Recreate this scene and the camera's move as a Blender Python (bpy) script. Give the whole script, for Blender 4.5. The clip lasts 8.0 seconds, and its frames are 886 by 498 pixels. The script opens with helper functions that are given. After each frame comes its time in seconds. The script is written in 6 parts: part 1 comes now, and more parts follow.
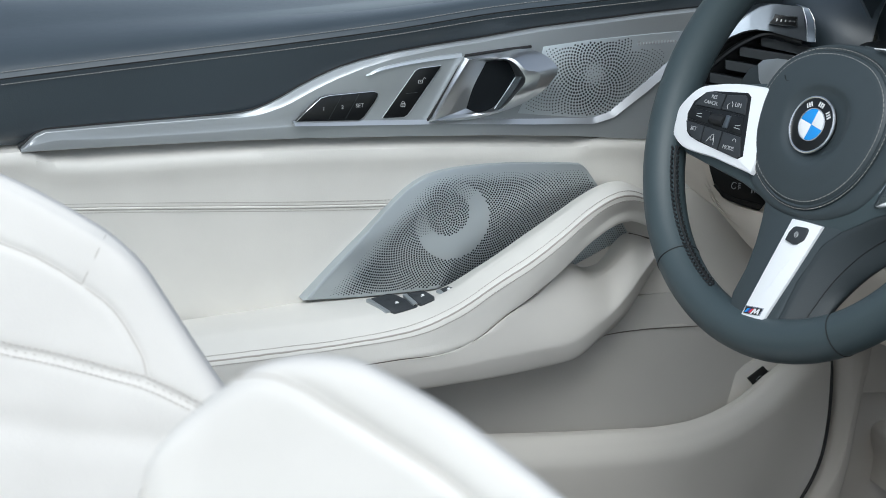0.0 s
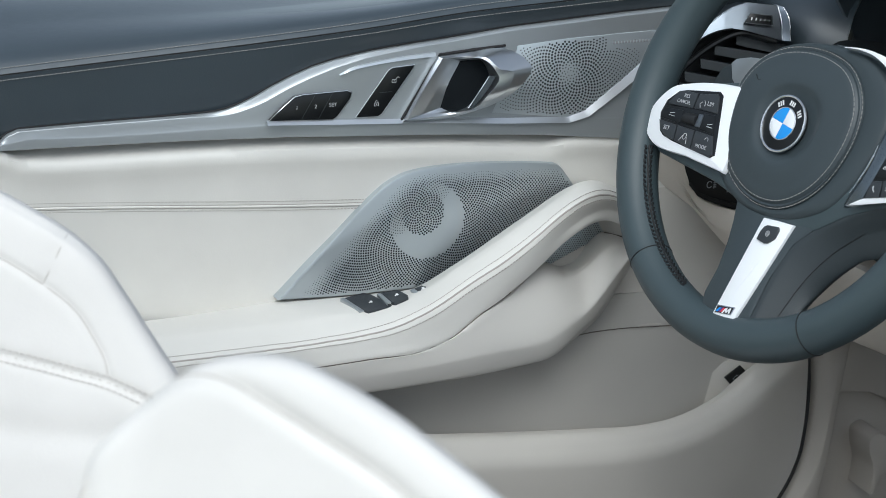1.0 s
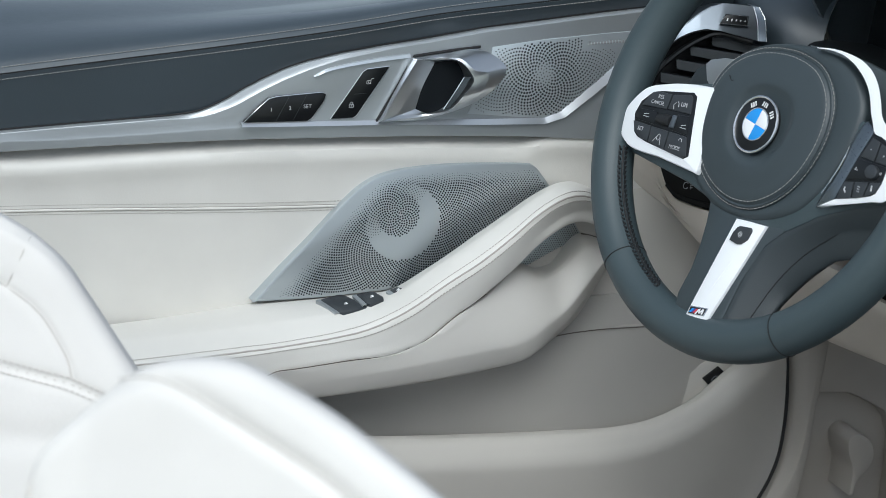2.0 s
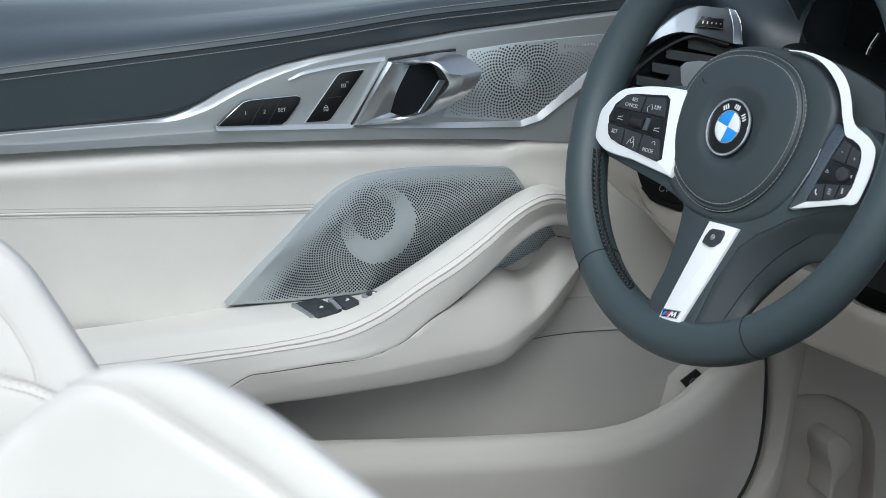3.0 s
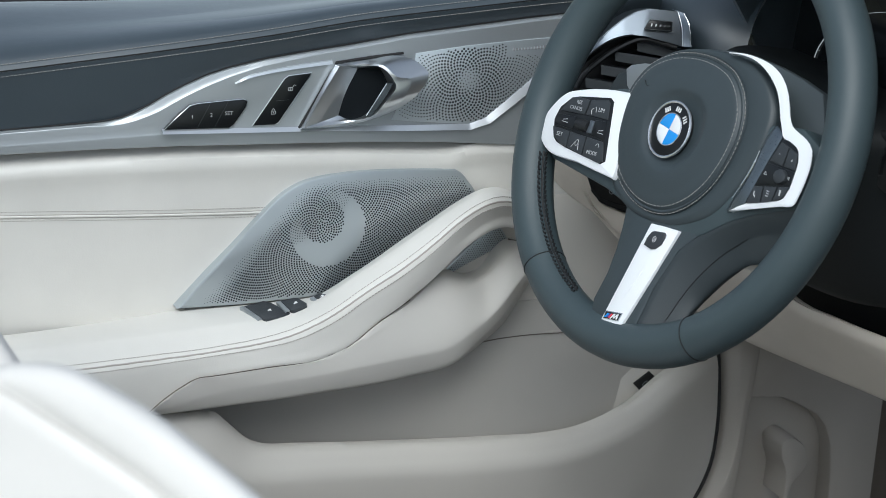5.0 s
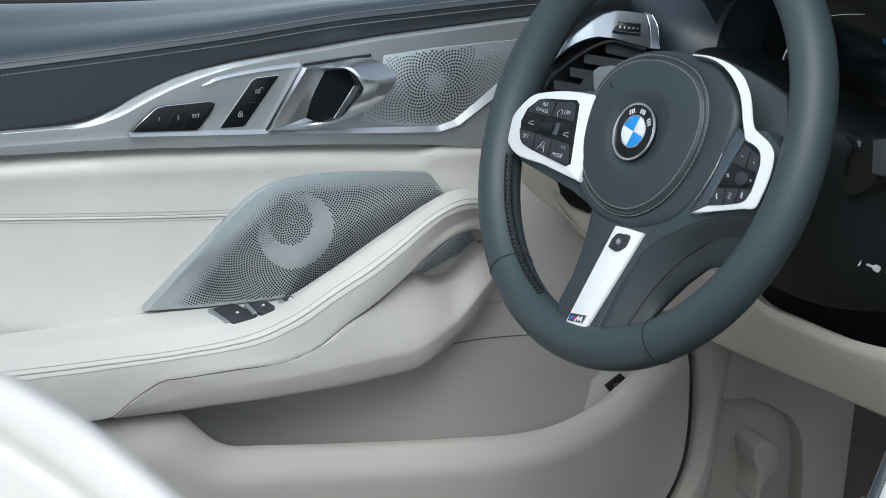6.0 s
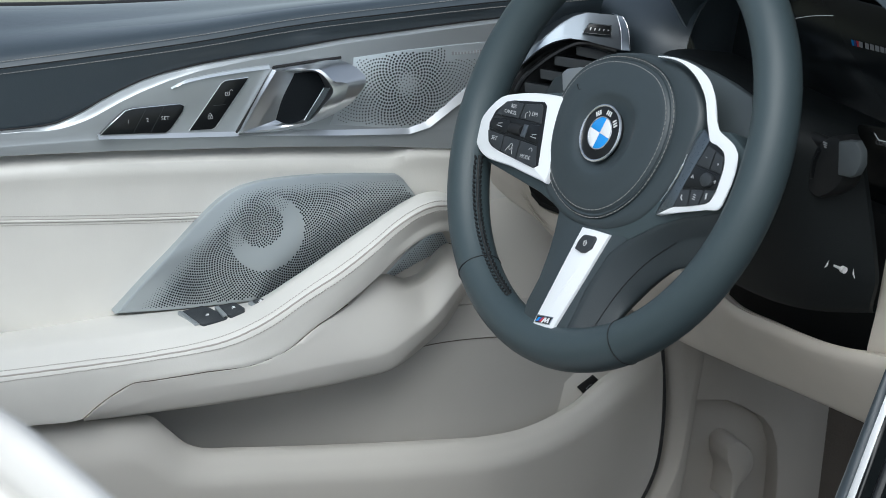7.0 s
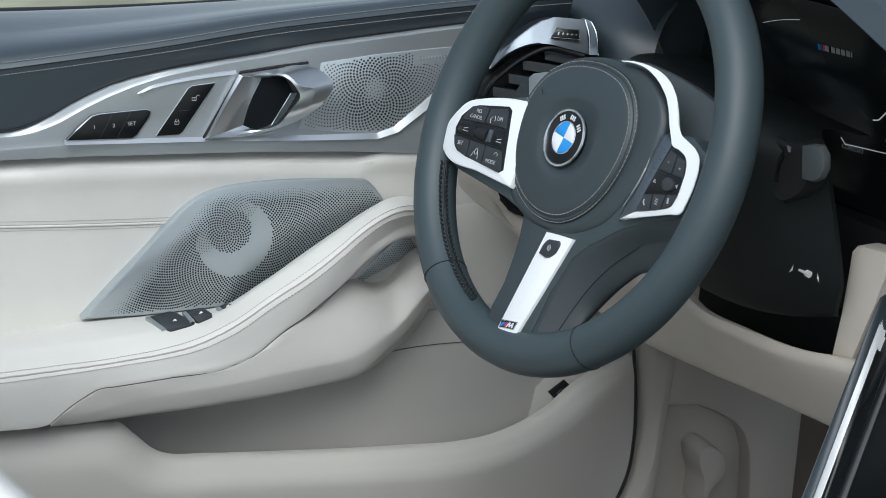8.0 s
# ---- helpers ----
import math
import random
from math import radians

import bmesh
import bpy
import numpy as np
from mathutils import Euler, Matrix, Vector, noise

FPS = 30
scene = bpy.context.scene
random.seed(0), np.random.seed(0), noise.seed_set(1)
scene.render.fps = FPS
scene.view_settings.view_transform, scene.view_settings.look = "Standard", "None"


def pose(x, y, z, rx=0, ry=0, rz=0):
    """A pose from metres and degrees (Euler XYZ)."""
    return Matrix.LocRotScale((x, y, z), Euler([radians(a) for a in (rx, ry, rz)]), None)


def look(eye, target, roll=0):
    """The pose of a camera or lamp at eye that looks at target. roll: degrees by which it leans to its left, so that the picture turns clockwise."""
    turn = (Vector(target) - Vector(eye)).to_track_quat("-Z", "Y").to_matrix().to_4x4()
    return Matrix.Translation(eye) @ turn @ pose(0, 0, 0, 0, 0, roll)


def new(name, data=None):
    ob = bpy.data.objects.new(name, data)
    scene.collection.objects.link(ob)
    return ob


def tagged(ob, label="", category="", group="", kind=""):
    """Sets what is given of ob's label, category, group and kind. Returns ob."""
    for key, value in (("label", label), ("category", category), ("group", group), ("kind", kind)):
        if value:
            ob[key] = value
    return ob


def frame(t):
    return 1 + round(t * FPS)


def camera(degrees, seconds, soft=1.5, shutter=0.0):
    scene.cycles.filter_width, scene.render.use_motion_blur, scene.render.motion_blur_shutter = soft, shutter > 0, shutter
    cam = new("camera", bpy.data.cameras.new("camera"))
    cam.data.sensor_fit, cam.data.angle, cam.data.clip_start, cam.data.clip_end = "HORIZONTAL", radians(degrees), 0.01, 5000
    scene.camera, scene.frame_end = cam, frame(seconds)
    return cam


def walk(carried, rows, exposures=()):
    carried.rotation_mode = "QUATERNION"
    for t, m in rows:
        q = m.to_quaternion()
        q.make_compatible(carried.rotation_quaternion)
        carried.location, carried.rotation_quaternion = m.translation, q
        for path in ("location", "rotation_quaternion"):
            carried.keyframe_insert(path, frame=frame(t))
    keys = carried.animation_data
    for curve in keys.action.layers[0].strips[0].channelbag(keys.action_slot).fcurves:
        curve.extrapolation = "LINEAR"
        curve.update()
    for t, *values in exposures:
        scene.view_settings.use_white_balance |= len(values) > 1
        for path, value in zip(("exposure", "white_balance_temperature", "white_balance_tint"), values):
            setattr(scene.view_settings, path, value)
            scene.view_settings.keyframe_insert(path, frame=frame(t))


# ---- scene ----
cam = camera(23.93, 8.0, soft=0.5)
cam.data.dof.use_dof, cam.data.dof.focus_distance, cam.data.dof.aperture_fstop = True, 1.75, 15.0
# seconds, place in metres, turn in degrees: a slider move past the passenger's seat
PATH = [
    (0.0, -1.0888, -1.1341, 1.1656, 68.199, -5.162, -31.409),
    (0.5, -1.0788, -1.1392, 1.1664, 68.191, -5.148, -31.386),
    (1.0, -1.0686, -1.1451, 1.1670, 68.185, -5.114, -31.400),
    (1.5, -1.0594, -1.1499, 1.1676, 68.194, -5.064, -31.420),
    (3.0, -1.0329, -1.1647, 1.1707, 68.296, -4.910, -31.529),
    (3.5, -1.0255, -1.1694, 1.1714, 68.326, -4.878, -31.547),
    (4.0, -1.0175, -1.1755, 1.1719, 68.357, -4.872, -31.545),
    (4.5, -1.0082, -1.1830, 1.1728, 68.393, -4.831, -31.547),
    (6.0, -0.9741, -1.2034, 1.1771, 68.457, -4.771, -31.635),
    (6.5, -0.9650, -1.2097, 1.1778, 68.492, -4.729, -31.647),
    (7.0, -0.9535, -1.2175, 1.1784, 68.552, -4.694, -31.690),
    (7.5, -0.9436, -1.2239, 1.1793, 68.607, -4.644, -31.714),
    (8.0, -0.9303, -1.2302, 1.1808, 68.669, -4.598, -31.772),
]
walk(cam, [(t, pose(x, y, z, rx, ry, rz)) for t, x, y, z, rx, ry, rz in PATH], [(0.0, 0.0, 5980, 4.5), (8.0, 0.0, 5980, 4.5)])

# ---------------------------------------------------------------- light
sky_world = bpy.data.worlds.new("sky")
scene.world = sky_world
sky_world.use_nodes = True
wn = sky_world.node_tree.nodes
sky = wn.new("ShaderNodeTexSky")
sky.sky_type = "NISHITA"
sky.sun_disc = False
sky.sun_elevation, sky.sun_rotation = radians(50), radians(222)
sky.air_density, sky.dust_density, sky.ozone_density = 1.0, 3.0, 1.0
haze = wn.new("ShaderNodeHueSaturation")
haze.inputs["Saturation"].default_value = 0.5
sky_world.node_tree.links.new(sky.outputs[0], haze.inputs["Color"])
sky_world.node_tree.links.new(haze.outputs[0], wn["Background"].inputs[0])
wn["Background"].inputs[1].default_value = 0.15

sun_data = bpy.data.lights.new("sun", "SUN")
sun_data.energy, sun_data.angle, sun_data.color = 1.65, radians(50), (1.0, 0.985, 0.96)
sun = new("sun", sun_data)
sun.matrix_world = look((-1.15, -0.72, 2.4), (0.0, 0.0, 0.5))


# ---------------------------------------------------------------- materials
def material(name, color, rough=0.5, metal=0.0, grain=0.0, grain_scale=900.0, blotch=0.08, blotch_scale=9.0, coat=0.0, spec=0.5, rough_var=0.08, stretch=None):
    """Principled surface with two scales of variation: broad blotches in colour and roughness, fine grain as relief."""
    m = bpy.data.materials.new(name)
    m.use_nodes = True
    nt = m.node_tree
    b = nt.nodes["Principled BSDF"]
    b.inputs["Metallic"].default_value = metal
    b.inputs["Specular IOR Level"].default_value = spec
    b.inputs["Coat Weight"].default_value = coat
    b.inputs["Coat Roughness"].default_value = 0.08
    tc = nt.nodes.new("ShaderNodeTexCoord")
    mp = nt.nodes.new("ShaderNodeMapping")
    nt.links.new(tc.outputs["Object"], mp.inputs[0])
    if stretch:
        mp.inputs["Scale"].default_value = stretch
    broad = nt.nodes.new("ShaderNodeTexNoise")
    broad.inputs["Scale"].default_value = blotch_scale
    broad.inputs["Detail"].default_value = 4
    nt.links.new(tc.outputs["Object"], broad.inputs["Vector"])
    ramp = nt.nodes.new("ShaderNodeMapRange")
    ramp.inputs["From Min"].default_value, ramp.inputs["From Max"].default_value = 0.3, 0.7
    ramp.inputs["To Min"].default_value, ramp.inputs["To Max"].default_value = 1 - blotch, 1 + blotch
    nt.links.new(broad.outputs["Fac"], ramp.inputs["Value"])
    mul = nt.nodes.new("ShaderNodeVectorMath")
    mul.operation = "SCALE"
    mul.inputs[0].default_value = color
    nt.links.new(ramp.outputs[0], mul.inputs["Scale"])
    nt.links.new(mul.outputs[0], b.inputs["Base Color"])
    fine = nt.nodes.new("ShaderNodeTexNoise")
    fine.inputs["Scale"].default_value = grain_scale
    fine.inputs["Detail"].default_value = 2
    nt.links.new(mp.outputs[0], fine.inputs["Vector"])
    rr = nt.nodes.new("ShaderNodeMapRange")
    rr.inputs["To Min"].default_value, rr.inputs["To Max"].default_value = max(0.02, rough - rough_var), rough + rough_var
    nt.links.new(fine.outputs["Fac"], rr.inputs["Value"])
    nt.links.new(rr.outputs[0], b.inputs["Roughness"])
    if grain:
        bump = nt.nodes.new("ShaderNodeBump")
        bump.inputs["Strength"].default_value = grain
        bump.inputs["Distance"].default_value = 0.0006
        nt.links.new(fine.outputs["Fac"], bump.inputs["Height"])
        nt.links.new(bump.outputs[0], b.inputs["Normal"])
    return m


def leather(name, color, rough, grain, scale=700.0, blotch=0.04):
    """Leather: cell-shaped pebble grain over soft unevenness."""
    m = material(name, color, rough, grain=0.0, blotch=blotch, blotch_scale=14.0)
    nt = m.node_tree
    b = nt.nodes["Principled BSDF"]
    tc = nt.nodes["Texture Coordinate"]
    cell = nt.nodes.new("ShaderNodeTexVoronoi")
    cell.inputs["Scale"].default_value = scale
    nt.links.new(tc.outputs["Object"], cell.inputs["Vector"])
    soft = nt.nodes.new("ShaderNodeTexNoise")
    soft.inputs["Scale"].default_value = 28.0
    soft.inputs["Detail"].default_value = 3
    nt.links.new(tc.outputs["Object"], soft.inputs["Vector"])
    b1 = nt.nodes.new("ShaderNodeBump")
    b1.inputs["Strength"].default_value, b1.inputs["Distance"].default_value = 0.12, 0.004
    nt.links.new(soft.outputs["Fac"], b1.inputs["Height"])
    b2 = nt.nodes.new("ShaderNodeBump")
    b2.inputs["Strength"].default_value, b2.inputs["Distance"].default_value = grain, 0.0005
    nt.links.new(cell.outputs["Distance"], b2.inputs["Height"])
    nt.links.new(b1.outputs[0], b2.inputs["Normal"])
    nt.links.new(b2.outputs[0], b.inputs["Normal"])
    return m


def glow(name, color, strength):
    m = bpy.data.materials.new(name)
    m.use_nodes = True
    b = m.node_tree.nodes["Principled BSDF"]
    b.inputs["Base Color"].default_value = (0.02, 0.02, 0.02, 1)
    b.inputs["Emission Color"].default_value = (*color, 1)
    b.inputs["Emission Strength"].default_value = strength
    return m


CREAM = leather("cream_leather", (0.66, 0.645, 0.605), 0.48, 0.10)
WHITE_LEATHER = leather("ivory_seat_leather", (0.715, 0.691, 0.661), 0.55, 0.10)
WHITE_LEATHER.node_tree.nodes["Principled BSDF"].inputs["Specular IOR Level"].default_value = 0.3
NIGHT = leather("night_blue_leather", (0.033, 0.047, 0.058), 0.40, 0.10)
for _m in (NIGHT,):
    _b = _m.node_tree.nodes["Principled BSDF"]
    _b.inputs["Specular IOR Level"].default_value = 0.8
    _b.inputs["Sheen Weight"].default_value, _b.inputs["Sheen Roughness"].default_value = 0.8, 0.30
    _b.inputs["Coat Weight"].default_value, _b.inputs["Coat Roughness"].default_value = 0.3, 0.42
    _b.inputs["Sheen Tint"].default_value = (0.9, 0.96, 1.0, 1)
HUB_LEATHER = leather("graphite_leather", (0.036, 0.048, 0.054), 0.47, 0.10, scale=1100)
WHEEL_LEATHER = leather("charcoal_leather", (0.044, 0.063, 0.070), 0.47, 0.10, scale=1100)
CREAM_PLASTIC = material("cream_soft_plastic", (0.53, 0.509, 0.468), 0.52, grain=0.15, grain_scale=1600, blotch=0.02)
# Cream leather with the shaded dash's warm bounce light in its colour.
WARMED_CREAM = leather("bounce_warmed_leather", (0.66, 0.605, 0.53), 0.5, 0.10)
CREAM_MOULD = material("cream_moulded_skin", (0.59, 0.572, 0.535), 0.5, grain=0.15, grain_scale=1600, blotch=0.02)
POCKET = material("grey_beige_plastic", (0.455, 0.44, 0.41), 0.6, grain=0.2, grain_scale=1400, blotch=0.03)
GREIGE = material("greige_moulded_plastic", (0.405, 0.378, 0.338), 0.6, grain=0.2, grain_scale=1400, blotch=0.03)
SILVER = material("satin_aluminium", (0.39, 0.415, 0.43), 0.36, 0.65, grain=0.05, grain_scale=500, blotch=0.03, stretch=(0.1, 1, 1))
GRILLE = material("pearl_grey_metal", (0.56, 0.61, 0.64), 0.36, 0.65, grain=0.04, grain_scale=900, blotch=0.03)
VENT_SILVER = material("blue_grey_satin_silver", (0.18, 0.205, 0.235), 0.34, 0.95, grain=0.03, grain_scale=700, blotch=0.03)
GRILLE_DARK = material("slate_grey_metal", (0.43, 0.47, 0.49), 0.38, 0.6, grain=0.04, grain_scale=900, blotch=0.03)
CHROME = material("bright_chrome", (0.74, 0.75, 0.76), 0.2, 1.0, blotch=0.02, rough_var=0.03)
GALVANIC = material("pearl_silver_trim", (0.85, 0.865, 0.88), 0.36, 0.05, grain=0.03, grain_scale=900, blotch=0.02)
BLACK_GLOSS = material("black_gloss_plastic", (0.007, 0.008, 0.009), 0.3, blotch=0.1, coat=0.1, spec=0.35, rough_var=0.03)
BLACK = material("black_matt_plastic", (0.009, 0.010, 0.011), 0.6, grain=0.25, grain_scale=1200, blotch=0.1)
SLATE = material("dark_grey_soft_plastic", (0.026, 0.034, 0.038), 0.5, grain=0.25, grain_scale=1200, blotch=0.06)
COLUMN = material("column_plastic", (0.009, 0.0115, 0.0125), 0.6, grain=0.25, grain_scale=1200, blotch=0.08, spec=0.3)
# Dark plastic made paler, since the shroud's top is lit from above.
SHROUD_TOP = material("lit_shroud_plastic", (0.065, 0.080, 0.087), 0.5, grain=0.25, grain_scale=1200, blotch=0.06)
VENT_GREY = material("vent_grey_plastic", (0.024, 0.030, 0.034), 0.5, grain=0.2, grain_scale=1200, blotch=0.06)
STALK_GREY = material("stalk_grey_plastic", (0.085, 0.098, 0.105), 0.5, grain=0.15, grain_scale=1200, blotch=0.06)
BUTTON = material("charcoal_button_plastic", (0.030, 0.034, 0.038), 0.38, grain=0.1, grain_scale=1500, blotch=0.05)
FLANK_METAL = material("smoked_metal", (0.16, 0.185, 0.21), 0.30, 0.9, blotch=0.03)
GUNMETAL = material("gunmetal_lacquer", (0.13, 0.15, 0.17), 0.35, 0.6, blotch=0.04)
RUBBER = material("black_rubber", (0.012, 0.012, 0.013), 0.7, grain=0.2, blotch=0.1)
HOLE = material("perforation_black", (0.008, 0.010, 0.012), 0.8, blotch=0.05, spec=0.1)
PERFORATION = material("sound_hole_dark", (0.024, 0.030, 0.034), 0.8, blotch=0.05, spec=0.1)
HOLE_SOFT = material("perforation_grey", (0.40, 0.44, 0.465), 0.5, blotch=0.05)
THREAD = material("pale_grey_thread", (0.30, 0.292, 0.28), 0.7, grain=0.3, blotch=0.08)
THREAD_TAN = material("taupe_thread", (0.38, 0.355, 0.32), 0.7, grain=0.3, blotch=0.08)
THREAD_IVORY = material("ivory_thread", (0.52, 0.49, 0.455), 0.7, grain=0.3, blotch=0.08)
THREAD_BLACK = material("black_thread", (0.012, 0.013, 0.014), 0.6, grain=0.3, blotch=0.08)
WHITE_PRINT = material("white_print", (0.75, 0.75, 0.75), 0.5, blotch=0.02)
SOFT_PRINT = material("pale_print", (0.46, 0.47, 0.48), 0.5, blotch=0.02)
GREY_PRINT = material("grey_print", (0.30, 0.31, 0.32), 0.5, blotch=0.02)
BLUE = material("emblem_blue", (0.02, 0.28, 0.75), 0.2, coat=0.5, blotch=0.02)
EMBLEM_WHITE = material("emblem_white", (0.82, 0.83, 0.84), 0.25, coat=0.5, blotch=0.02)
VIOLET = material("stripe_violet", (0.05, 0.06, 0.25), 0.3, blotch=0.02)
RED = material("stripe_red", (0.60, 0.03, 0.05), 0.3, blotch=0.02)
CARPET = material("brown_grey_carpet", (0.115, 0.098, 0.082), 0.9, grain=0.9, grain_scale=700, blotch=0.15)
GROUND = material("gravel_and_grass", (0.30, 0.31, 0.22), 0.9, grain=0.5, grain_scale=40, blotch=0.45, blotch_scale=2.5)
SCREEN_GREY = material("screen_glass", (0.008, 0.010, 0.011), 0.14, blotch=0.05, spec=0.22, rough_var=0.02)
SCREEN_LINE = glow("display_line", (0.75, 0.78, 0.8), 0.4)
SCREEN_RED = glow("display_red", (0.9, 0.12, 0.06), 0.5)
SCREEN_DIM = glow("display_dim", (0.3, 0.31, 0.32), 0.15)


# ---------------------------------------------------------------- mesh tools
def part(name, bm, mat, parent=None, label="", smooth=True):
    """Links a bmesh as one mesh object, under a thing or a part."""
    me = bpy.data.meshes.new(name)
    for f in bm.faces:
        f.smooth = smooth
    bm.to_mesh(me)
    bm.free()
    me.materials.append(mat)
    if smooth:
        me.set_sharp_from_angle(angle=radians(42))
    ob = new(name, me)
    ob.parent = parent
    if label:
        ob["label"] = label
    return ob


def thing(name, m, label, category, kind=""):
    ob = new(name)
    ob.matrix_world = m
    ob.empty_display_size = 0.05
    return tagged(ob, label, category, kind=kind)


def rail(pts, n, closed=False, slack=1.0, even=False):
    """n places along a smooth curve through pts, spaced by chord (even: the same number on each leg)."""
    p = np.array(pts, float)
    if closed:
        p = np.vstack([p, p[:1]])
    if len(p) == 2:
        return p[0] + np.linspace(0, 1, n)[:, None] * (p[1] - p[0])
    s = np.concatenate([[0], np.cumsum(np.maximum(np.linalg.norm(np.diff(p, axis=0), axis=1), 1e-6))])
    d = np.diff(p, axis=0) / np.diff(s)[:, None]
    h = np.diff(s)[:, None]
    t = np.empty_like(p)
    t[1:-1] = (d[:-1] * h[1:] + d[1:] * h[:-1]) / (h[:-1] + h[1:])
    if closed:
        t[0] = t[-1] = (d[-1] * h[0] + d[0] * h[-1]) / (h[0] + h[-1])
    else:
        t[0], t[-1] = d[0], d[-1]
    t *= slack
    q = np.linspace(0, s[-1], n + 1)[:-1] if closed else np.linspace(0, s[-1], n)
    if even:
        q = np.interp(np.linspace(0, len(p) - 1, n + 1)[:-1] if closed else np.linspace(0, len(p) - 1, n), np.arange(len(p)), s)
    k = np.clip(np.searchsorted(s, q, side="right") - 1, 0, len(s) - 2)
    x = ((q - s[k]) / (s[k + 1] - s[k]))[:, None]
    hk = (s[k + 1] - s[k])[:, None]
    return (2 * x**3 - 3 * x**2 + 1) * p[k] + (x**3 - 2 * x**2 + x) * hk * t[k] + (3 * x**2 - 2 * x**3) * p[k + 1] + (x**3 - x**2) * hk * t[k + 1]


def grid(bm, g, closed=False, back=None):
    """A sheet from a grid of places; back: the shift of its rear face, which makes it a closed shell."""
    nu, nv = g.shape[:2]
    a = [[bm.verts.new(g[i, j]) for j in range(nv)] for i in range(nu)]
    last = nu if closed else nu - 1
    for i in range(last):
        for j in range(nv - 1):
            k = (i + 1) % nu
            bm.faces.new((a[i][j], a[k][j], a[k][j + 1], a[i][j + 1]))
    if back is not None:
        off = np.array(back)
        b = [[bm.verts.new(g[i, j] + off) for j in range(nv)] for i in range(nu)]
        for i in range(last):
            k = (i + 1) % nu
            for j in range(nv - 1):
                bm.faces.new((b[i][j], b[i][j + 1], b[k][j + 1], b[k][j]))
            bm.faces.new((a[i][0], b[i][0], b[k][0], a[k][0]))
            bm.faces.new((a[i][-1], a[k][-1], b[k][-1], b[i][-1]))
        if not closed:
            for j in range(nv - 1):
                bm.faces.new((a[0][j], a[0][j + 1], b[0][j + 1], b[0][j]))
                bm.faces.new((a[-1][j], b[-1][j], b[-1][j + 1], a[-1][j + 1]))
        bmesh.ops.recalc_face_normals(bm, faces=bm.faces[:])
    return bm


def poly(pts, n, closed=False):
    """n places along the straight legs of a polyline, the same number on each leg."""
    p = np.array(pts, float)
    if closed:
        p = np.vstack([p, p[:1]])
    q = np.linspace(0, len(p) - 1, n + 1)[:-1] if closed else np.linspace(0, len(p) - 1, n)
    return np.stack([np.interp(q, np.arange(len(p)), p[:, k]) for k in range(3)], 1)


def surface_path(rails, nu, k, f, slack=0.7, even=False):
    """A line on the sheet that patch() lofts, f of the way from rail k to the next."""
    r = [rail(x, nu, even=even) for x in rails]
    out = []
    for i in range(nu):
        col = np.array([x[i] for x in r])
        s = np.concatenate([[0], np.cumsum(np.linalg.norm(np.diff(col, axis=0), axis=1))])
        fine = rail(col, 301, slack=slack)
        out.append(fine[int(round((s[k] + f * (s[k + 1] - s[k])) / s[-1] * 300))])
    return np.array(out)


def patch(rails, nu=48, nv=16, back=None, closed=False, straight=False, slack=0.7, corners=False, even=False):
    """A sheet lofted across rails, smooth both ways (straight: with folds at the rails)."""
    r = [poly(x, nu, closed) if corners else rail(x, nu, closed, even=even) for x in rails]
    g = np.empty((nu, nv, 3))
    for i in range(nu):
        col = np.array([x[i] for x in r])
        if straight:
            q = np.linspace(0, len(col) - 1, nv)
            g[i] = np.stack([np.interp(q, np.arange(len(col)), col[:, c]) for c in range(3)], 1)
        else:
            g[i] = rail(col, nv, slack=slack)
    return grid(bmesh.new(), g, closed, back)


def inset(p, d):
    """A closed 2D outline moved inwards by d."""
    a = 0.5 * np.sum(p[:, 0] * np.roll(p[:, 1], -1) - np.roll(p[:, 0], -1) * p[:, 1])
    t1 = p - np.roll(p, 1, 0)
    t2 = np.roll(p, -1, 0) - p
    t1 /= np.maximum(np.linalg.norm(t1, axis=1), 1e-9)[:, None]
    t2 /= np.maximum(np.linalg.norm(t2, axis=1), 1e-9)[:, None]
    n1, n2 = np.stack([-t1[:, 1], t1[:, 0]], 1), np.stack([-t2[:, 1], t2[:, 0]], 1)
    n = n1 + n2
    n /= np.maximum(np.sum(n * n, 1) / 2, 0.35)[:, None]
    return p + n * d * np.sign(a)


def slab(outline, w0, w1, bevel=0.001, smooth=0, bm=None, tilt=(0.0, 0.0), crown=0.0):
    """A plate with a rounded front edge; tilt: its slope along x and y; crown: how far the middle bulges."""
    bm = bm or bmesh.new()
    p = np.array(outline, float)[:, :2]
    if smooth:
        p = rail(p, smooth, True)
    c = p.mean(0)
    rings = [(p, w0), (p, w1 - bevel), (inset(p, bevel * 0.3), w1 - bevel * 0.3), (inset(p, bevel), w1)]
    if crown:
        for f in (0.25, 0.5, 0.75):
            rings.append((inset(p, bevel) * (1 - f) + c * f, w1 + crown * (1 - (1 - f) ** 2)))
    loops = []
    for q, w in rings:
        loops.append([bm.verts.new((x, y, w + tilt[0] * (x - c[0]) + tilt[1] * (y - c[1]))) for x, y in q])
    n = len(p)
    for a, b in zip(loops, loops[1:]):
        for i in range(n):
            bm.faces.new((a[i], a[(i + 1) % n], b[(i + 1) % n], b[i]))
    bm.faces.new(loops[0][::-1])
    bm.faces.new(loops[-1])
    bmesh.ops.recalc_face_normals(bm, faces=bm.faces[:])
    return bm


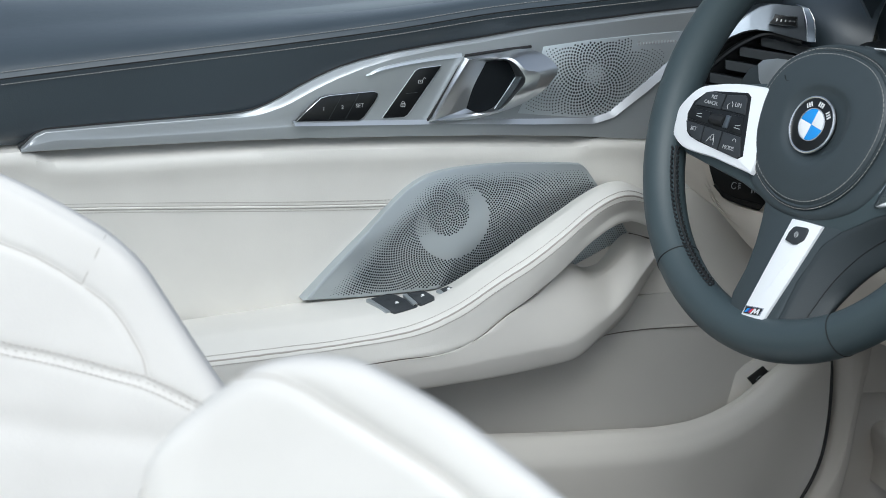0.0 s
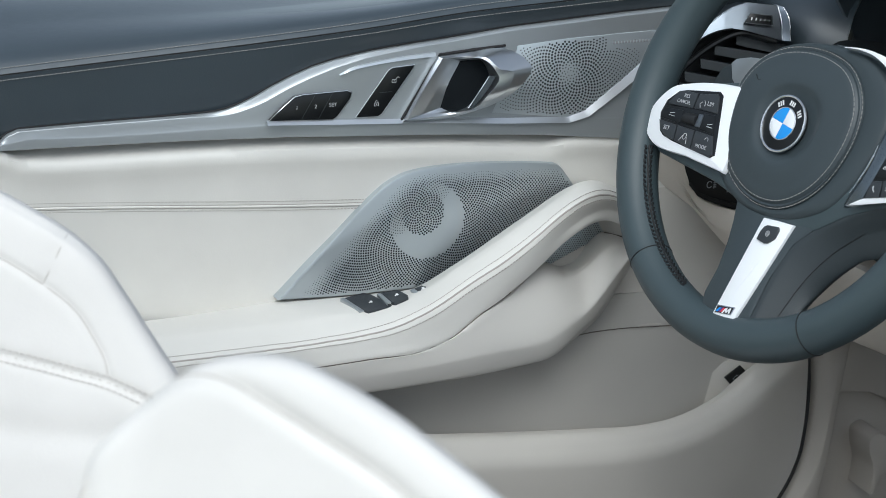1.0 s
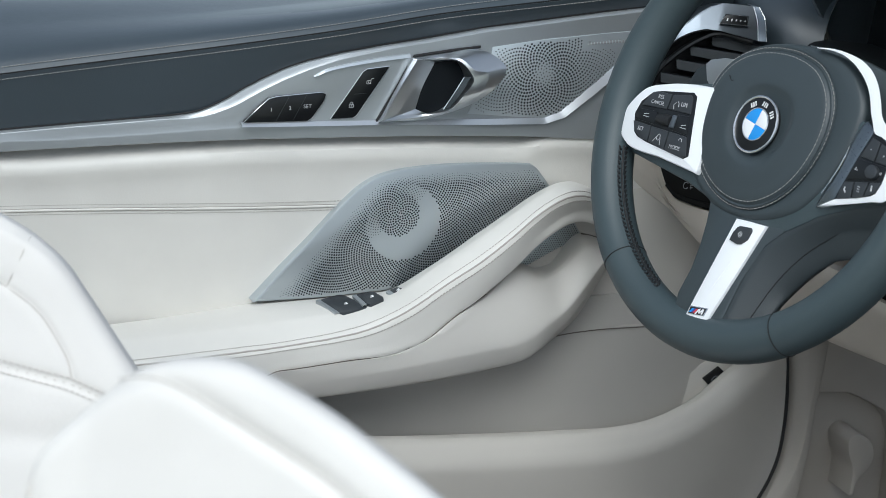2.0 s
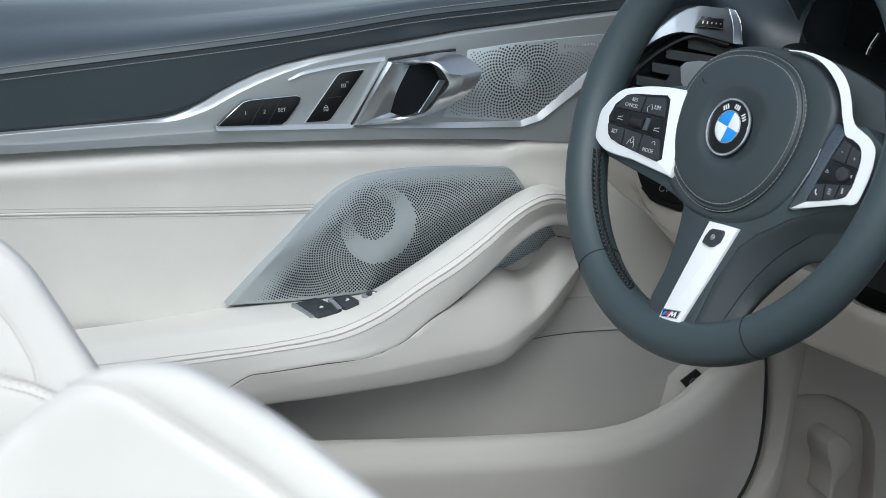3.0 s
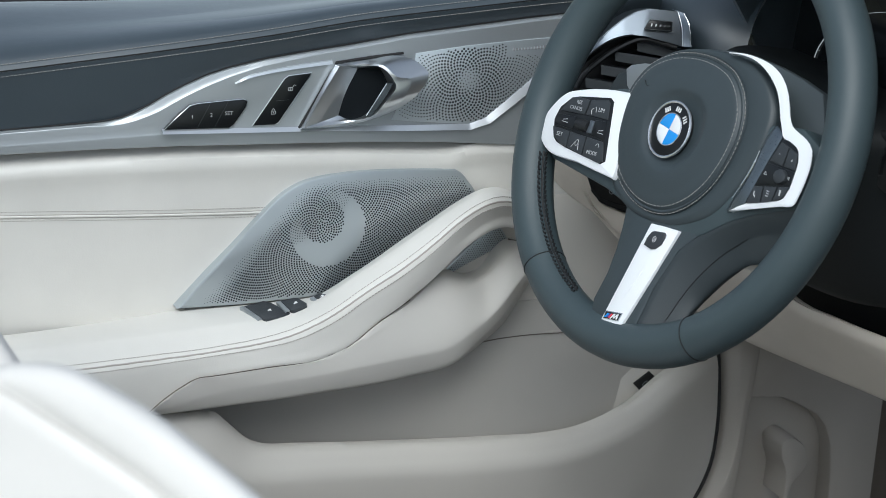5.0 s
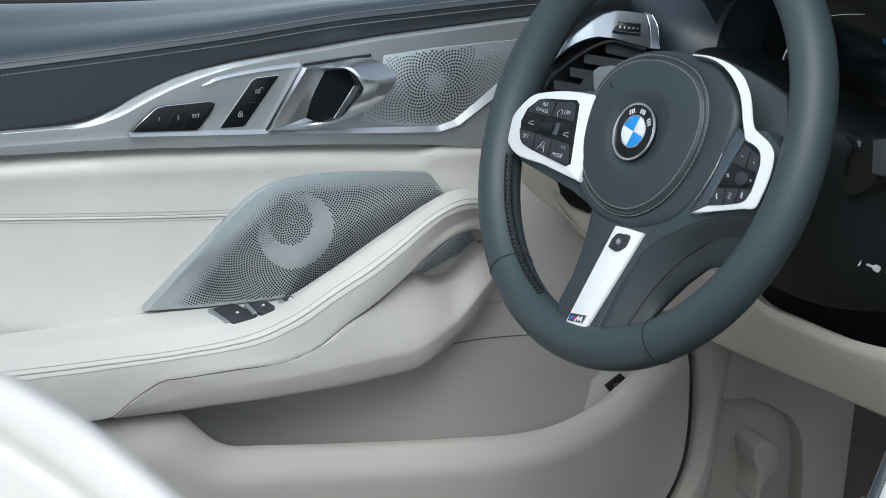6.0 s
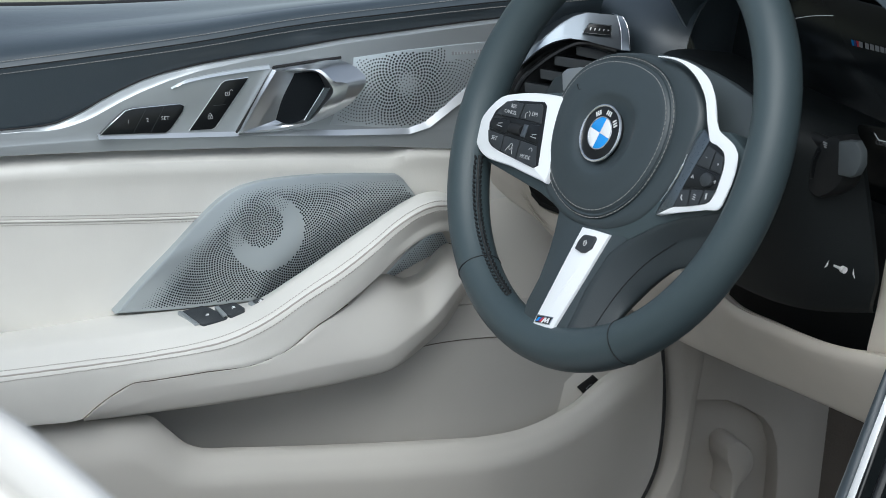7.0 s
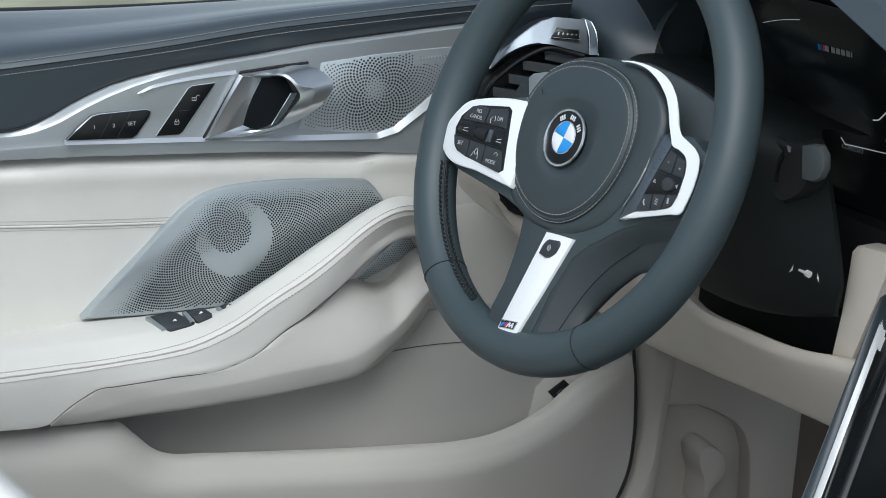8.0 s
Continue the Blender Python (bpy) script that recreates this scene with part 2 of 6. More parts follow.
def tube(path, radius, sides=8, closed=False, bm=None, flat=1.0, up=(0, 0, 1)):
    """A round or flattened bar along a path; radius: one number or one for each place."""
    bm = bm or bmesh.new()
    p = np.array(path, float)
    n = len(p)
    r = np.broadcast_to(np.array(radius, float), (n,))
    t = np.roll(p, -1, 0) - np.roll(p, 1, 0)
    if not closed:
        t[0], t[-1] = p[1] - p[0], p[-1] - p[-2]
    t /= np.linalg.norm(t, axis=1)[:, None]
    u = np.cross(t, np.array(up, float))
    u /= np.maximum(np.linalg.norm(u, axis=1), 1e-9)[:, None]
    v = np.cross(u, t)
    rows = []
    for i in range(n):
        rows.append([bm.verts.new(p[i] + r[i] * (math.cos(a) * u[i] + flat * math.sin(a) * v[i])) for a in np.linspace(0, 2 * math.pi, sides, endpoint=False)])
    for i in range(n if closed else n - 1):
        a, b = rows[i], rows[(i + 1) % n]
        for j in range(sides):
            k = (j + 1) % sides
            bm.faces.new((a[j], a[k], b[k], b[j]))
    if not closed:
        bm.faces.new(rows[0][::-1])
        bm.faces.new(rows[-1])
    return bm


def block(bm, c, x, y, z):
    """A small box at c with half-axes x, y, z."""
    c, x, y, z = (np.array(k, float) for k in (c, x, y, z))
    v = [bm.verts.new(c + a * x + b * y + d * z) for a in (-1, 1) for b in (-1, 1) for d in (-1, 1)]
    for f in ((0, 1, 3, 2), (4, 6, 7, 5), (0, 4, 5, 1), (2, 3, 7, 6), (0, 2, 6, 4), (1, 5, 7, 3)):
        bm.faces.new([v[i] for i in f])


def stitches(path, pitch=0.0036, length=0.0026, half=0.00032, up=(0, 0, 1), bm=None, slant=0.0):
    """A row of single stitches along a path."""
    bm = bm or bmesh.new()
    p = np.array(path, float)
    s = np.concatenate([[0], np.cumsum(np.linalg.norm(np.diff(p, axis=0), axis=1))])
    for q in np.arange(pitch / 2, s[-1], pitch):
        c = np.array([np.interp(q, s, p[:, k]) for k in range(3)])
        e = np.array([np.interp(min(q + pitch / 2, s[-1]), s, p[:, k]) for k in range(3)])
        t = e - c
        t /= max(np.linalg.norm(t), 1e-9)
        n = np.array(up, float)
        y = np.cross(n, t)
        y /= max(np.linalg.norm(y), 1e-9)
        t2 = t + slant * y
        t2 /= np.linalg.norm(t2)
        block(bm, c + n * half * 0.5, t2 * length / 2, np.cross(n, t2) * half, n * half)
    return bm


def inside(x, y, poly):
    j = len(poly) - 1
    hit = False
    for i in range(len(poly)):
        (xi, yi), (xj, yj) = poly[i][:2], poly[j][:2]
        if (yi > y) != (yj > y) and x < (xj - xi) * (y - yi) / (yj - yi) + xi:
            hit = not hit
        j = i
    return hit


def dots(places, w, sides=7, bm=None):
    """Round perforations: (x, y, radius) on the plane at w."""
    bm = bm or bmesh.new()
    for x, y, r in places:
        bm.faces.new([bm.verts.new((x + r * math.cos(a), y + r * math.sin(a), w)) for a in np.linspace(0, 2 * math.pi, sides, endpoint=False)])
    return bm


def lettering(name, text, size, m, mat, parent, depth=0.0001):
    """Raised or printed characters in the built-in font."""
    cu = bpy.data.curves.new(name, "FONT")
    cu.body, cu.size, cu.align_x, cu.align_y, cu.extrude = text, size, "CENTER", "CENTER", depth
    tmp = bpy.data.objects.new(name, cu)
    scene.collection.objects.link(tmp)
    dg = bpy.context.evaluated_depsgraph_get()
    me = bpy.data.meshes.new_from_object(tmp.evaluated_get(dg))
    bpy.data.objects.remove(tmp)
    bpy.data.curves.remove(cu)
    me.materials.clear()
    me.materials.append(mat)
    me.transform(m)
    ob = new(name, me)
    ob.parent = parent
    return ob


def axes(origin, x, y, z):
    m = Matrix.Identity(4)
    for i, a in enumerate((x, y, z, origin)):
        for k in range(3):
            m[k][i] = a[k]
    return m


# ---------------------------------------------------------------- ground and the car's shell
def plane_sheet(name, corners, mat, label, category, thick=(0, 0, -0.02), n=2, kind="structure"):
    a, b, c, d = (np.array(k, float) for k in corners)
    s = np.linspace(0, 1, n)
    g = np.array([[(1 - y) * ((1 - x) * a + x * b) + y * ((1 - x) * d + x * c) for y in s] for x in s])
    return tagged(part(name, grid(bmesh.new(), g, back=thick), mat, smooth=False), label, category, kind=kind)


plane_sheet("ground", ((-900, -900, -0.36), (900, -900, -0.36), (900, 900, -0.36), (-900, 900, -0.36)), GROUND, "pale gravel ground with patches of grass beside the car", "ground")
plane_sheet("floor", ((-1.9, -1.3, 0.02), (0.75, -1.3, 0.02), (0.75, 0.45, 0.02), (-1.9, 0.45, 0.02)), CARPET, "brown-grey carpeted car floor", "floor")
plane_sheet("wall_front", ((0.74, -1.3, 0.02), (0.74, 0.42, 0.02), (0.60, 0.42, 0.62), (0.60, -1.3, 0.62)), CARPET, "carpeted footwell bulkhead under the dashboard", "bulkhead", (0.03, 0, 0))
# Out of view; its height sets how much side light reaches the door.
plane_sheet("sill", ((-1.6, -1.32, 0.02), (0.7, -1.32, 0.02), (0.7, -1.35, 0.30), (-1.6, -1.35, 0.30)), CREAM_PLASTIC, "unseen plain cream sill, kept low to let side light in", "sill", (0, -0.08, 0))
plane_sheet("wall_rear", ((-1.9, -1.3, 0.02), (-1.9, 0.5, 0.02), (-1.9, 0.5, 0.7), (-1.9, -1.3, 0.7)), CREAM_PLASTIC, "plain cream rear bulkhead of the open cabin", "wall", (-0.05, 0, 0))

# ---------------------------------------------------------------- driver's door
# local axes: x along the door towards the front, y up, z into the cabin
DOOR = axes((-0.15, 0.2936, 0.55), (0.9862, -0.1655, 0.0), (0.0119, 0.0710, 0.9974), (-0.1651, -0.9837, 0.0720))
door = thing("car_door", DOOR, "driver's door lined in cream and dark blue leather, slightly open", "car door")

# how far the skin bends outwards towards the rear
BEND_U = (-0.65, -0.40, -0.34, -0.286, -0.232, -0.186, -0.148, -0.103, 0.4)
BEND_W = (-0.060, -0.036, -0.031, -0.027, -0.019, -0.012, -0.007, 0.0, 0.0)


def bend(u):
    return float(np.mean(np.interp(u + np.linspace(-0.055, 0.055, 15), BEND_U, BEND_W)))


def bent(pts):
    return [(u, v, w + bend(u)) for u, v, w in pts]


# outline of the satin trim: stations along the door, upper and lower edge
TRIM_TOP_AT = [(-0.3625, 0.0345), (-0.3571, 0.0401), (-0.3513, 0.0461), (-0.3423, 0.0502), (-0.2875, 0.0545), (-0.2417, 0.0581), (-0.1955, 0.0620), (-0.1815, 0.0640), (-0.1722, 0.0664), (-0.1630, 0.0702), (-0.1491, 0.0775), (-0.1376, 0.0848), (-0.1214, 0.0935), (-0.1025, 0.1021), (-0.0831, 0.1081), (-0.0531, 0.1146), (-0.0124, 0.1204), (0.0238, 0.1249), (0.0763, 0.1327), (0.1301, 0.1380), (0.1851, 0.1435), (0.2288, 0.1473)] + [(0.25, 0.149)]
TRIM_LOW_AT = [(-0.3622, 0.0334), (-0.3327, 0.0347), (-0.2868, 0.0367), (-0.2407, 0.0388), (-0.1943, 0.0411), (-0.1233, 0.0433), (-0.0481, 0.0425), (0.0310, 0.0402), (0.1129, 0.0363), (0.1467, 0.0334), (0.1982, 0.0291)] + [(0.25, 0.0255)]
TRIM_FOLD_AT = [(-0.3613, 0.0372), (-0.3342, 0.0433), (-0.2885, 0.0439), (-0.2427, 0.0465), (-0.1966, 0.0498), (-0.1379, 0.0540), (-0.0514, 0.0540), (0.0271, 0.0529), (0.1084, 0.0502), (0.1416, 0.0499)] + [(0.25, 0.047)]
TRIM_U = np.concatenate([np.linspace(-0.3622, -0.335, 12), np.linspace(-0.32, -0.19, 14), np.linspace(-0.182, -0.06, 28), np.linspace(-0.05, 0.245, 30)])


def along(places, u):
    return np.interp(u, [p[0] for p in places], [p[1] for p in places])


TRIM_TOP, TRIM_LOW = along(TRIM_TOP_AT, TRIM_U), along(TRIM_LOW_AT, TRIM_U)
TRIM_FOLD = np.minimum(along(TRIM_FOLD_AT, TRIM_U), TRIM_LOW + 0.6 * (TRIM_TOP - TRIM_LOW))
TRIM_LIP = np.interp(TRIM_U, (-0.36, -0.20, -0.175, -0.14, -0.10, -0.06, 0.0, 0.25), (0.0012, 0.0012, 0.0035, 0.0085, 0.0075, 0.0042, 0.0024, 0.0022))
TRIM_LIP = np.minimum(TRIM_LIP, 0.35 * (TRIM_TOP - TRIM_LOW))


def trim_rail(line, dv, w):
    """One line along the trim: its lower edge, fold, lip or upper edge, moved by dv, standing w proud."""
    return [(u, v + dv, w + bend(u)) for u, v in zip(TRIM_U, line)]


# dark leather shoulder
SHOULDER_U = (-0.62, -0.45, -0.29, -0.222, -0.152, -0.055, 0.035, 0.124, 0.205, 0.32)
SEAM_V = (0.063, 0.085, 0.1048, 0.1136, 0.1230, 0.1355, 0.1475, 0.1555, 0.162, 0.168)
TOP_V = (0.1197, 0.1247, 0.1282, 0.1295, 0.1307, 0.1325, 0.1347, 0.1372, 0.1392, 0.1422)
seam_rail = [(u, v, 0.006 + bend(u)) for u, v in zip(SHOULDER_U, SEAM_V)]
under = [(u, min(v - 0.012, float(np.interp(u, TRIM_U, TRIM_TOP)) - 0.002), -0.003 + bend(u)) for u, v in zip(SHOULDER_U, SEAM_V)]
low = [(u, 0.034, -0.014 + bend(u)) for u in SHOULDER_U]
roll1 = [(u, v + 0.0058, 0.0005 + bend(u)) for u, v in zip(SHOULDER_U, SEAM_V)]
roll2 = [(u, 0.5 * t + 0.5 * v + 0.0100, -0.062 + bend(u)) for u, v, t in zip(SHOULDER_U, SEAM_V, TOP_V)]
edge = [(u, t, -0.150 + bend(u)) for u, t in zip(SHOULDER_U, TOP_V)]
edge2 = [(u, t - 0.014, -0.160 + bend(u)) for u, t in zip(SHOULDER_U, TOP_V)]
shoulder_low = part("lower_shoulder", patch([low, under, [(u, v - 0.0052, w - 0.0016) for u, v, w in seam_rail], [(u, v - 0.0007, w - 0.0008) for u, v, w in seam_rail]], 90, 22, (0, 0, -0.004)), NIGHT, door, "dark blue leather band under the seam")
shoulder_top = part("upper_shoulder", patch([[(u, v + 0.0007, w - 0.0008) for u, v, w in seam_rail], roll1, roll2, edge, edge2], 90, 22, (0, 0, -0.006)), NIGHT, door, "dark blue leather top roll of the door")
part("seam", tube([(u, v, w - 0.0016) for u, v, w in rail(seam_rail, 120)], 0.0009, 6), THREAD_BLACK, shoulder_top)
tagged(part("stitching", stitches(rail([(u, v + 0.0050, w - 0.0040) for u, v, w in seam_rail], 160), 0.0034, 0.0024, 0.00026), THREAD, shoulder_top), "pale grey thread", kind="stuff")
tagged(part("stitching", stitches(rail([(u, v - 0.0046, w - 0.0014) for u, v, w in seam_rail], 160), 0.0034, 0.0024, 0.00026), THREAD, shoulder_low), "pale grey thread", kind="stuff")
part("window_seal", patch([[(u, t + 0.001, w - 0.001) for (u, t, w) in edge], [(u, t + 0.006, w - 0.008) for (u, t, w) in edge], [(u, t + 0.002, w - 0.022) for (u, t, w) in edge], [(u, t - 0.02, w - 0.03) for (u, t, w) in edge]], 40, 8, (0, -0.003, -0.002)), RUBBER, door, "black rubber strip along the window slot")
part("outer_skin", patch([[(u, t - 0.004, w - 0.030) for (u, t, w) in edge], [(u, -0.05, -0.215) for u in SHOULDER_U], [(u, -0.50, -0.16) for u in SHOULDER_U]], 30, 10, (0, 0, -0.004)), BLACK_GLOSS, door, "dark painted outer skin")

BRUSHED_EDGE = material("satin_polished_edge", (0.70, 0.725, 0.745), 0.3, 0.9, blotch=0.02, rough_var=0.01)
# satin aluminium trim
TRIM_RAILS = [trim_rail(TRIM_LOW, 0, -0.010), trim_rail(TRIM_LOW, 0, 0.0056), trim_rail(TRIM_LOW, 0.0007, 0.0063), trim_rail(TRIM_FOLD, -0.0012, 0.0060), trim_rail(TRIM_FOLD, -0.0002, 0.0059), trim_rail(TRIM_FOLD, 0.0010, 0.0056), trim_rail(TRIM_TOP - TRIM_LIP, -0.0006, 0.0046), trim_rail(TRIM_TOP - TRIM_LIP, 0.0, 0.0045), trim_rail(TRIM_TOP - TRIM_LIP, 0.0004, 0.0041), trim_rail(TRIM_TOP, -0.0003, 0.0022), trim_rail(TRIM_TOP, 0, 0.0014), trim_rail(TRIM_TOP, 0, -0.010)]
trim = part("trim", patch(TRIM_RAILS, len(TRIM_U) * 2, 23, (0, 0, -0.002), straight=True, even=True), SILVER, door, "satin aluminium trim with a bright upper lip")
# Black tube draws the joint together with the shadow line along it.
part("shadow_gap", tube([(u, v + 0.0006, -0.0012 + bend(u)) for u, v in zip(TRIM_U, TRIM_TOP)], 0.0008, 6), RUBBER, trim, "black joint and shadow line above the trim")
ridge_low = [(-0.142, 0.0565, 0.0072), (-0.076, 0.0548, 0.0074), (0.0, 0.0530, 0.0076), (0.078, 0.0495, 0.0076), (0.136, 0.0478, 0.0076), (0.155, 0.0530, 0.0076), (0.183, 0.0735, 0.0076), (0.206, 0.0920, 0.0076), (0.235, 0.116, 0.0076)]
ridge_top = [(-0.142, 0.0575, 0.0072), (-0.076, 0.0563, 0.0074), (0.0, 0.0545, 0.0076), (0.078, 0.0520, 0.0076), (0.136, 0.0508, 0.0076), (0.1512, 0.0555, 0.0076), (0.178, 0.0762, 0.0076), (0.2003, 0.0950, 0.0076), (0.2292, 0.119, 0.0076)]
ridge_low = [(u, v - 0.0006, w + 0.0016) for u, v, w in ridge_low]
ridge_top = [(u, v + 0.0012, w - 0.0014) for u, v, w in ridge_top]
part("edge_strip", patch([[(u, v, w - 0.004) for u, v, w in ridge_low], ridge_low, ridge_top], 81, 9, (0, 0, -0.003), straight=True, corners=True), BRUSHED_EDGE, trim, "bright polished strip")
ACCENT_LOW = [(-0.0798, 0.0961), (-0.0697, 0.1000), (-0.0527, 0.1037), (-0.0282, 0.1071), (0.0055, 0.1103)]
ACCENT_TOP = [(-0.0798, 0.0965), (-0.0697, 0.1020), (-0.0527, 0.1061), (-0.0283, 0.1101), (0.0054, 0.1137)]
part("accent_blade", patch([[(u, v, 0.0070) for u, v in ACCENT_LOW], [(u, v - 0.0004, 0.0064) for u, v in ACCENT_TOP], [(u, v, 0.0040) for u, v in ACCENT_TOP]], 40, 7, (0, 0, -0.003), straight=True), BRUSHED_EDGE, trim, "bright blade-shaped accent")

# memory and lock buttons
MEM = [(-0.140, 0.0592), (-0.131, 0.068), (-0.119, 0.0785), (-0.112, 0.0802), (-0.0725, 0.0825), (-0.0690, 0.0808), (-0.0705, 0.0755), (-0.0805, 0.0612), (-0.0845, 0.0585)]
mem = part("memory_buttons", slab(MEM, 0.002, 0.0072, 0.0007), BLACK_GLOSS, trim, "black seat-memory buttons")
for name, a, b in (("gap", (-0.101, 0.0812), (-0.1125, 0.0596)), ("gap", (-0.086, 0.0815), (-0.0975, 0.0596))):
    bm = bmesh.new()
    block(bm, ((a[0] + b[0]) / 2, (a[1] + b[1]) / 2, 0.0073), ((b[0] - a[0]) / 2, (b[1] - a[1]) / 2, 0), (0.00022, 0, 0), (0, 0, 0.0002))
    part(name, bm, BUTTON, mem, smooth=False)
for text, u, v in (("1", -0.117, 0.0695), ("2", -0.1005, 0.0702), ("SET", -0.0852, 0.0712)):
    lettering("lettering", text, 0.0046, Matrix.Translation((u, v, 0.0074)), SOFT_PRINT, mem)
LOCK = [(-0.0635, 0.0595), (-0.0365, 0.0990), (-0.0330, 0.1012), (-0.0135, 0.1030), (-0.0145, 0.1008), (-0.0410, 0.0615), (-0.0440, 0.0597)]
lock = part("lock_buttons", slab(LOCK, 0.002, 0.0072, 0.0007), BLACK_GLOSS, trim, "black door lock buttons")
for u, v, opened in ((-0.0315, 0.0902, True), (-0.0462, 0.0702, False)):
    bm = bmesh.new()
    for c, x, y in (((0, 0.0013), 0.0018, 0.00022), ((0, -0.0013), 0.0018, 0.00022), ((-0.0018, 0), 0.00022, 0.0015), ((0.0018, 0), 0.00022, 0.0015), ((0, 0), 0.0003, 0.0006)):
        block(bm, (u + c[0], v + c[1], 0.0074), (x, 0, 0), (0, y, 0), (0, 0, 0.0001))
    du = 0.0034 if opened else 0.0
    tube([(u + du - 0.0012, v + 0.0016, 0.0074), (u + du - 0.0011, v + 0.0028, 0.0074), (u + du, v + 0.0034, 0.0074), (u + du + 0.0011, v + 0.0028, 0.0074), (u + du + 0.0012, v + (0.0024 if opened else 0.0016), 0.0074)], 0.00022, 5, bm=bm)
    part("padlock_symbol", bm, SOFT_PRINT, lock)
bm = bmesh.new()
block(bm, (-0.0385, 0.0805, 0.0073), (0.0055, 0.0003, 0), (0, 0.0002, 0), (0, 0, 0.0002))
part("gap", bm, BUTTON, lock, smooth=False)

for owner, outline in ((mem, MEM), (lock, LOCK)):
    part("bright_edge", tube([(u, v, 0.0062) for u, v in inset(np.array(outline), -0.0003)], 0.0004, 5, closed=True), BRUSHED_EDGE, owner)

# pull handle
HANDLE_A = [(-0.0207, 0.0535, 0.0040), (-0.0062, 0.0821, 0.0040), (0.0077, 0.1097, 0.0040), (0.0373, 0.1131, 0.0040), (0.0650, 0.1148, 0.0040), (0.0755, 0.1104, 0.0040), (0.0885, 0.0969, 0.0040), (0.0797, 0.0822, 0.0040), (0.0635, 0.0687, 0.0040), (0.0237, 0.0548, 0.0040)]
HANDLE_B = [(-0.0221, 0.0566, 0.0120), (-0.0077, 0.0842, 0.0120), (0.0062, 0.1106, 0.0120), (0.0357, 0.1140, 0.0120), (0.0675, 0.1167, 0.0140), (0.0771, 0.1132, 0.0220), (0.0842, 0.1044, 0.0320), (0.0764, 0.0886, 0.0310), (0.0632, 0.0740, 0.0220), (0.0211, 0.0580, 0.0120)]
HANDLE_C = [(-0.0203, 0.0577, 0.0145), (-0.0060, 0.0847, 0.0145), (0.0089, 0.1101, 0.0145), (0.0352, 0.1117, 0.0170), (0.0443, 0.1124, 0.0260), (0.0545, 0.1040, 0.0340), (0.0657, 0.1015, 0.0355), (0.0637, 0.0884, 0.0340), (0.0515, 0.0728, 0.0250), (0.0203, 0.0606, 0.0142)]
HANDLE_D = [(-0.0057, 0.0604, 0.0105), (0.0080, 0.0830, 0.0100), (0.0228, 0.1072, 0.0105), (0.0337, 0.1099, 0.0155), (0.0421, 0.1108, 0.0250), (0.0510, 0.1019, 0.0325), (0.0539, 0.0966, 0.0335), (0.0458, 0.0822, 0.0320), (0.0371, 0.0675, 0.0230), (0.0183, 0.0617, 0.0125)]
HANDLE_E = [(0.0120, 0.0654, 0.0082), (0.0166, 0.0822, 0.0082), (0.0276, 0.1060, 0.0082), (0.0366, 0.1070, 0.0100), (0.0444, 0.1077, 0.0140), (0.0539, 0.0969, 0.0140), (0.0561, 0.0918, 0.0140), (0.0478, 0.0777, 0.0140), (0.0380, 0.0659, 0.0110), (0.0221, 0.0615, 0.0085)]
def between_loops(a, b, f, lift=0.0):
    return [tuple((1 - f) * x + f * y for x, y in zip(p, q)) for p, q in zip(a, b)]


def keep_corners(loop, corners=(0, 2)):
    """Adds places close to the sharp corners, so that a smooth curve keeps them."""
    p, out = [np.array(q) for q in loop], []
    for i, q in enumerate(p):
        near_ = (0.06 * p[i - 1] + 0.94 * q, q, 0.94 * q + 0.06 * p[(i + 1) % len(p)])
        out += [tuple(k) for k in (near_ if i in corners else (q,))]
    return out


HANDLE_F = [(u, v, 0.0060) for u, v, w in HANDLE_E]
HANDLE = [HANDLE_A, HANDLE_B, between_loops(HANDLE_B, HANDLE_C, 0.12), between_loops(HANDLE_B, HANDLE_C, 0.88), HANDLE_C, between_loops(HANDLE_C, HANDLE_D, 0.12), between_loops(HANDLE_C, HANDLE_D, 0.88), HANDLE_D, HANDLE_E, HANDLE_F]
BRUSHED = material("brushed_aluminium", (0.60, 0.625, 0.645), 0.30, 0.95, grain=0.0, grain_scale=500, blotch=0.03, rough_var=0.04, stretch=(1, 0.08, 1))
handle = part("door_handle", patch([keep_corners(x) for x in HANDLE], 168, 28, closed=True, even=True, straight=True), BRUSHED, door, "brushed aluminium pull handle")
# Black plate over the trim; its colour stands for the opening's dark depth.
part("handle_recess", slab([(0.0096, 0.0635), (0.0251, 0.1080), (0.0372, 0.1085), (0.0479, 0.1081), (0.0601, 0.0952), (0.0613, 0.0891), (0.0525, 0.0745), (0.0416, 0.0629), (0.0224, 0.0594)], 0.0, 0.0079, 0.0006), HOLE, door, "black plate for the dark depth behind the handle")
# Added strip stands in for the handle's dark inner wall and light line.
blade = part("handle_inner_wall", patch([[(0.0377, 0.0671, 0.0195), (0.0457, 0.0831, 0.0275), (0.0530, 0.0969, 0.0285)], [(0.0348, 0.0663, 0.0160), (0.0415, 0.0820, 0.0220), (0.0494, 0.0957, 0.0230)]], 12, 4, (0, 0, -0.001)), SLATE, handle, "dark strip for the handle's inner wall")
part("blade_edge", tube(rail([(0.0348, 0.0663, 0.0160), (0.0415, 0.0820, 0.0220), (0.0494, 0.0957, 0.0230)], 12), 0.0005, 6), BRUSHED_EDGE, blade)
part("handle_gap", tube([(-0.0225, 0.0550, 0.006), (-0.0065, 0.0825, 0.006), (0.0095, 0.1115, 0.006), (0.040, 0.1150, 0.006), (0.070, 0.1178, 0.006)], 0.0012, 6), RUBBER, handle)

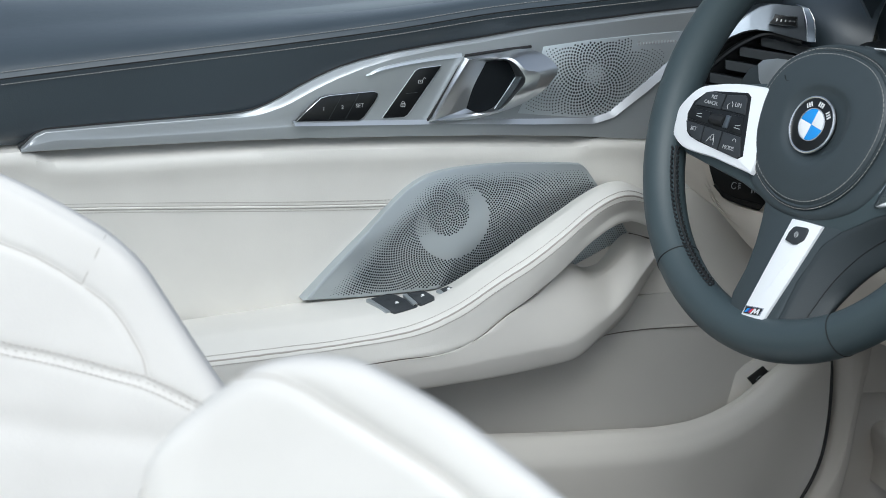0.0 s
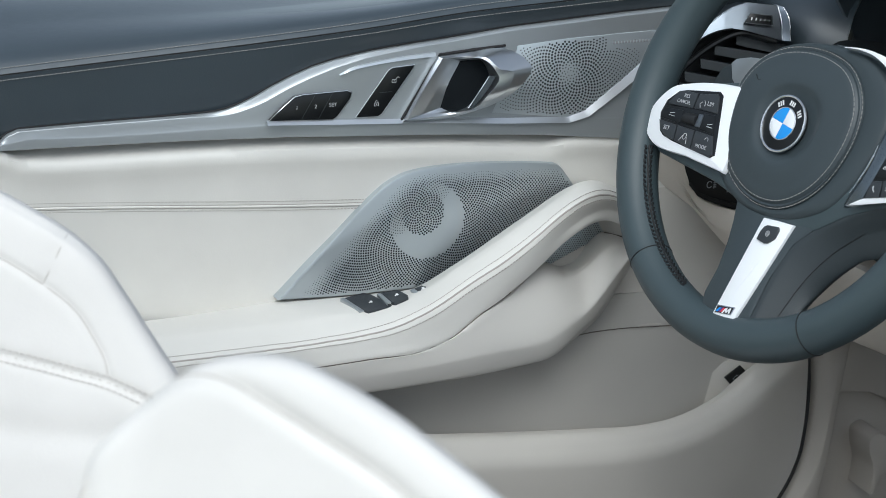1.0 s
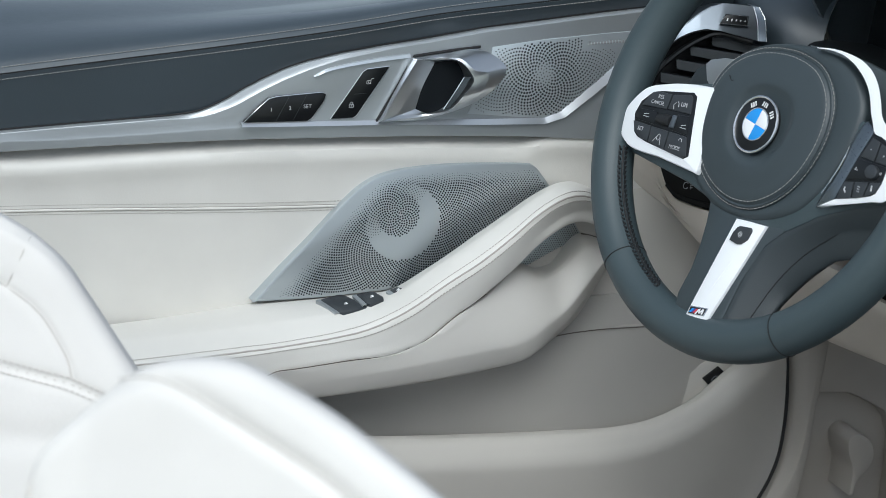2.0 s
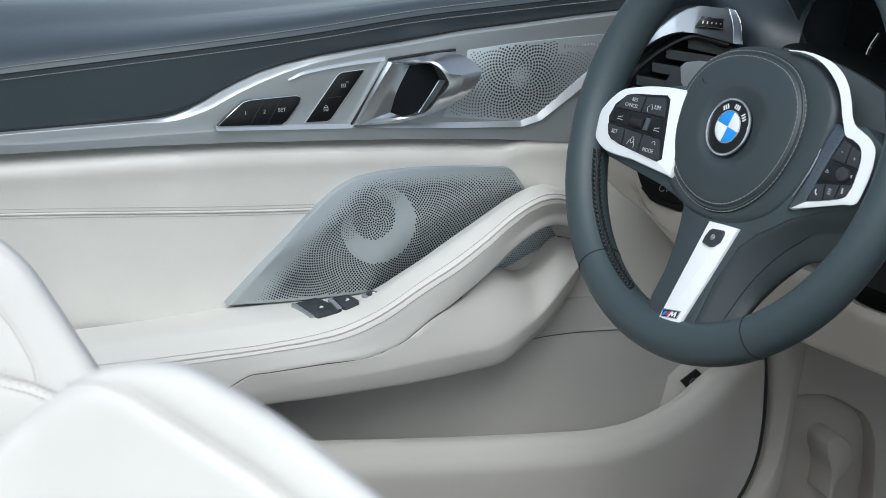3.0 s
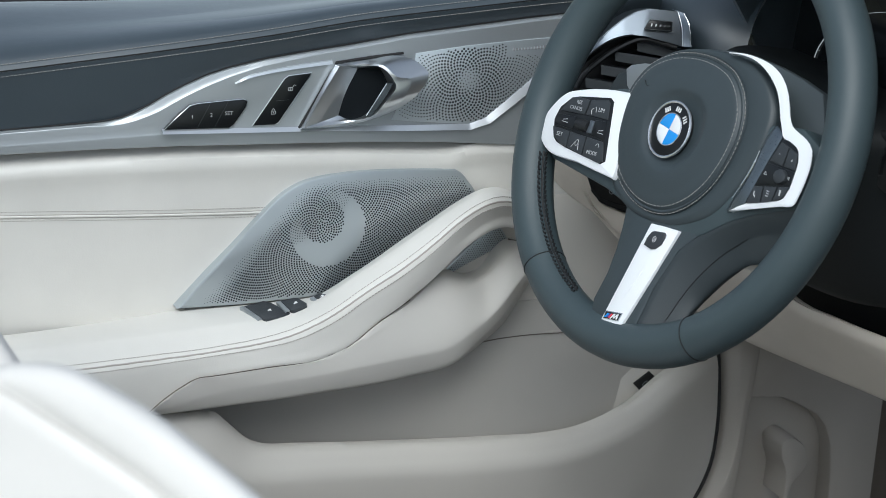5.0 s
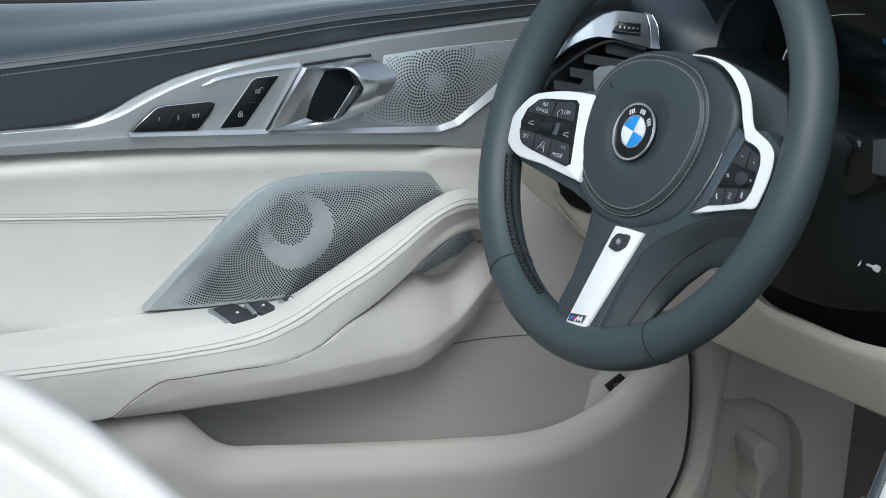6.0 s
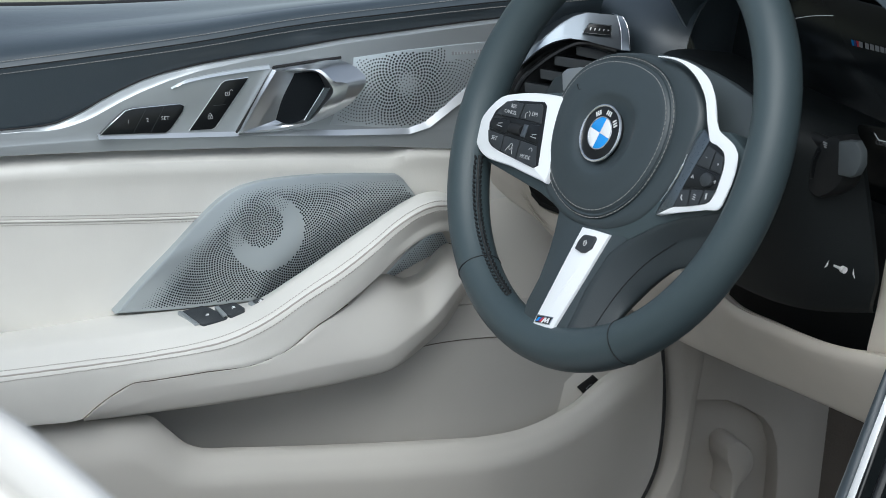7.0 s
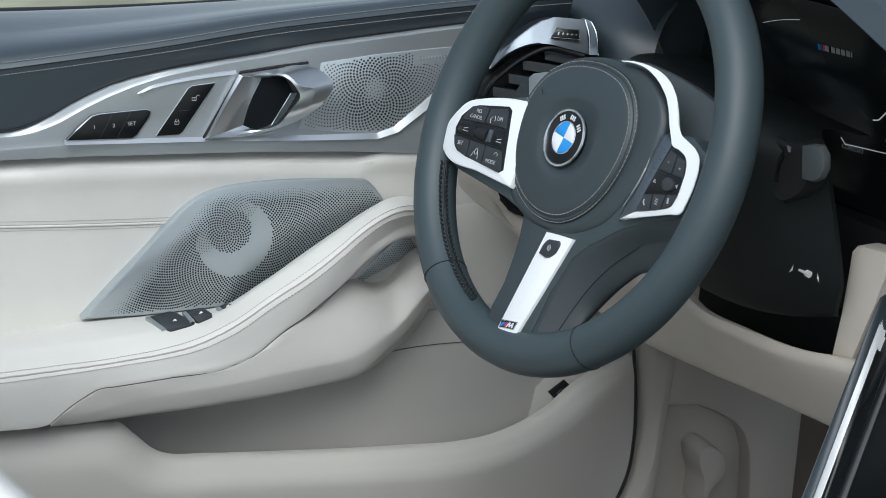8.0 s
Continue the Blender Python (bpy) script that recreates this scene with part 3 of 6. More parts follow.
# tweeter grille
TWEETER = [(0.062, 0.0585), (0.080, 0.0965), (0.082, 0.1170), (0.131, 0.1225), (0.185, 0.1262), (0.228, 0.1285), (0.207, 0.0985), (0.183, 0.0785), (0.159, 0.0590), (0.150, 0.0540), (0.138, 0.0515), (0.108, 0.0540)]
tweeter = part("tweeter_grille", slab(TWEETER, 0.001, 0.0060, 0.0006), GRILLE, door, "perforated pearl grey tweeter grille")
tc_u, tc_v = 0.133, 0.0915
tin = inset(np.array(TWEETER), 0.0022)
places = []
for k in range(1, 1900):
    r, a = 0.00160 * math.sqrt(k), k * 2.39996
    u, v = tc_u + r * math.cos(a), tc_v + r * math.sin(a)
    if inside(u, v, tin) and not (u > 0.168 and v > 0.1125):
        size = np.interp(r, (0, 0.007, 0.012, 0.027, 0.034, 0.055, 0.09), (0.00048, 0.00060, 0.00104, 0.00104, 0.00088, 0.00060, 0.00033))
        places.append((u, v, size))
tagged(part("perforation", dots(places, 0.00615), PERFORATION, tweeter, smooth=False), "round sound holes in swirling rows", kind="stuff")
bm = bmesh.new()
for i, h in enumerate((0.0016, 0.0011, 0.0011, 0.0011, 0.0011, 0.0011, 0.0013, 0.0016, 0.0014, 0.0015, 0.0015, 0.0011, 0.0011)):
    block(bm, (0.1745 + 0.0030 * i, 0.1172 + 0.00012 * i + h / 2, 0.0062), (0.0010, 0, 0), (0, h, 0), (0, 0, 0.0001))
part("maker_mark", bm, GREY_PRINT, tweeter, smooth=False)

# cream upper lining with its rolled top edge
CREST_AT = [(-0.62, 0.030), (-0.42, 0.0312)] + [(-0.3793, 0.0316), (-0.3591, 0.0331), (-0.3524, 0.0320), (-0.3456, 0.0275), (-0.3387, 0.0245), (-0.3113, 0.0233), (-0.2654, 0.0255), (-0.2193, 0.0286), (-0.1726, 0.0313), (-0.1253, 0.0335), (-0.0504, 0.0332), (0.0285, 0.0307), (0.1103, 0.0261), (0.1225, 0.0261), (0.1348, 0.0307), (0.1486, 0.0332), (0.1911, 0.0320)] + [(0.30, 0.028)]
EDGE_AT = [(-0.62, 0.0295), (-0.42, 0.0308)] + [(-0.3772, 0.0312), (-0.3614, 0.0323)] + TRIM_LOW_AT[1:]
CREAM_U = np.unique(np.concatenate([np.linspace(-0.62, 0.30, 70), np.linspace(-0.38, -0.325, 18), np.linspace(0.10, 0.17, 16)]))
CREST_V = np.array([np.mean(along(CREST_AT, u + np.linspace(-0.004, 0.004, 5))) for u in CREAM_U])
EDGE_V = np.maximum(along(EDGE_AT, CREAM_U), CREST_V + 0.0004)


def cream_rail(v, w):
    return [(u, y, w + bend(u)) for u, y in zip(CREAM_U, v)]


COVE = EDGE_V - CREST_V
cream_rails = [cream_rail(EDGE_V + 0.002, -0.022), cream_rail(EDGE_V - 0.0004, -0.0140), cream_rail(CREST_V + 0.62 * COVE, -0.0130), cream_rail(CREST_V + 0.38 * COVE, -0.0095), cream_rail(CREST_V + 0.20 * COVE, -0.0045), cream_rail(CREST_V + 0.04 * COVE, 0.0005), cream_rail(CREST_V - 0.0014, 0.0028), cream_rail(CREST_V - 0.0036, 0.0042), cream_rail(CREST_V - 0.0070, 0.0047), cream_rail(CREST_V - 0.0115, 0.0041), cream_rail(CREST_V - 0.019, 0.0020),
               cream_rail(np.full(len(CREAM_U), -0.030), -0.0010), cream_rail(np.full(len(CREAM_U), -0.125), -0.0025), cream_rail(np.full(len(CREAM_U), -0.30), -0.012)]
lining = part("upper_lining", patch(cream_rails, 2 * len(CREAM_U), 61, (0, 0, -0.006), even=True), CREAM, door, "cream leather lining with rolled top edge")
line_mid = [(-0.62, -0.0170), (-0.40, -0.0172), (-0.290, -0.0177), (-0.197, -0.0182), (-0.099, -0.0189), (-0.048, -0.0197)]
for name, dv, w, r, mat in (("piping", -0.0004, 0.0003, 0.0012, CREAM), ("seam", 0.0011, 0.0006, 0.00035, THREAD_TAN), ("seam", -0.0018, 0.0006, 0.00025, THREAD_TAN)):
    part(name, tube([(u, v + dv, w - 0.0010 + bend(u)) for u, v in rail([(a, b, 0) for a, b in line_mid], 70)[:, :2]], r, 8), mat, lining)
for dv in (0.0040, -0.0040):
    tagged(part("stitching", stitches([(u, v + dv, -0.0004 - 0.0002 * (dv < 0) + bend(u)) for u, v in rail([(a, b, 0) for a, b in line_mid], 160)[:, :2]], 0.0031, 0.0022, 0.00026), THREAD_TAN, lining), "taupe thread", kind="stuff")

# door speaker grille
SPEAKER = [(-0.1267, -0.1004), (-0.1003, -0.0708), (-0.0758, -0.0451), (-0.0512, -0.0184), (-0.0315, -0.0009), (-0.0191, 0.0059), (-0.0040, 0.0101), (0.0188, 0.0128), (0.0497, 0.0140), (0.0810, 0.0132), (0.1127, 0.0114), (0.1261, 0.0101), (0.1321, 0.0066), (0.1389, -0.0011), (0.1516, -0.0177), (0.1584, -0.0457), (0.1053, -0.0685), (0.0531, -0.0963), (-0.0016, -0.0986), (-0.0702, -0.1011)]
spk = np.array(SPEAKER)
speaker = part("speaker_grille", slab(np.vstack([rail([(a, b, 0) for a, b in SPEAKER[:12]], 70)[:, :2], rail([(a, b, 0) for a, b in SPEAKER[11:15]], 16)[1:, :2], spk[15:]]), -0.014, 0.0068, 0.0024), GRILLE_DARK, door, "perforated slate grey speaker grille")
sin_ = inset(spk, 0.0035)
sc_u, sc_v, rc_u, rc_v = 0.003, -0.0295, 0.0075, -0.0365
places, ring = [], []
for k in range(1, 17200):
    r, a = 0.00128 * math.sqrt(k), -k * 2.39996
    u, v = sc_u + r * math.cos(a), sc_v + r * math.sin(a)
    if not inside(u, v, sin_):
        continue
    q = math.hypot(u - rc_u, v - rc_v)
    ang = math.atan2(v - rc_v, u - rc_u)
    e = min((v + 0.104) / 0.010, (0.0085 - v) / 0.014, 1.0)
    left = np.interp(0.72 * (u + 0.1265) - 0.72 * (v + 0.1045) * 0.9, (0.008, 0.026), (0.0, 1.0))
    size = 0.00089 * min(max(0.0, e) + 0.12, 1.0) * min(left + 0.18, 1.0) * np.interp(u, (0.06, 0.13), (1.0, 0.85))
    s = 0.0
    if math.hypot(u - sc_u, v - sc_v) > 0.0195 and q < 0.0345:
        turn = abs((ang + 0.9 + math.pi) % (2 * math.pi) - math.pi)
        s = float(np.interp(turn, (0.0, 1.5, 2.4, 2.9), (1.0, 0.9, 0.35, 0.0)))
    if size < 0.00026:
        continue
    if s > 0.7:
        ring.append((u, v, 0.00052))
    else:
        places.append((u, v, size * (1 - 0.75 * s)))
tagged(part("perforation", dots(places, 0.00695, 6), PERFORATION, speaker, smooth=False), "round sound holes in swirling rows", kind="stuff")
tagged(part("ring_perforation", dots(ring, 0.00695, 6), HOLE_SOFT, speaker, smooth=False), "half-filled holes forming a pale ring", kind="stuff")

# pocket back wall
WALL_U = (-0.62, -0.20, -0.12, 0.0, 0.08, 0.155, 0.25, 0.33, 0.42)
WALL_W = (-0.070, -0.030, -0.010, 0.010, 0.022, 0.031, 0.026, 0.012, 0.000)
pocket = part("pocket_wall", patch([[(u, -0.112, w - 0.006) for u, w in zip(WALL_U, WALL_W)], [(u, -0.146, w) for u, w in zip(WALL_U, WALL_W)], [(u, -0.32, w - 0.004) for u, w in zip(WALL_U, WALL_W)]], 60, 16, (0, 0, -0.006)), POCKET, door, "greige moulded back wall of the door pocket")
part("panel_joint", tube(rail([(0.140, -0.1475, 0.0315), (0.154, -0.1450, 0.0320), (0.190, -0.1430, 0.0312), (0.242, -0.1450, 0.0285), (0.33, -0.153, 0.0135)], 40), 0.0005, 6), CARPET, pocket)
front_wall = part("front_lining", patch([[(0.10, 0.0, -0.010), (0.20, 0.01, -0.010), (0.30, 0.01, -0.010), (0.42, 0.0, -0.012)], [(0.10, -0.06, 0.0), (0.20, -0.06, 0.010), (0.30, -0.06, 0.008), (0.42, -0.06, -0.004)], [(0.12, -0.143, 0.024), (0.20, -0.142, 0.0295), (0.30, -0.149, 0.0185), (0.42, -0.16, -0.002)]], 30, 12, (0, 0, -0.004)), CREAM_PLASTIC, door, "cream plastic front part of the lining")

# armrest sweeping up into the grab bar
ARM_BACK = [(-0.196, -0.111, 0.0), (-0.1477, -0.1071, 0.0), (-0.1251, -0.105, 0.0), (-0.0742, -0.1037, 0.003), (-0.0346, -0.1018, 0.006), (-0.0082, -0.0951, 0.02), (0.0268, -0.0671, 0.04), (0.0705, -0.0363, 0.045), (0.0977, -0.0208, 0.042), (0.1215, -0.0094, 0.036), (0.1405, -0.0034, 0.03), (0.1585, -0.004, 0.022), (0.1785, -0.0112, 0.012), (0.2011, -0.0232, 0.004)]
ARM_TOPL = [(-0.2067, -0.1054, 0.0550), (-0.1599, -0.1032, 0.0550), (-0.1265, -0.1018, 0.0550), (-0.0830, -0.0991, 0.0550), (-0.0440, -0.0941, 0.0560), (-0.0148, -0.0846, 0.0580), (0.0161, -0.0625, 0.0640), (0.0607, -0.0341, 0.0660), (0.0870, -0.0180, 0.0640), (0.1095, -0.0062, 0.0600), (0.1283, -0.0008, 0.0540), (0.1461, -0.0010, 0.0460), (0.1657, -0.0066, 0.0360), (0.1891, -0.0187, 0.0260)]
ARM_ST1 = [(-0.2117, -0.1134, 0.0800), (-0.1654, -0.1115, 0.0800), (-0.1183, -0.1095, 0.0800), (-0.0799, -0.1056, 0.0800), (-0.0462, -0.0982, 0.0810), (-0.0171, -0.0858, 0.0820), (0.0184, -0.0633, 0.0830), (0.0535, -0.0419, 0.0830), (0.0795, -0.0245, 0.0810), (0.1015, -0.0098, 0.0770), (0.1200, -0.0025, 0.0710), (0.1374, -0.0002, 0.0630), (0.1566, -0.0031, 0.0530), (0.1796, -0.0131, 0.0430)]
ARM_SEAM = [(-0.2128, -0.1157, 0.0855), (-0.1667, -0.1138, 0.0855), (-0.1196, -0.1114, 0.0855), (-0.0813, -0.1080, 0.0855), (-0.0477, -0.1017, 0.0865), (-0.0164, -0.0878, 0.0880), (0.0164, -0.0674, 0.0885), (0.0514, -0.0465, 0.0885), (0.0773, -0.0286, 0.0865), (0.0995, -0.0137, 0.0820), (0.1179, -0.0059, 0.0760), (0.1352, -0.0032, 0.0680), (0.1543, -0.0056, 0.0580), (0.1772, -0.0145, 0.0480)]
ARM_ST2 = [(-0.2131, -0.1195, 0.0870), (-0.1670, -0.1172, 0.0870), (-0.1200, -0.1143, 0.0870), (-0.0817, -0.1114, 0.0870), (-0.0480, -0.1062, 0.0880), (-0.0143, -0.0925, 0.0895), (0.0161, -0.0729, 0.0900), (0.0512, -0.0521, 0.0900), (0.0771, -0.0342, 0.0880), (0.0995, -0.0189, 0.0830), (0.1178, -0.0102, 0.0770), (0.1351, -0.0075, 0.0690), (0.1542, -0.0095, 0.0590), (0.1769, -0.0174, 0.0490)]
ARM_MID = [(-0.2133, -0.1408, 0.0867), (-0.1670, -0.1361, 0.0867), (-0.1249, -0.1235, 0.0877), (-0.0772, -0.1203, 0.0887), (-0.0408, -0.1165, 0.0892), (-0.0091, -0.1056, 0.0897), (0.0225, -0.0857, 0.0897), (0.0555, -0.0650, 0.0887), (0.0791, -0.0476, 0.0862), (0.1021, -0.0322, 0.0802), (0.1209, -0.0233, 0.0732), (0.1388, -0.0199, 0.0642), (0.1578, -0.0210, 0.0542), (0.1806, -0.0285, 0.0442)]
ARM_JOINT = [(-0.2128, -0.1631, 0.0830), (-0.1724, -0.1615, 0.0830), (-0.1313, -0.1332, 0.0870), (-0.0723, -0.1287, 0.0890), (-0.0260, -0.1249, 0.0895), (-0.0036, -0.1181, 0.0890), (0.0292, -0.0949, 0.0880), (0.0553, -0.0787, 0.0860), (0.0816, -0.0590, 0.0832), (0.1038, -0.0415, 0.0784), (0.1232, -0.0318, 0.0726), (0.1394, -0.0285, 0.0648), (0.1572, -0.0300, 0.0550), (0.1814, -0.0398, 0.0450)]
ARM = [ARM_BACK, ARM_TOPL, ARM_ST1, ARM_SEAM, ARM_ST2, ARM_MID, ARM_JOINT]


def rearward(line):
    """Carries a line of the armrest on behind the seat."""
    (u0, v0, w0), (u1, v1, w1) = line[:2]
    k = (v1 - v0) / (u1 - u0) * 0.6
    return [(u0 - 0.40, v0 - 0.40 * k, w0), (u0 - 0.16, v0 - 0.16 * k, w0)] + line


ARM = [rearward(x[:3] + [tuple(0.75 * a + 0.25 * b for a, b in zip(x[2], x[3]))] + x[3:]) for x in ARM]
ARM.insert(0, [(u, v - 0.006, w - 0.012) for u, v, w in ARM[0]])
ARM.insert(7, [(u, v + 0.0022, w + 0.0006) for u, v, w in ARM[7]])
ARM.append([(u, v - 0.0002, w - 0.0035) for u, v, w in ARM[8]])
ARM.append([(u, v + 0.0025, max(w - 0.035, 0.004)) for u, v, w in ARM[8]])
armrest = part("armrest", patch(ARM, 160, 71, (0, 0, -0.004), slack=0.55, even=True), CREAM, door, "cream leather armrest with curved grab bar")
part("seam", tube(surface_path(ARM, 200, 4, 0.0, 0.55, True) + np.array((0, -0.0002, -0.0005)), 0.0009, 6), THREAD_TAN, armrest)
tagged(part("stitching", stitches(surface_path(ARM, 260, 3, 0.0, 0.55, True) + np.array((0, 0.0002, 0.0001)), 0.0031, 0.0022, 0.00030, up=(0, 0.6, 0.8)), THREAD_TAN, armrest), "taupe thread", kind="stuff")
tagged(part("stitching", stitches(surface_path(ARM, 260, 5, 0.0, 0.55, True) + np.array((0, 0.0, 0.0002)), 0.0031, 0.0022, 0.00030, up=(0, 0.1, 0.99)), THREAD_TAN, armrest), "taupe thread", kind="stuff")

# moulded lower part of the armrest
LOWER_TOP = [(-0.1723, -0.1611, 0.0861), (-0.1604, -0.1502, 0.0876), (-0.1441, -0.139, 0.0886), (-0.1313, -0.1322, 0.0901), (-0.1186, -0.1313, 0.0906), (-0.0727, -0.1283, 0.0904), (-0.0261, -0.1248, 0.0899), (-0.0037, -0.1179, 0.0894), (0.0291, -0.0958, 0.0884), (0.0588, -0.0824, 0.079), (0.0877, -0.0667, 0.066), (0.1493, -0.0829, 0.014), (0.1785, -0.0564, 0.012), (0.2041, -0.0639, 0.012)]
LOWER_SHELF = [(-0.1717, -0.1614, 0.0854), (-0.1588, -0.1521, 0.0869), (-0.1417, -0.1414, 0.0881), (-0.1278, -0.1348, 0.0894), (-0.1152, -0.1337, 0.0904), (-0.0702, -0.1311, 0.0902), (-0.0235, -0.1277, 0.0897), (0.0003, -0.1218, 0.0897), (0.0374, -0.1015, 0.0887), (0.0665, -0.0895, 0.081), (0.0996, -0.08, 0.072), (0.1414, -0.0792, 0.046), (0.1776, -0.0619, 0.032), (0.203, -0.0662, 0.02)]
LOWER_CREASE = [(-0.1700, -0.1631, 0.0810), (-0.1545, -0.1589, 0.0830), (-0.1360, -0.1536, 0.0850), (-0.1197, -0.1491, 0.0865), (-0.1056, -0.1467, 0.0875), (-0.0624, -0.1424, 0.0890), (-0.0132, -0.1385, 0.0895), (0.0166, -0.1346, 0.0900), (0.0572, -0.1302, 0.0900), (0.0944, -0.1265, 0.0870), (0.1209, -0.1149, 0.0800), (0.1406, -0.1050, 0.0720), (0.1727, -0.0829, 0.0540), (0.1966, -0.0692, 0.0360)]
LOWER_EDGE = [(-0.1685, -0.1658, 0.0760), (-0.1507, -0.1653, 0.0770), (-0.1319, -0.1644, 0.0780), (-0.1153, -0.1632, 0.0790), (-0.0987, -0.1620, 0.0800), (-0.0549, -0.1601, 0.0810), (-0.0051, -0.1570, 0.0810), (0.0253, -0.1549, 0.0810), (0.0667, -0.1506, 0.0800), (0.1034, -0.1440, 0.0790), (0.1290, -0.1285, 0.0720), (0.1497, -0.1165, 0.0640), (0.1815, -0.0894, 0.0460), (0.2016, -0.0752, 0.0300)]
LOWER_UNDER = [(-0.1606, -0.1816, 0.0400), (-0.1422, -0.1815, 0.0400), (-0.1227, -0.1810, 0.0400), (-0.1055, -0.1802, 0.0400), (-0.0882, -0.1795, 0.0400), (-0.0430, -0.1779, 0.0400), (0.0081, -0.1748, 0.0400), (0.0393, -0.1726, 0.0400), (0.0813, -0.1677, 0.0400), (0.1186, -0.1606, 0.0400), (0.1467, -0.1428, 0.0400), (0.1662, -0.1295, 0.0360), (0.1912, -0.0972, 0.0300), (0.2102, -0.0815, 0.0160)]
LOWER = [[(u, v - 0.012, max(0.004, w - 0.03)) for u, v, w in LOWER_TOP], [(u, v + 0.0002, w - 0.0030) for u, v, w in LOWER_TOP], LOWER_TOP, LOWER_SHELF, LOWER_CREASE, LOWER_EDGE, [(u, v - 0.0012, w - 0.0030) for u, v, w in LOWER_EDGE], LOWER_UNDER, [(u, v, 0.002) for u, v, w in LOWER_UNDER]]
lower_arm = part("lower_armrest", patch(LOWER, 140, 57, (0, 0, -0.003), slack=0.45, even=True), CREAM_MOULD, door, "smooth cream moulding below the armrest")
part("gap", tube(rail([(u, v + 0.0005, w - 0.0008) for u, v, w in LOWER_TOP[:10]], 90), 0.0005, 6), CARPET, lower_arm, "dark joint line")
part("front_joint", tube(rail([(0.1785, -0.0556, 0.0130), (0.1913, -0.0593, 0.0130), (0.2041, -0.0631, 0.0130)], 16), 0.0007, 6), CARPET, lower_arm)
SMALL = [(0.1112, -0.0917), (0.1397, -0.0636), (0.1633, -0.0436), (0.1733, -0.0464), (0.1808, -0.0586), (0.1536, -0.0903)]
small = part("small_grille", slab(SMALL, 0.002, 0.0090, 0.0008), GRILLE_DARK, door, "small perforated grey grille under the grab bar")
sm_in = inset(np.array(SMALL), 0.0018)
spots = [(0.095 + 0.0023 * i + 0.00115 * (j % 2), -0.094 + 0.0020 * j, 0.00056) for i in range(46) for j in range(34)]
tagged(part("perforation", dots([s for s in spots if inside(s[0], s[1], sm_in)], 0.00912, 6), PERFORATION, small, smooth=False), "small round holes", kind="stuff")


# window switches in the armrest
def window_switch(outline, v, slope):
    """A rocker lying in the armrest: outline in (along the door, into the cabin)."""
    o = np.array(outline)
    c = o.mean(0)
    base = part("window_switch", slab([(a - c[0], c[1] - b) for a, b in outline], -0.004, 0.0014, 0.0010), BUTTON, armrest, "black window switch with a bright edge")
    base.matrix_local = axes((c[0], v, c[1]), (math.cos(slope), math.sin(slope), 0), (0.0, 0.03, -0.9995), (-math.sin(slope), math.cos(slope), 0.03))
    a, b = (o[0][0] - c[0], c[1] - o[0][1]), (o[1][0] - c[0], c[1] - o[1][1])
    part("bright_edge", patch([[(a[0] - 0.0040, a[1], -0.002), (b[0] - 0.0045, b[1], -0.002)], [(a[0] - 0.0038, a[1], 0.0012), (b[0] - 0.0043, b[1], 0.0012)], [(a[0] - 0.0005, a[1], 0.0014), (b[0] - 0.0005, b[1], 0.0014)]], 6, 5, (0, 0, -0.001)), SILVER, base)
    bm = bmesh.new()
    block(bm, (0.0008, 0.001, 0.0015), (0.0010, 0, 0), (0, 0.0018, 0), (0, 0, 0.0001))
    block(bm, (-0.0010, 0.000, 0.0015), (0.0004, 0, 0), (0, 0.0010, 0), (0, 0, 0.0001))
    part("symbol", bm, WHITE_PRINT, base, smooth=False)


window_switch([(-0.0720, 0.0230), (-0.0660, 0.0570), (-0.0640, 0.0600), (-0.0430, 0.0585), (-0.0405, 0.0560), (-0.0490, 0.0260), (-0.0540, 0.0200)], -0.0958, 0.12)
window_switch([(-0.0425, 0.0320), (-0.0415, 0.0560), (-0.0400, 0.0590), (-0.0270, 0.0572), (-0.0257, 0.0540), (-0.0285, 0.0390), (-0.0310, 0.0360)], -0.0893, 0.30)
window_switch([(-0.0150, 0.0400), (-0.0140, 0.0520), (-0.0130, 0.0540), (-0.0050, 0.0530), (-0.0045, 0.0500), (-0.0080, 0.0410)], -0.0850, 0.40)

# pocket lip and lower skin
LIP_A = [(-0.62, -0.178, 0.030), (-0.16, -0.180, 0.030), (-0.118, -0.186, 0.032), (-0.100, -0.206, 0.036), (-0.072, -0.230, 0.038), (-0.040, -0.236, 0.039), (0.046, -0.243, 0.040), (0.156, -0.250, 0.040), (0.214, -0.252, 0.036), (0.277, -0.245, 0.026), (0.339, -0.212, 0.014), (0.402, -0.190, 0.004)]
LIP_B = [(-0.62, -0.174, 0.052), (-0.16, -0.1755, 0.054), (-0.118, -0.1762, 0.056), (-0.108, -0.1775, 0.057), (-0.092, -0.1910, 0.057), (-0.0725, -0.2080, 0.057), (-0.0640, -0.2115, 0.057), (-0.030, -0.2152, 0.057), (0.046, -0.2215, 0.057), (0.156, -0.2285, 0.057), (0.214, -0.2320, 0.054), (0.246, -0.2310, 0.050), (0.277, -0.2250, 0.045), (0.308, -0.2130, 0.040), (0.339, -0.1935, 0.034), (0.403, -0.178, 0.014)]
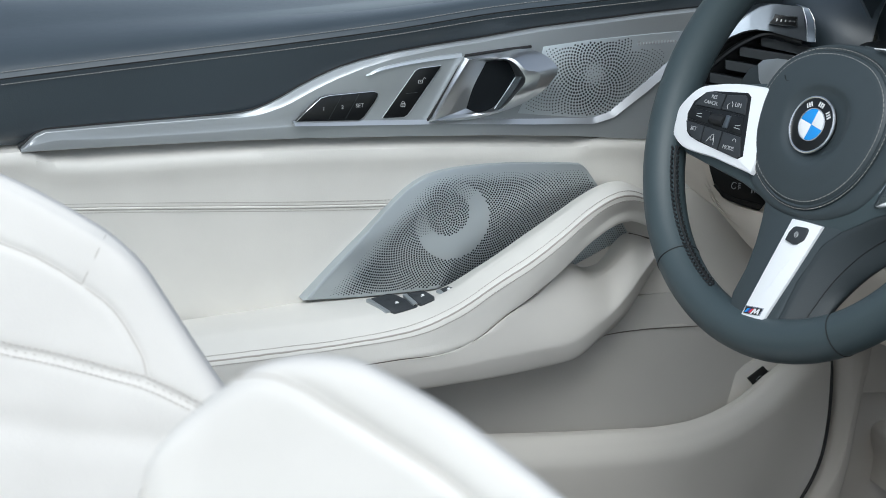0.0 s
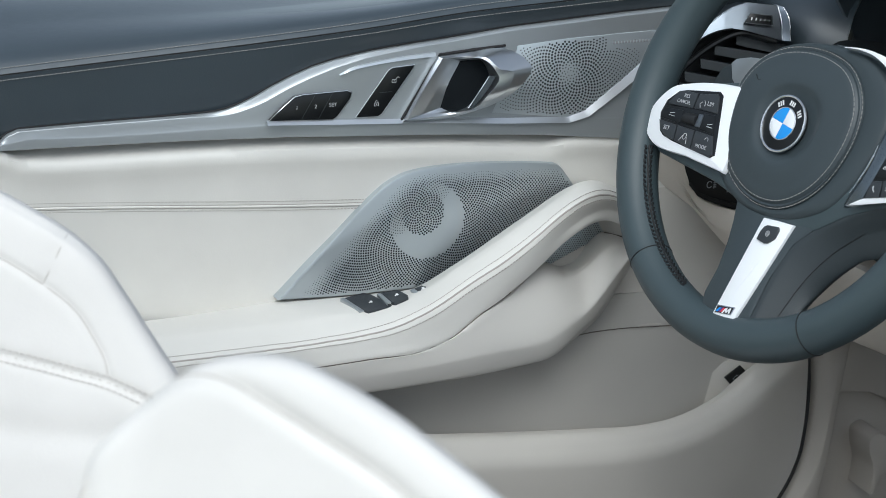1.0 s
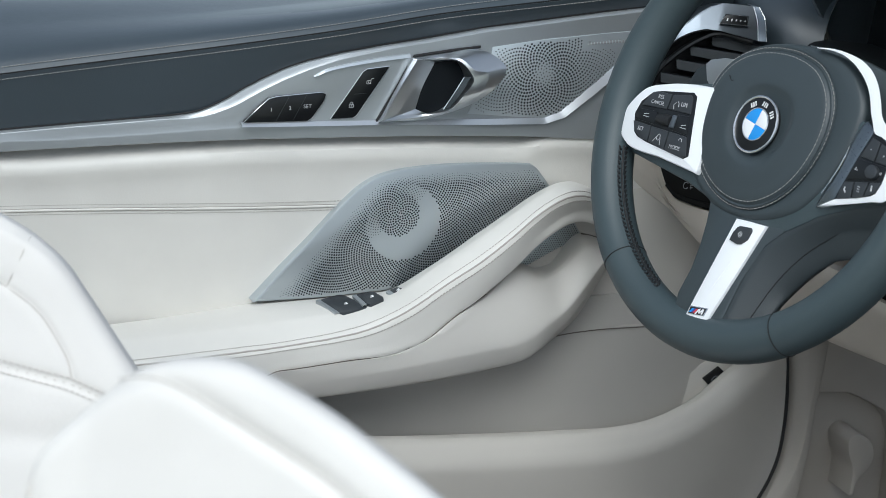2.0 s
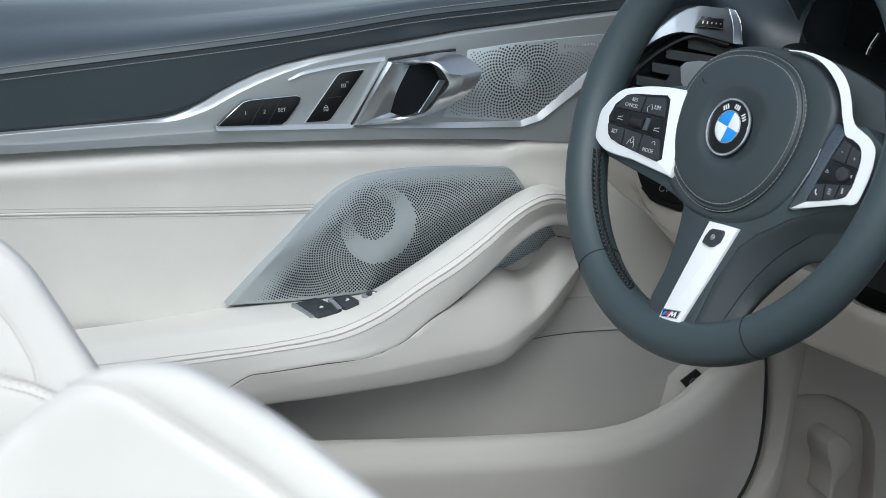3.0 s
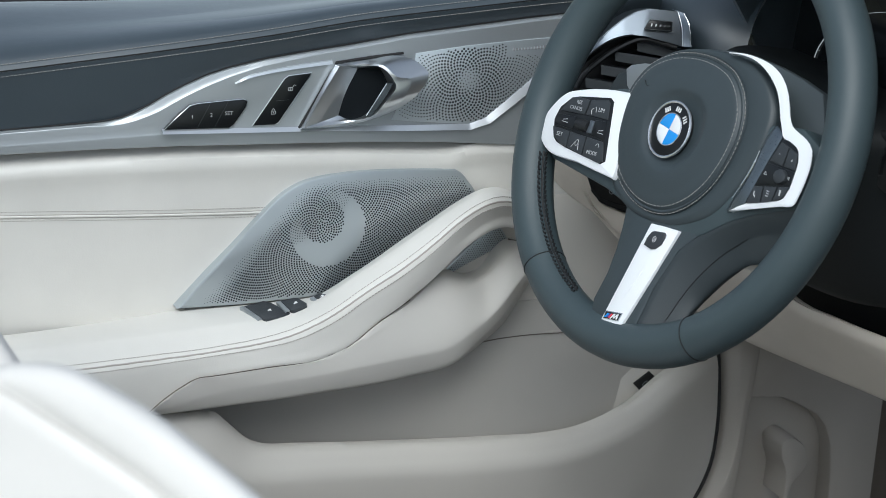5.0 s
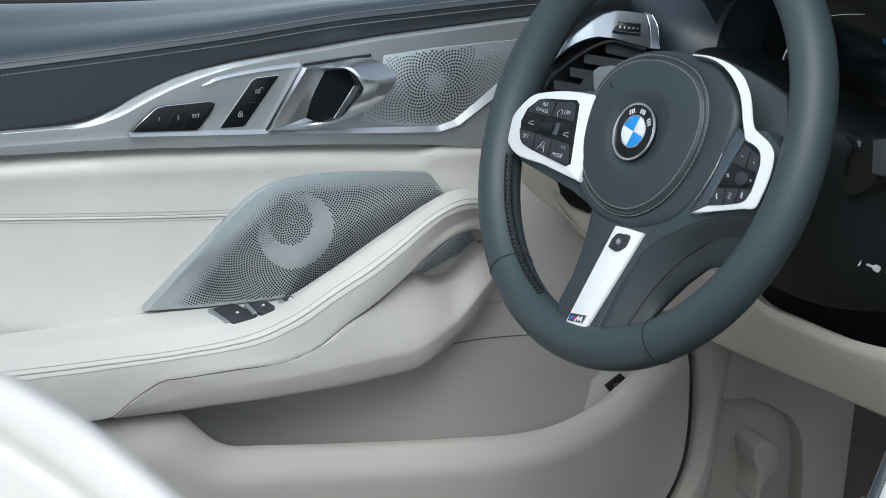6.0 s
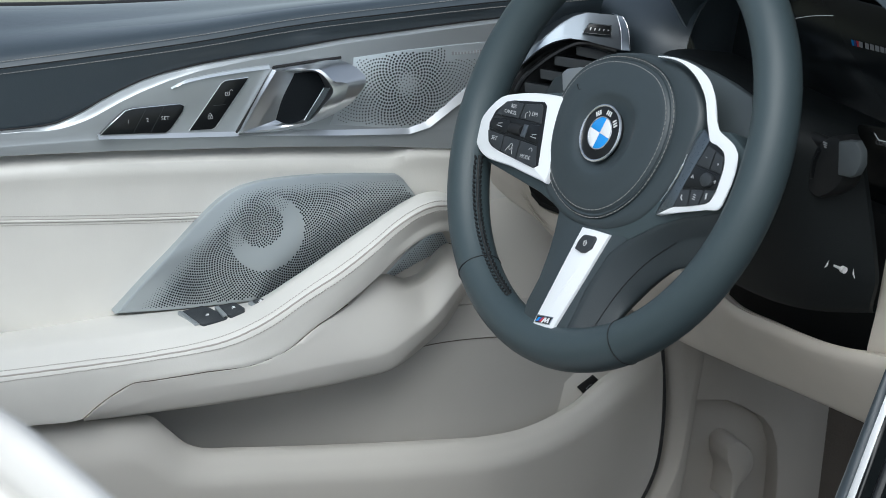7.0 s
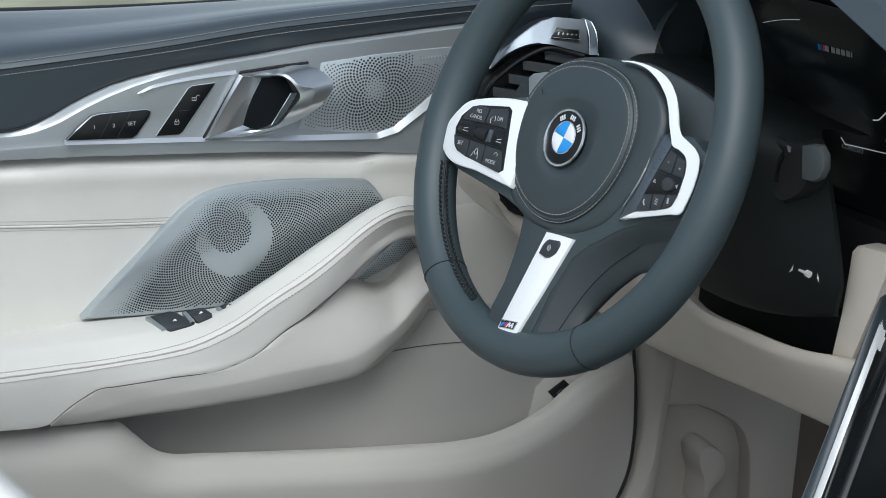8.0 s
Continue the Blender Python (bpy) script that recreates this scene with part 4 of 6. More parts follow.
LIP_C = [(-0.62, -0.176, 0.060), (-0.16, -0.1785, 0.062), (-0.120, -0.1797, 0.063), (-0.111, -0.1820, 0.063), (-0.0955, -0.1950, 0.063), (-0.0755, -0.2125, 0.063), (-0.0650, -0.2160, 0.063), (-0.030, -0.2190, 0.063), (0.045, -0.2245, 0.063), (0.155, -0.2312, 0.063), (0.213, -0.2345, 0.060), (0.246, -0.2335, 0.056), (0.277, -0.2275, 0.051), (0.309, -0.2155, 0.046), (0.341, -0.1960, 0.039), (0.405, -0.180, 0.018)]
LIP_D = [(-0.62, -0.196, 0.070), (-0.16, -0.1990, 0.071), (-0.125, -0.2000, 0.072), (-0.114, -0.2050, 0.072), (-0.100, -0.2165, 0.072), (-0.082, -0.2290, 0.072), (-0.066, -0.2330, 0.072), (-0.030, -0.2350, 0.072), (0.042, -0.2400, 0.072), (0.152, -0.2470, 0.072), (0.209, -0.2490, 0.070), (0.240, -0.2475, 0.066), (0.273, -0.2420, 0.060), (0.312, -0.2280, 0.053), (0.350, -0.2080, 0.046), (0.407, -0.192, 0.021)]
LIP_E = [(-0.62, -0.204, 0.0715), (-0.16, -0.2070, 0.0725), (-0.125, -0.2080, 0.0735), (-0.116, -0.2130, 0.0735), (-0.104, -0.2240, 0.0735), (-0.086, -0.2360, 0.0735), (-0.068, -0.2395, 0.0735), (-0.030, -0.2415, 0.0735), (0.042, -0.2465, 0.0735), (0.152, -0.2535, 0.0735), (0.209, -0.2555, 0.0715), (0.240, -0.2545, 0.0675), (0.273, -0.2490, 0.0615), (0.312, -0.2360, 0.0545), (0.350, -0.2180, 0.0470), (0.408, -0.200, 0.0215)]
LIP_F = [(-0.62, -0.27, 0.066), (-0.16, -0.272, 0.066), (-0.115, -0.273, 0.066), (-0.073, -0.2760, 0.066), (0.042, -0.284, 0.066), (0.152, -0.290, 0.066), (0.209, -0.290, 0.064), (0.273, -0.282, 0.056), (0.350, -0.266, 0.044), (0.4125, -0.262, 0.0215)]
LIP_G = [(-0.62, -0.305, 0.063), (-0.16, -0.306, 0.063), (-0.115, -0.307, 0.063), (-0.073, -0.308, 0.063), (0.042, -0.314, 0.063), (0.152, -0.320, 0.063), (0.209, -0.319, 0.061), (0.268, -0.313, 0.053), (0.344, -0.300, 0.041), (0.4095, -0.2965, 0.0215)]
LIP_H = [(-0.62, -0.34, 0.060), (-0.16, -0.34, 0.060), (-0.115, -0.34, 0.060), (-0.073, -0.34, 0.060), (0.042, -0.345, 0.060), (0.152, -0.35, 0.060), (0.209, -0.35, 0.058), (0.260, -0.346, 0.050), (0.330, -0.332, 0.038), (0.4012, -0.3205, 0.0215)]
LIP_I = [(-0.62, -0.37, 0.057), (-0.16, -0.37, 0.057), (-0.115, -0.37, 0.057), (-0.073, -0.37, 0.057), (0.042, -0.374, 0.057), (0.14, -0.376, 0.057), (0.195, -0.374, 0.055), (0.245, -0.369, 0.048), (0.310, -0.357, 0.036), (0.3885, -0.3440, 0.0215)]
LIP_J = [(-0.62, -0.45, 0.050), (-0.16, -0.45, 0.050), (-0.115, -0.45, 0.050), (-0.073, -0.45, 0.050), (0.042, -0.45, 0.050), (0.10, -0.45, 0.050), (0.16, -0.44, 0.048), (0.21, -0.425, 0.042), (0.27, -0.415, 0.034), (0.335, -0.4000, 0.0215)]
LIP = [LIP_A, LIP_B, LIP_C, LIP_D, LIP_E, LIP_F, LIP_G, LIP_H, LIP_I, LIP_J]
LIP[5:] = [[(u, v, w + min(1.0, max(0.0, (0.30 - u) / 0.12)) * (0.0725 - w) * 0.8) for u, v, w in r] for r in LIP[5:]]
lip = part("door_pocket", patch(LIP, 180, 57, (0, 0, -0.004), slack=0.3), CREAM_PLASTIC, door, "cream moulded door pocket with rounded lip")
bezel = part("button_bezel", slab([(0.288, -0.250), (0.2895, -0.205), (0.2945, -0.1985), (0.308, -0.1930), (0.350, -0.186), (0.375, -0.20), (0.36, -0.26)], 0.0, 0.0185, 0.006, smooth=40), CREAM_PLASTIC, door, "cream bezel at the front of the pocket")
trunk = part("boot_button", slab([(0.3165, -0.2065), (0.3325, -0.1955), (0.3425, -0.2045), (0.3265, -0.2170)], 0.012, 0.0205, 0.0008), BLACK_GLOSS, bezel, "black boot release button")
part("symbol", tube([(0.3255, -0.2085, 0.0207), (0.3290, -0.2050, 0.0207), (0.3320, -0.2050, 0.0207), (0.3335, -0.2070, 0.0207), (0.3290, -0.2095, 0.0207), (0.3255, -0.2085, 0.0207)], 0.00028, 5), GREY_PRINT, trunk)

SEAL = [(0.395, -0.10, 0.0140), (0.402, -0.147, 0.0170), (0.4065, -0.188, 0.0205), (0.4105, -0.229, 0.0225), (0.4115, -0.265, 0.0225), (0.4085, -0.297, 0.0225), (0.4010, -0.320, 0.0225), (0.3905, -0.340, 0.0225), (0.3660, -0.372, 0.0225), (0.30, -0.43, 0.0225)]
part("door_seal", tube(rail(SEAL, 60), 0.0018, 8), RUBBER, door, "black rubber edge seal")

# ---------------------------------------------------------------- kick panel in front of the door
kick = thing("kick_panel", DOOR, "greige kick panel with bonnet release beside the pedals", "trim panel")
seal = rail(SEAL, 30)
REC = rail([(0.452, -0.10, 0), (0.450, -0.160, 0), (0.447, -0.205, 0), (0.4440, -0.235, 0), (0.4425, -0.262, 0), (0.4405, -0.290, 0), (0.4375, -0.318, 0), (0.4340, -0.340, 0), (0.423, -0.380, 0), (0.405, -0.43, 0)], 30)
K = [[(u + 0.001, v, 0.000) for u, v, w in seal], [(u + 0.004, v, 0.010) for u, v, w in seal], [(u + 0.011, v, 0.0205) for u, v, w in seal], [(u + 0.020, v, 0.0270) for u, v, w in seal], [(u - 0.007, v, 0.0285) for u, v, w in REC], [(u - 0.001, v, 0.0270) for u, v, w in REC], [(u + 0.003, v, 0.0080) for u, v, w in REC]]
part("side_panel", patch(K, 40, 37, (0, 0, -0.002), slack=0.4), GREIGE, kick)
part("lever_recess", slab([(0.43, -0.20), (0.60, -0.20), (0.60, -0.47), (0.38, -0.47)], -0.040, 0.004, 0.001, tilt=(0.0, 0.06)), GREIGE, kick, "recess round the release lever")
RAISED = [(0.600, -0.08), (0.600, -0.47), (0.552, -0.47), (0.5474, -0.3541), (0.5459, -0.3229), (0.5418, -0.2918), (0.5337, -0.2714), (0.5226, -0.2581), (0.4966, -0.2427), (0.4787, -0.2349), (0.4477, -0.2322), (0.4320, -0.2320), (0.432, -0.08)]
part("raised_surround", slab(RAISED, -0.012, 0.0265, 0.0045), GREIGE, kick, "moulded surround of the release lever")
LEVER_FACE = [(0.4831, -0.3371), (0.4818, -0.3067), (0.4749, -0.2878), (0.4749, -0.2758), (0.4838, -0.2709), (0.4937, -0.2750), (0.5038, -0.2864), (0.5055, -0.3022), (0.4995, -0.3118), (0.4921, -0.3200), (0.4889, -0.3378)]
part("release_lever", slab(rail([(a, b, 0) for a, b in LEVER_FACE], 60)[:, :2], 0.0, 0.0440, 0.003), GREIGE, kick, "greige bonnet release lever")
part("carpet_edge", slab([(0.597, -0.10), (0.90, -0.10), (0.90, -0.55), (0.597, -0.55)], -0.004, 0.012, 0.003), CARPET, kick, "brown-grey footwell carpet")


# ---------------------------------------------------------------- steering wheel
# local axes: x to the driver's right, y up in the wheel's plane, z towards the driver
WHEEL = axes((0.0, 0.0, 0.68), (0.0, -1.0, 0.0), (0.3668, 0.0, 0.9303), (-0.9303, 0.0, 0.3668))
wheel = thing("steering_wheel", WHEEL, "charcoal leather steering wheel with pearl silver spokes", "steering wheel")
RIM, GRIP = 0.168, 0.0172


def around(r, a0, a1, n, h=0.0):
    return [(r * math.cos(radians(a)), r * math.sin(radians(a)), h) for a in np.linspace(a0, a1, n)]


rim = part("rim", tube(around(RIM, 0, 360, 97)[:-1], GRIP, 20, closed=True, flat=1.05), WHEEL_LEATHER, wheel, "charcoal leather wheel rim")


def rim_joint(angle):
    c, t = radians(angle), []
    for a in np.linspace(0, 2 * math.pi, 33)[:-1]:
        r = RIM + (GRIP + 0.0001) * math.cos(a)
        t.append((r * math.cos(c), r * math.sin(c), (GRIP * 1.05 + 0.0001) * math.sin(a)))
    part("leather_joint", tube(t, 0.0005, 5, closed=True, up=(-math.sin(c), math.cos(c), 0.02)), THREAD_BLACK, rim)


rim_joint(-120)
rim_joint(-51)
for h, r, slant in ((0.0075, 0.90, 0.7), (0.0020, 0.985, -0.7)):
    lace = [((RIM - GRIP * r) * math.cos(radians(a)), (RIM - GRIP * r) * math.sin(radians(a)), h) for a in np.linspace(205, 258, 130)]
    tagged(part("lacing", stitches(lace, 0.0042, 0.0048, 0.00075, up=(0, 0, 1), slant=slant), THREAD_BLACK, rim), "black thread lacing inside the rim", kind="stuff")

part("lacing_seam", tube([((RIM - GRIP * 0.955) * math.cos(radians(a)), (RIM - GRIP * 0.955) * math.sin(radians(a)), 0.0047) for a in np.linspace(205, 258, 80)], 0.0011, 6), THREAD_BLACK, rim, "dark seam under the lacing")

# hub
HUB = [(-0.060, -0.032), (-0.068, -0.010), (-0.070, 0.015), (-0.060, 0.038), (-0.039, 0.054), (-0.013, 0.0625), (0.013, 0.0645), (0.035, 0.0605), (0.052, 0.0495), (0.0625, 0.035), (0.0675, 0.015), (0.066, -0.008), (0.059, -0.029), (0.046, -0.047), (0.028, -0.060), (0.004, -0.0655), (-0.022, -0.062), (-0.044, -0.051)]
HUB_BODY = [(-0.050, 0.050), (-0.013, 0.067), (0.019, 0.0725), (0.047, 0.0715), (0.070, 0.062), (0.085, 0.047), (0.0895, 0.026), (0.0875, 0.002), (0.082, -0.022), (0.070, -0.044), (0.048, -0.060), (0.018, -0.0700), (-0.020, -0.0715), (-0.050, -0.060), (-0.066, -0.03), (-0.07, 0.02)]
hub_c = np.array(HUB).mean(0)


def hub_ring(f, h):
    return [(hub_c[0] + (x - hub_c[0]) * f, hub_c[1] + (y - hub_c[1]) * f, h) for x, y in HUB]




def polar(outline, n=72):
    """An outline as radii at even angles about the hub's middle."""
    p = rail([(x, y, 0) for x, y in outline], 400, True)[:, :2] - hub_c
    a, r = np.arctan2(p[:, 1], p[:, 0]), np.hypot(p[:, 0], p[:, 1])
    k = np.argsort(a)
    q = np.linspace(-math.pi, math.pi, n + 1)[:-1]
    return q, np.interp(q, a[k], r[k], period=2 * math.pi)


def body_ring(f, h):
    """A ring between the airbag cover (f=0) and the hub body's edge (f=1)."""
    q, r0 = polar(HUB)
    r1 = np.maximum(polar(HUB_BODY)[1], r0 * 1.005)
    r = r0 * (1 - f) + r1 * f
    return [(hub_c[0] + a * math.cos(t), hub_c[1] + a * math.sin(t), h) for a, t in zip(r, q)]


part("hub_body", patch([body_ring(1.0, -0.014), body_ring(1.0, -0.006), body_ring(0.97, -0.0022), body_ring(0.85, 0.0012), body_ring(0.45, 0.0032), body_ring(-0.02, 0.0030)], 72, 26, closed=True, corners=True, slack=0.6), HUB_LEATHER, wheel, "charcoal hub body")
cover = part("airbag_cover", patch([hub_ring(1.0, -0.006), hub_ring(0.995, 0.002), hub_ring(0.965, 0.0062), hub_ring(0.945, 0.0058), hub_ring(0.925, 0.0072), hub_ring(0.75, 0.0100), hub_ring(0.58, 0.0116), hub_ring(0.50, 0.0116), hub_ring(0.42, 0.0096), hub_ring(0.36, 0.0086), hub_ring(0.02, 0.0086)], 84, 44, closed=True), HUB_LEATHER, wheel, "charcoal leather airbag cover with stitched edge")
part("seam", tube(rail(hub_ring(0.946, 0.0050), 90, True), 0.0010, 6, closed=True), THREAD_BLACK, cover)
for f, h in ((0.905, 0.0078), (0.985, 0.0048)):
    loop = rail(hub_ring(f, h), 200, True)
    tagged(part("stitching", stitches(np.vstack([loop, loop[:1]]), 0.0040, 0.0028, 0.00025), THREAD, cover), "pale grey thread", kind="stuff")
for x, y, a in ((-0.047, 0.024, 0.3), (0.043, 0.006, 0.2)):
    bm = tube(rail([(x - 0.004, y + 0.0015, 0.0102), (x, y - 0.0015, 0.0102), (x + 0.005, y + 0.0005, 0.0102)], 12), 0.0004, 5)
    part("horn_mark", bm, BLACK, cover)

# emblem
emblem = part("emblem", slab([(0.0214 * math.cos(a), 0.0214 * math.sin(a)) for a in np.linspace(0, 2 * math.pi, 49)[:-1]], 0.006, 0.0125, 0.0006), BLACK_GLOSS, wheel, "round emblem in black, blue and white")
part("ring", tube([(0.0220 * math.cos(a), 0.0220 * math.sin(a), 0.0122) for a in np.linspace(0, 2 * math.pi, 61)[:-1]], 0.0012, 8, closed=True), CHROME, emblem)
part("inner_ring", tube([(0.0128 * math.cos(a), 0.0128 * math.sin(a), 0.0128) for a in np.linspace(0, 2 * math.pi, 49)[:-1]], 0.0005, 6, closed=True), CHROME, emblem)
for k in range(4):
    a0 = radians(90 * k - 4)
    pts = [(0.0, 0.0)] + [(0.0123 * math.cos(a), 0.0123 * math.sin(a)) for a in np.linspace(a0, a0 + math.pi / 2, 13)]
    part("quadrant", slab(pts, 0.010, 0.0130, 0.0002), BLUE if k in (1, 3) else EMBLEM_WHITE, emblem, "blue quarter" if k in (1, 3) else "white quarter")
for a in (128, 86, 44):
    c, s = math.cos(radians(a)), math.sin(radians(a))
    bm = bmesh.new()
    for d in (-0.0022, 0.0, 0.0022):
        block(bm, (0.0167 * c - d * s, 0.0167 * s + d * c, 0.0127), (-0.0006 * s, 0.0006 * c, 0), (0.0019 * c, 0.0019 * s, 0), (0, 0, 0.0002))
    part("mark", bm, WHITE_PRINT, emblem, smooth=False)

# dark spokes
SPOKES = [(-0.150, -0.018), (-0.152, -0.045), (-0.146, -0.060), (-0.130, -0.066), (-0.085, -0.066), (-0.056, -0.066), (-0.02, -0.070), (0.03, -0.074), (0.0644, -0.0632), (0.0873, -0.0425), (0.110, -0.0280), (0.138, -0.0142), (0.152, -0.008), (0.155, 0.010), (0.145, 0.035), (0.118, 0.044), (0.06, 0.03), (-0.06, 0.02), (-0.12, -0.002)]
part("spokes", slab(SPOKES, -0.028, 0.0002, 0.003), WHEEL_LEATHER, wheel, "charcoal side spokes")
RISE = -0.1034


def spoke_h(y):
    """Height of the insert in the lower spoke, which climbs towards the rim."""
    return 0.0035 + RISE * (y + 0.0705)


LOWER_SPOKE = [(-0.045, -0.058), (-0.0230, -0.0720), (-0.0167, -0.0865), (-0.0115, -0.1024), (-0.0073, -0.1229), (-0.0071, -0.1446), (-0.0032, -0.1539), (0.0072, -0.1580), (0.0250, -0.1580), (0.0500, -0.1560), (0.0495, -0.1400), (0.0478, -0.1113), (0.0524, -0.0799), (0.0644, -0.0618), (0.070, -0.050), (0.0, -0.040)]
mid_y = np.array(LOWER_SPOKE)[:, 1].mean()
part("lower_spoke", slab(LOWER_SPOKE, -0.020, spoke_h(mid_y) - 0.0028, 0.0035, tilt=(0.0, RISE)), HUB_LEATHER, wheel, "charcoal lower spoke")
S_RIDGE = [(0.152, -0.006, -0.001), (0.138, -0.0128, -0.001), (0.110, -0.0265, -0.001), (0.0873, -0.0411, -0.001), (0.0644, -0.0618, -0.001), (0.0524, -0.0799, 0.0005), (0.0478, -0.1113, 0.0035), (0.0490, -0.1400, 0.0062), (0.0500, -0.1580, 0.0080)]
S_SEAM = [(0.152, -0.026, -0.010), (0.130, -0.0330, -0.010), (0.1027, -0.0475, -0.010), (0.0828, -0.0718, -0.010), (0.0722, -0.0948, -0.008), (0.0655, -0.1333, -0.003), (0.0640, -0.1520, 0.0)]
S_HOLE = [(0.152, -0.046, -0.020), (0.130, -0.0545, -0.020), (0.1136, -0.0625, -0.020), (0.1044, -0.0675, -0.020), (0.0928, -0.0809, -0.020), (0.0800, -0.1034, -0.019), (0.0768, -0.1254, -0.012), (0.0780, -0.1440, -0.009)]
ra, rb = rail(S_RIDGE, 40), rail(S_SEAM, 40)
# Darker plastic than the spoke: the flank's shade is put into its colour.
part("spoke_flank", patch([S_RIDGE, ra + 0.18 * (rb - ra) + np.array((0, 0, 0.0012)), ra + 0.55 * (rb - ra) + np.array((0, 0, 0.0012)), S_SEAM, [(x, y, h + 0.0012) for x, y, h in S_HOLE], [(x - 0.001, y + 0.002, h - 0.004) for x, y, h in S_HOLE], [(x - 0.02, y + 0.02, h - 0.010) for x, y, h in S_HOLE]], 70, 37, slack=0.5), SLATE, wheel, "rear flank of the lower spoke, darkened for shade")
part("spoke_seam", tube(rail([(x, y, h + 0.0003) for x, y, h in S_SEAM[2:]], 40), 0.0004, 5), THREAD_BLACK, wheel)

# lower spoke insert
INSERT = [(0.0144, -0.0717), (0.0298, -0.0687), (0.0459, -0.0662), (0.0425, -0.1100), (0.0385, -0.1530), (0.0270, -0.1555), (0.0158, -0.1572), (0.0150, -0.1140)]


def on_insert(name, outline, lift, mat, parent, bevel=0.0006, label=""):
    y = np.array(outline)[:, 1].mean()
    return part(name, slab(outline, spoke_h(y) - 0.004, spoke_h(y) + lift, bevel, tilt=(0.0, RISE)), mat, parent, label)


insert_ = on_insert("spoke_insert", INSERT, 0.0, GALVANIC, wheel, 0.001, "pearl silver insert of the lower spoke")
heat = on_insert("heating_button", [(0.0200, -0.0885), (0.0196, -0.0820), (0.0212, -0.0770), (0.0232, -0.0752), (0.0340, -0.0726), (0.0360, -0.0738), (0.0366, -0.0760), (0.0366, -0.0820), (0.0325, -0.0872), (0.0290, -0.0888)], 0.0018, BUTTON, insert_, 0.0008, "black wheel heating button")
bm = bmesh.new()
tube([(0.0282 + 0.0019 * math.cos(a), -0.0808 + 0.0022 * math.sin(a), 0.0066) for a in np.linspace(0, 2 * math.pi, 13)], 0.00025, 5, bm=bm)
for k in (-1, 0, 1):
    tube([(0.0280 + 0.0010 * k, -0.0822, 0.0066), (0.0285 + 0.0010 * k, -0.0808, 0.0066), (0.0282 + 0.0010 * k, -0.0794, 0.0066)], 0.0002, 5, bm=bm)
part("symbol", bm, SOFT_PRINT, heat)
badge = on_insert("badge", [(0.0178, -0.1536), (0.0168, -0.1470), (0.0348, -0.1420), (0.0346, -0.1490)], 0.0008, CHROME, insert_, 0.0003, "small badge with three stripes")
on_insert("badge_field", [(0.0187, -0.1529), (0.0178, -0.1475), (0.0340, -0.1430), (0.0338, -0.1487)], 0.0010, BLACK_GLOSS, badge, 0.0001)
for x, mat in ((0.0205, BLUE), (0.0226, VIOLET), (0.0247, RED)):
    y = -0.1500 + (x - 0.0205) * 0.28
    on_insert("stripe", [(x - 0.0018, y - 0.0020), (x + 0.0002, y - 0.0014), (x + 0.0018, y + 0.0026), (x - 0.0002, y + 0.0020)], 0.0012, mat, badge, 0.0001)
for pts in ([(0.0250, -0.1510), (0.0264, -0.1506), (0.0286, -0.1452), (0.0268, -0.1458)], [(0.0268, -0.1458), (0.0286, -0.1452), (0.0296, -0.1490), (0.0284, -0.1494)], [(0.0284, -0.1494), (0.0296, -0.1490), (0.0322, -0.1442), (0.0306, -0.1446)], [(0.0306, -0.1446), (0.0322, -0.1442), (0.0328, -0.1484), (0.0312, -0.1489)]):
    on_insert("mark", pts, 0.0012, EMBLEM_WHITE, badge, 0.0001)
part("insert_crease", tube([(0.0330, -0.100, spoke_h(-0.100)), (0.0290, -0.118, spoke_h(-0.118)), (0.0262, -0.134, spoke_h(-0.134))], [0.0002, 0.0007, 0.0001], 5), GALVANIC, insert_)

# left switch pod
LPOD = [(-0.058, 0.0125), (-0.090, 0.0060), (-0.118, -0.0030), (-0.137, -0.0125), (-0.1455, -0.0240), (-0.1505, -0.0380), (-0.1480, -0.0530), (-0.1380, -0.0590), (-0.082, -0.0580), (-0.042, -0.0560), (-0.045, -0.030), (-0.050, 0.0)]
lpod = part("switch_frame", slab(keep_corners(LPOD, (0, 8, 9, 10)), -0.002, 0.0085, 0.002, smooth=120), GALVANIC, wheel, "pearl silver frame of the switches")
LIN = [(-0.1260, -0.0130), (-0.1180, -0.0095), (-0.0815, 0.0008), (-0.0765, -0.0012), (-0.0575, -0.0465), (-0.0620, -0.0503), (-0.1110, -0.0522), (-0.1230, -0.0515), (-0.1285, -0.0490), (-0.1365, -0.0355), (-0.1350, -0.0240)]
lsw = part("switch_panel", slab(LIN, 0.004, 0.0092, 0.0006), BLACK_GLOSS, wheel, "black switch panel with printed buttons")


def keycap(outline, parent, top=0.0106, mat=BUTTON):
    return part("button", slab(outline, 0.006, top, 0.0007), mat, parent)


keycap([(-0.1318, -0.0265), (-0.1255, -0.0140), (-0.1190, -0.0105), (-0.1025, -0.0082), (-0.1018, -0.0208)], lsw)
keycap([(-0.1005, -0.0203), (-0.1010, -0.0078), (-0.0820, -0.0018), (-0.0785, -0.0035), (-0.0735, -0.0160)], lsw)
keycap([(-0.1340, -0.0392), (-0.1340, -0.0300), (-0.1110, -0.0255), (-0.1090, -0.0365)], lsw, 0.0098, BLACK_GLOSS)
keycap([(-0.0870, -0.0342), (-0.0880, -0.0205), (-0.0742, -0.0178), (-0.0680, -0.0325)], lsw, 0.0098, BLACK_GLOSS)
keycap([(-0.1330, -0.0410), (-0.1110, -0.0386), (-0.1078, -0.0508), (-0.1168, -0.0512), (-0.1275, -0.0480)], lsw)
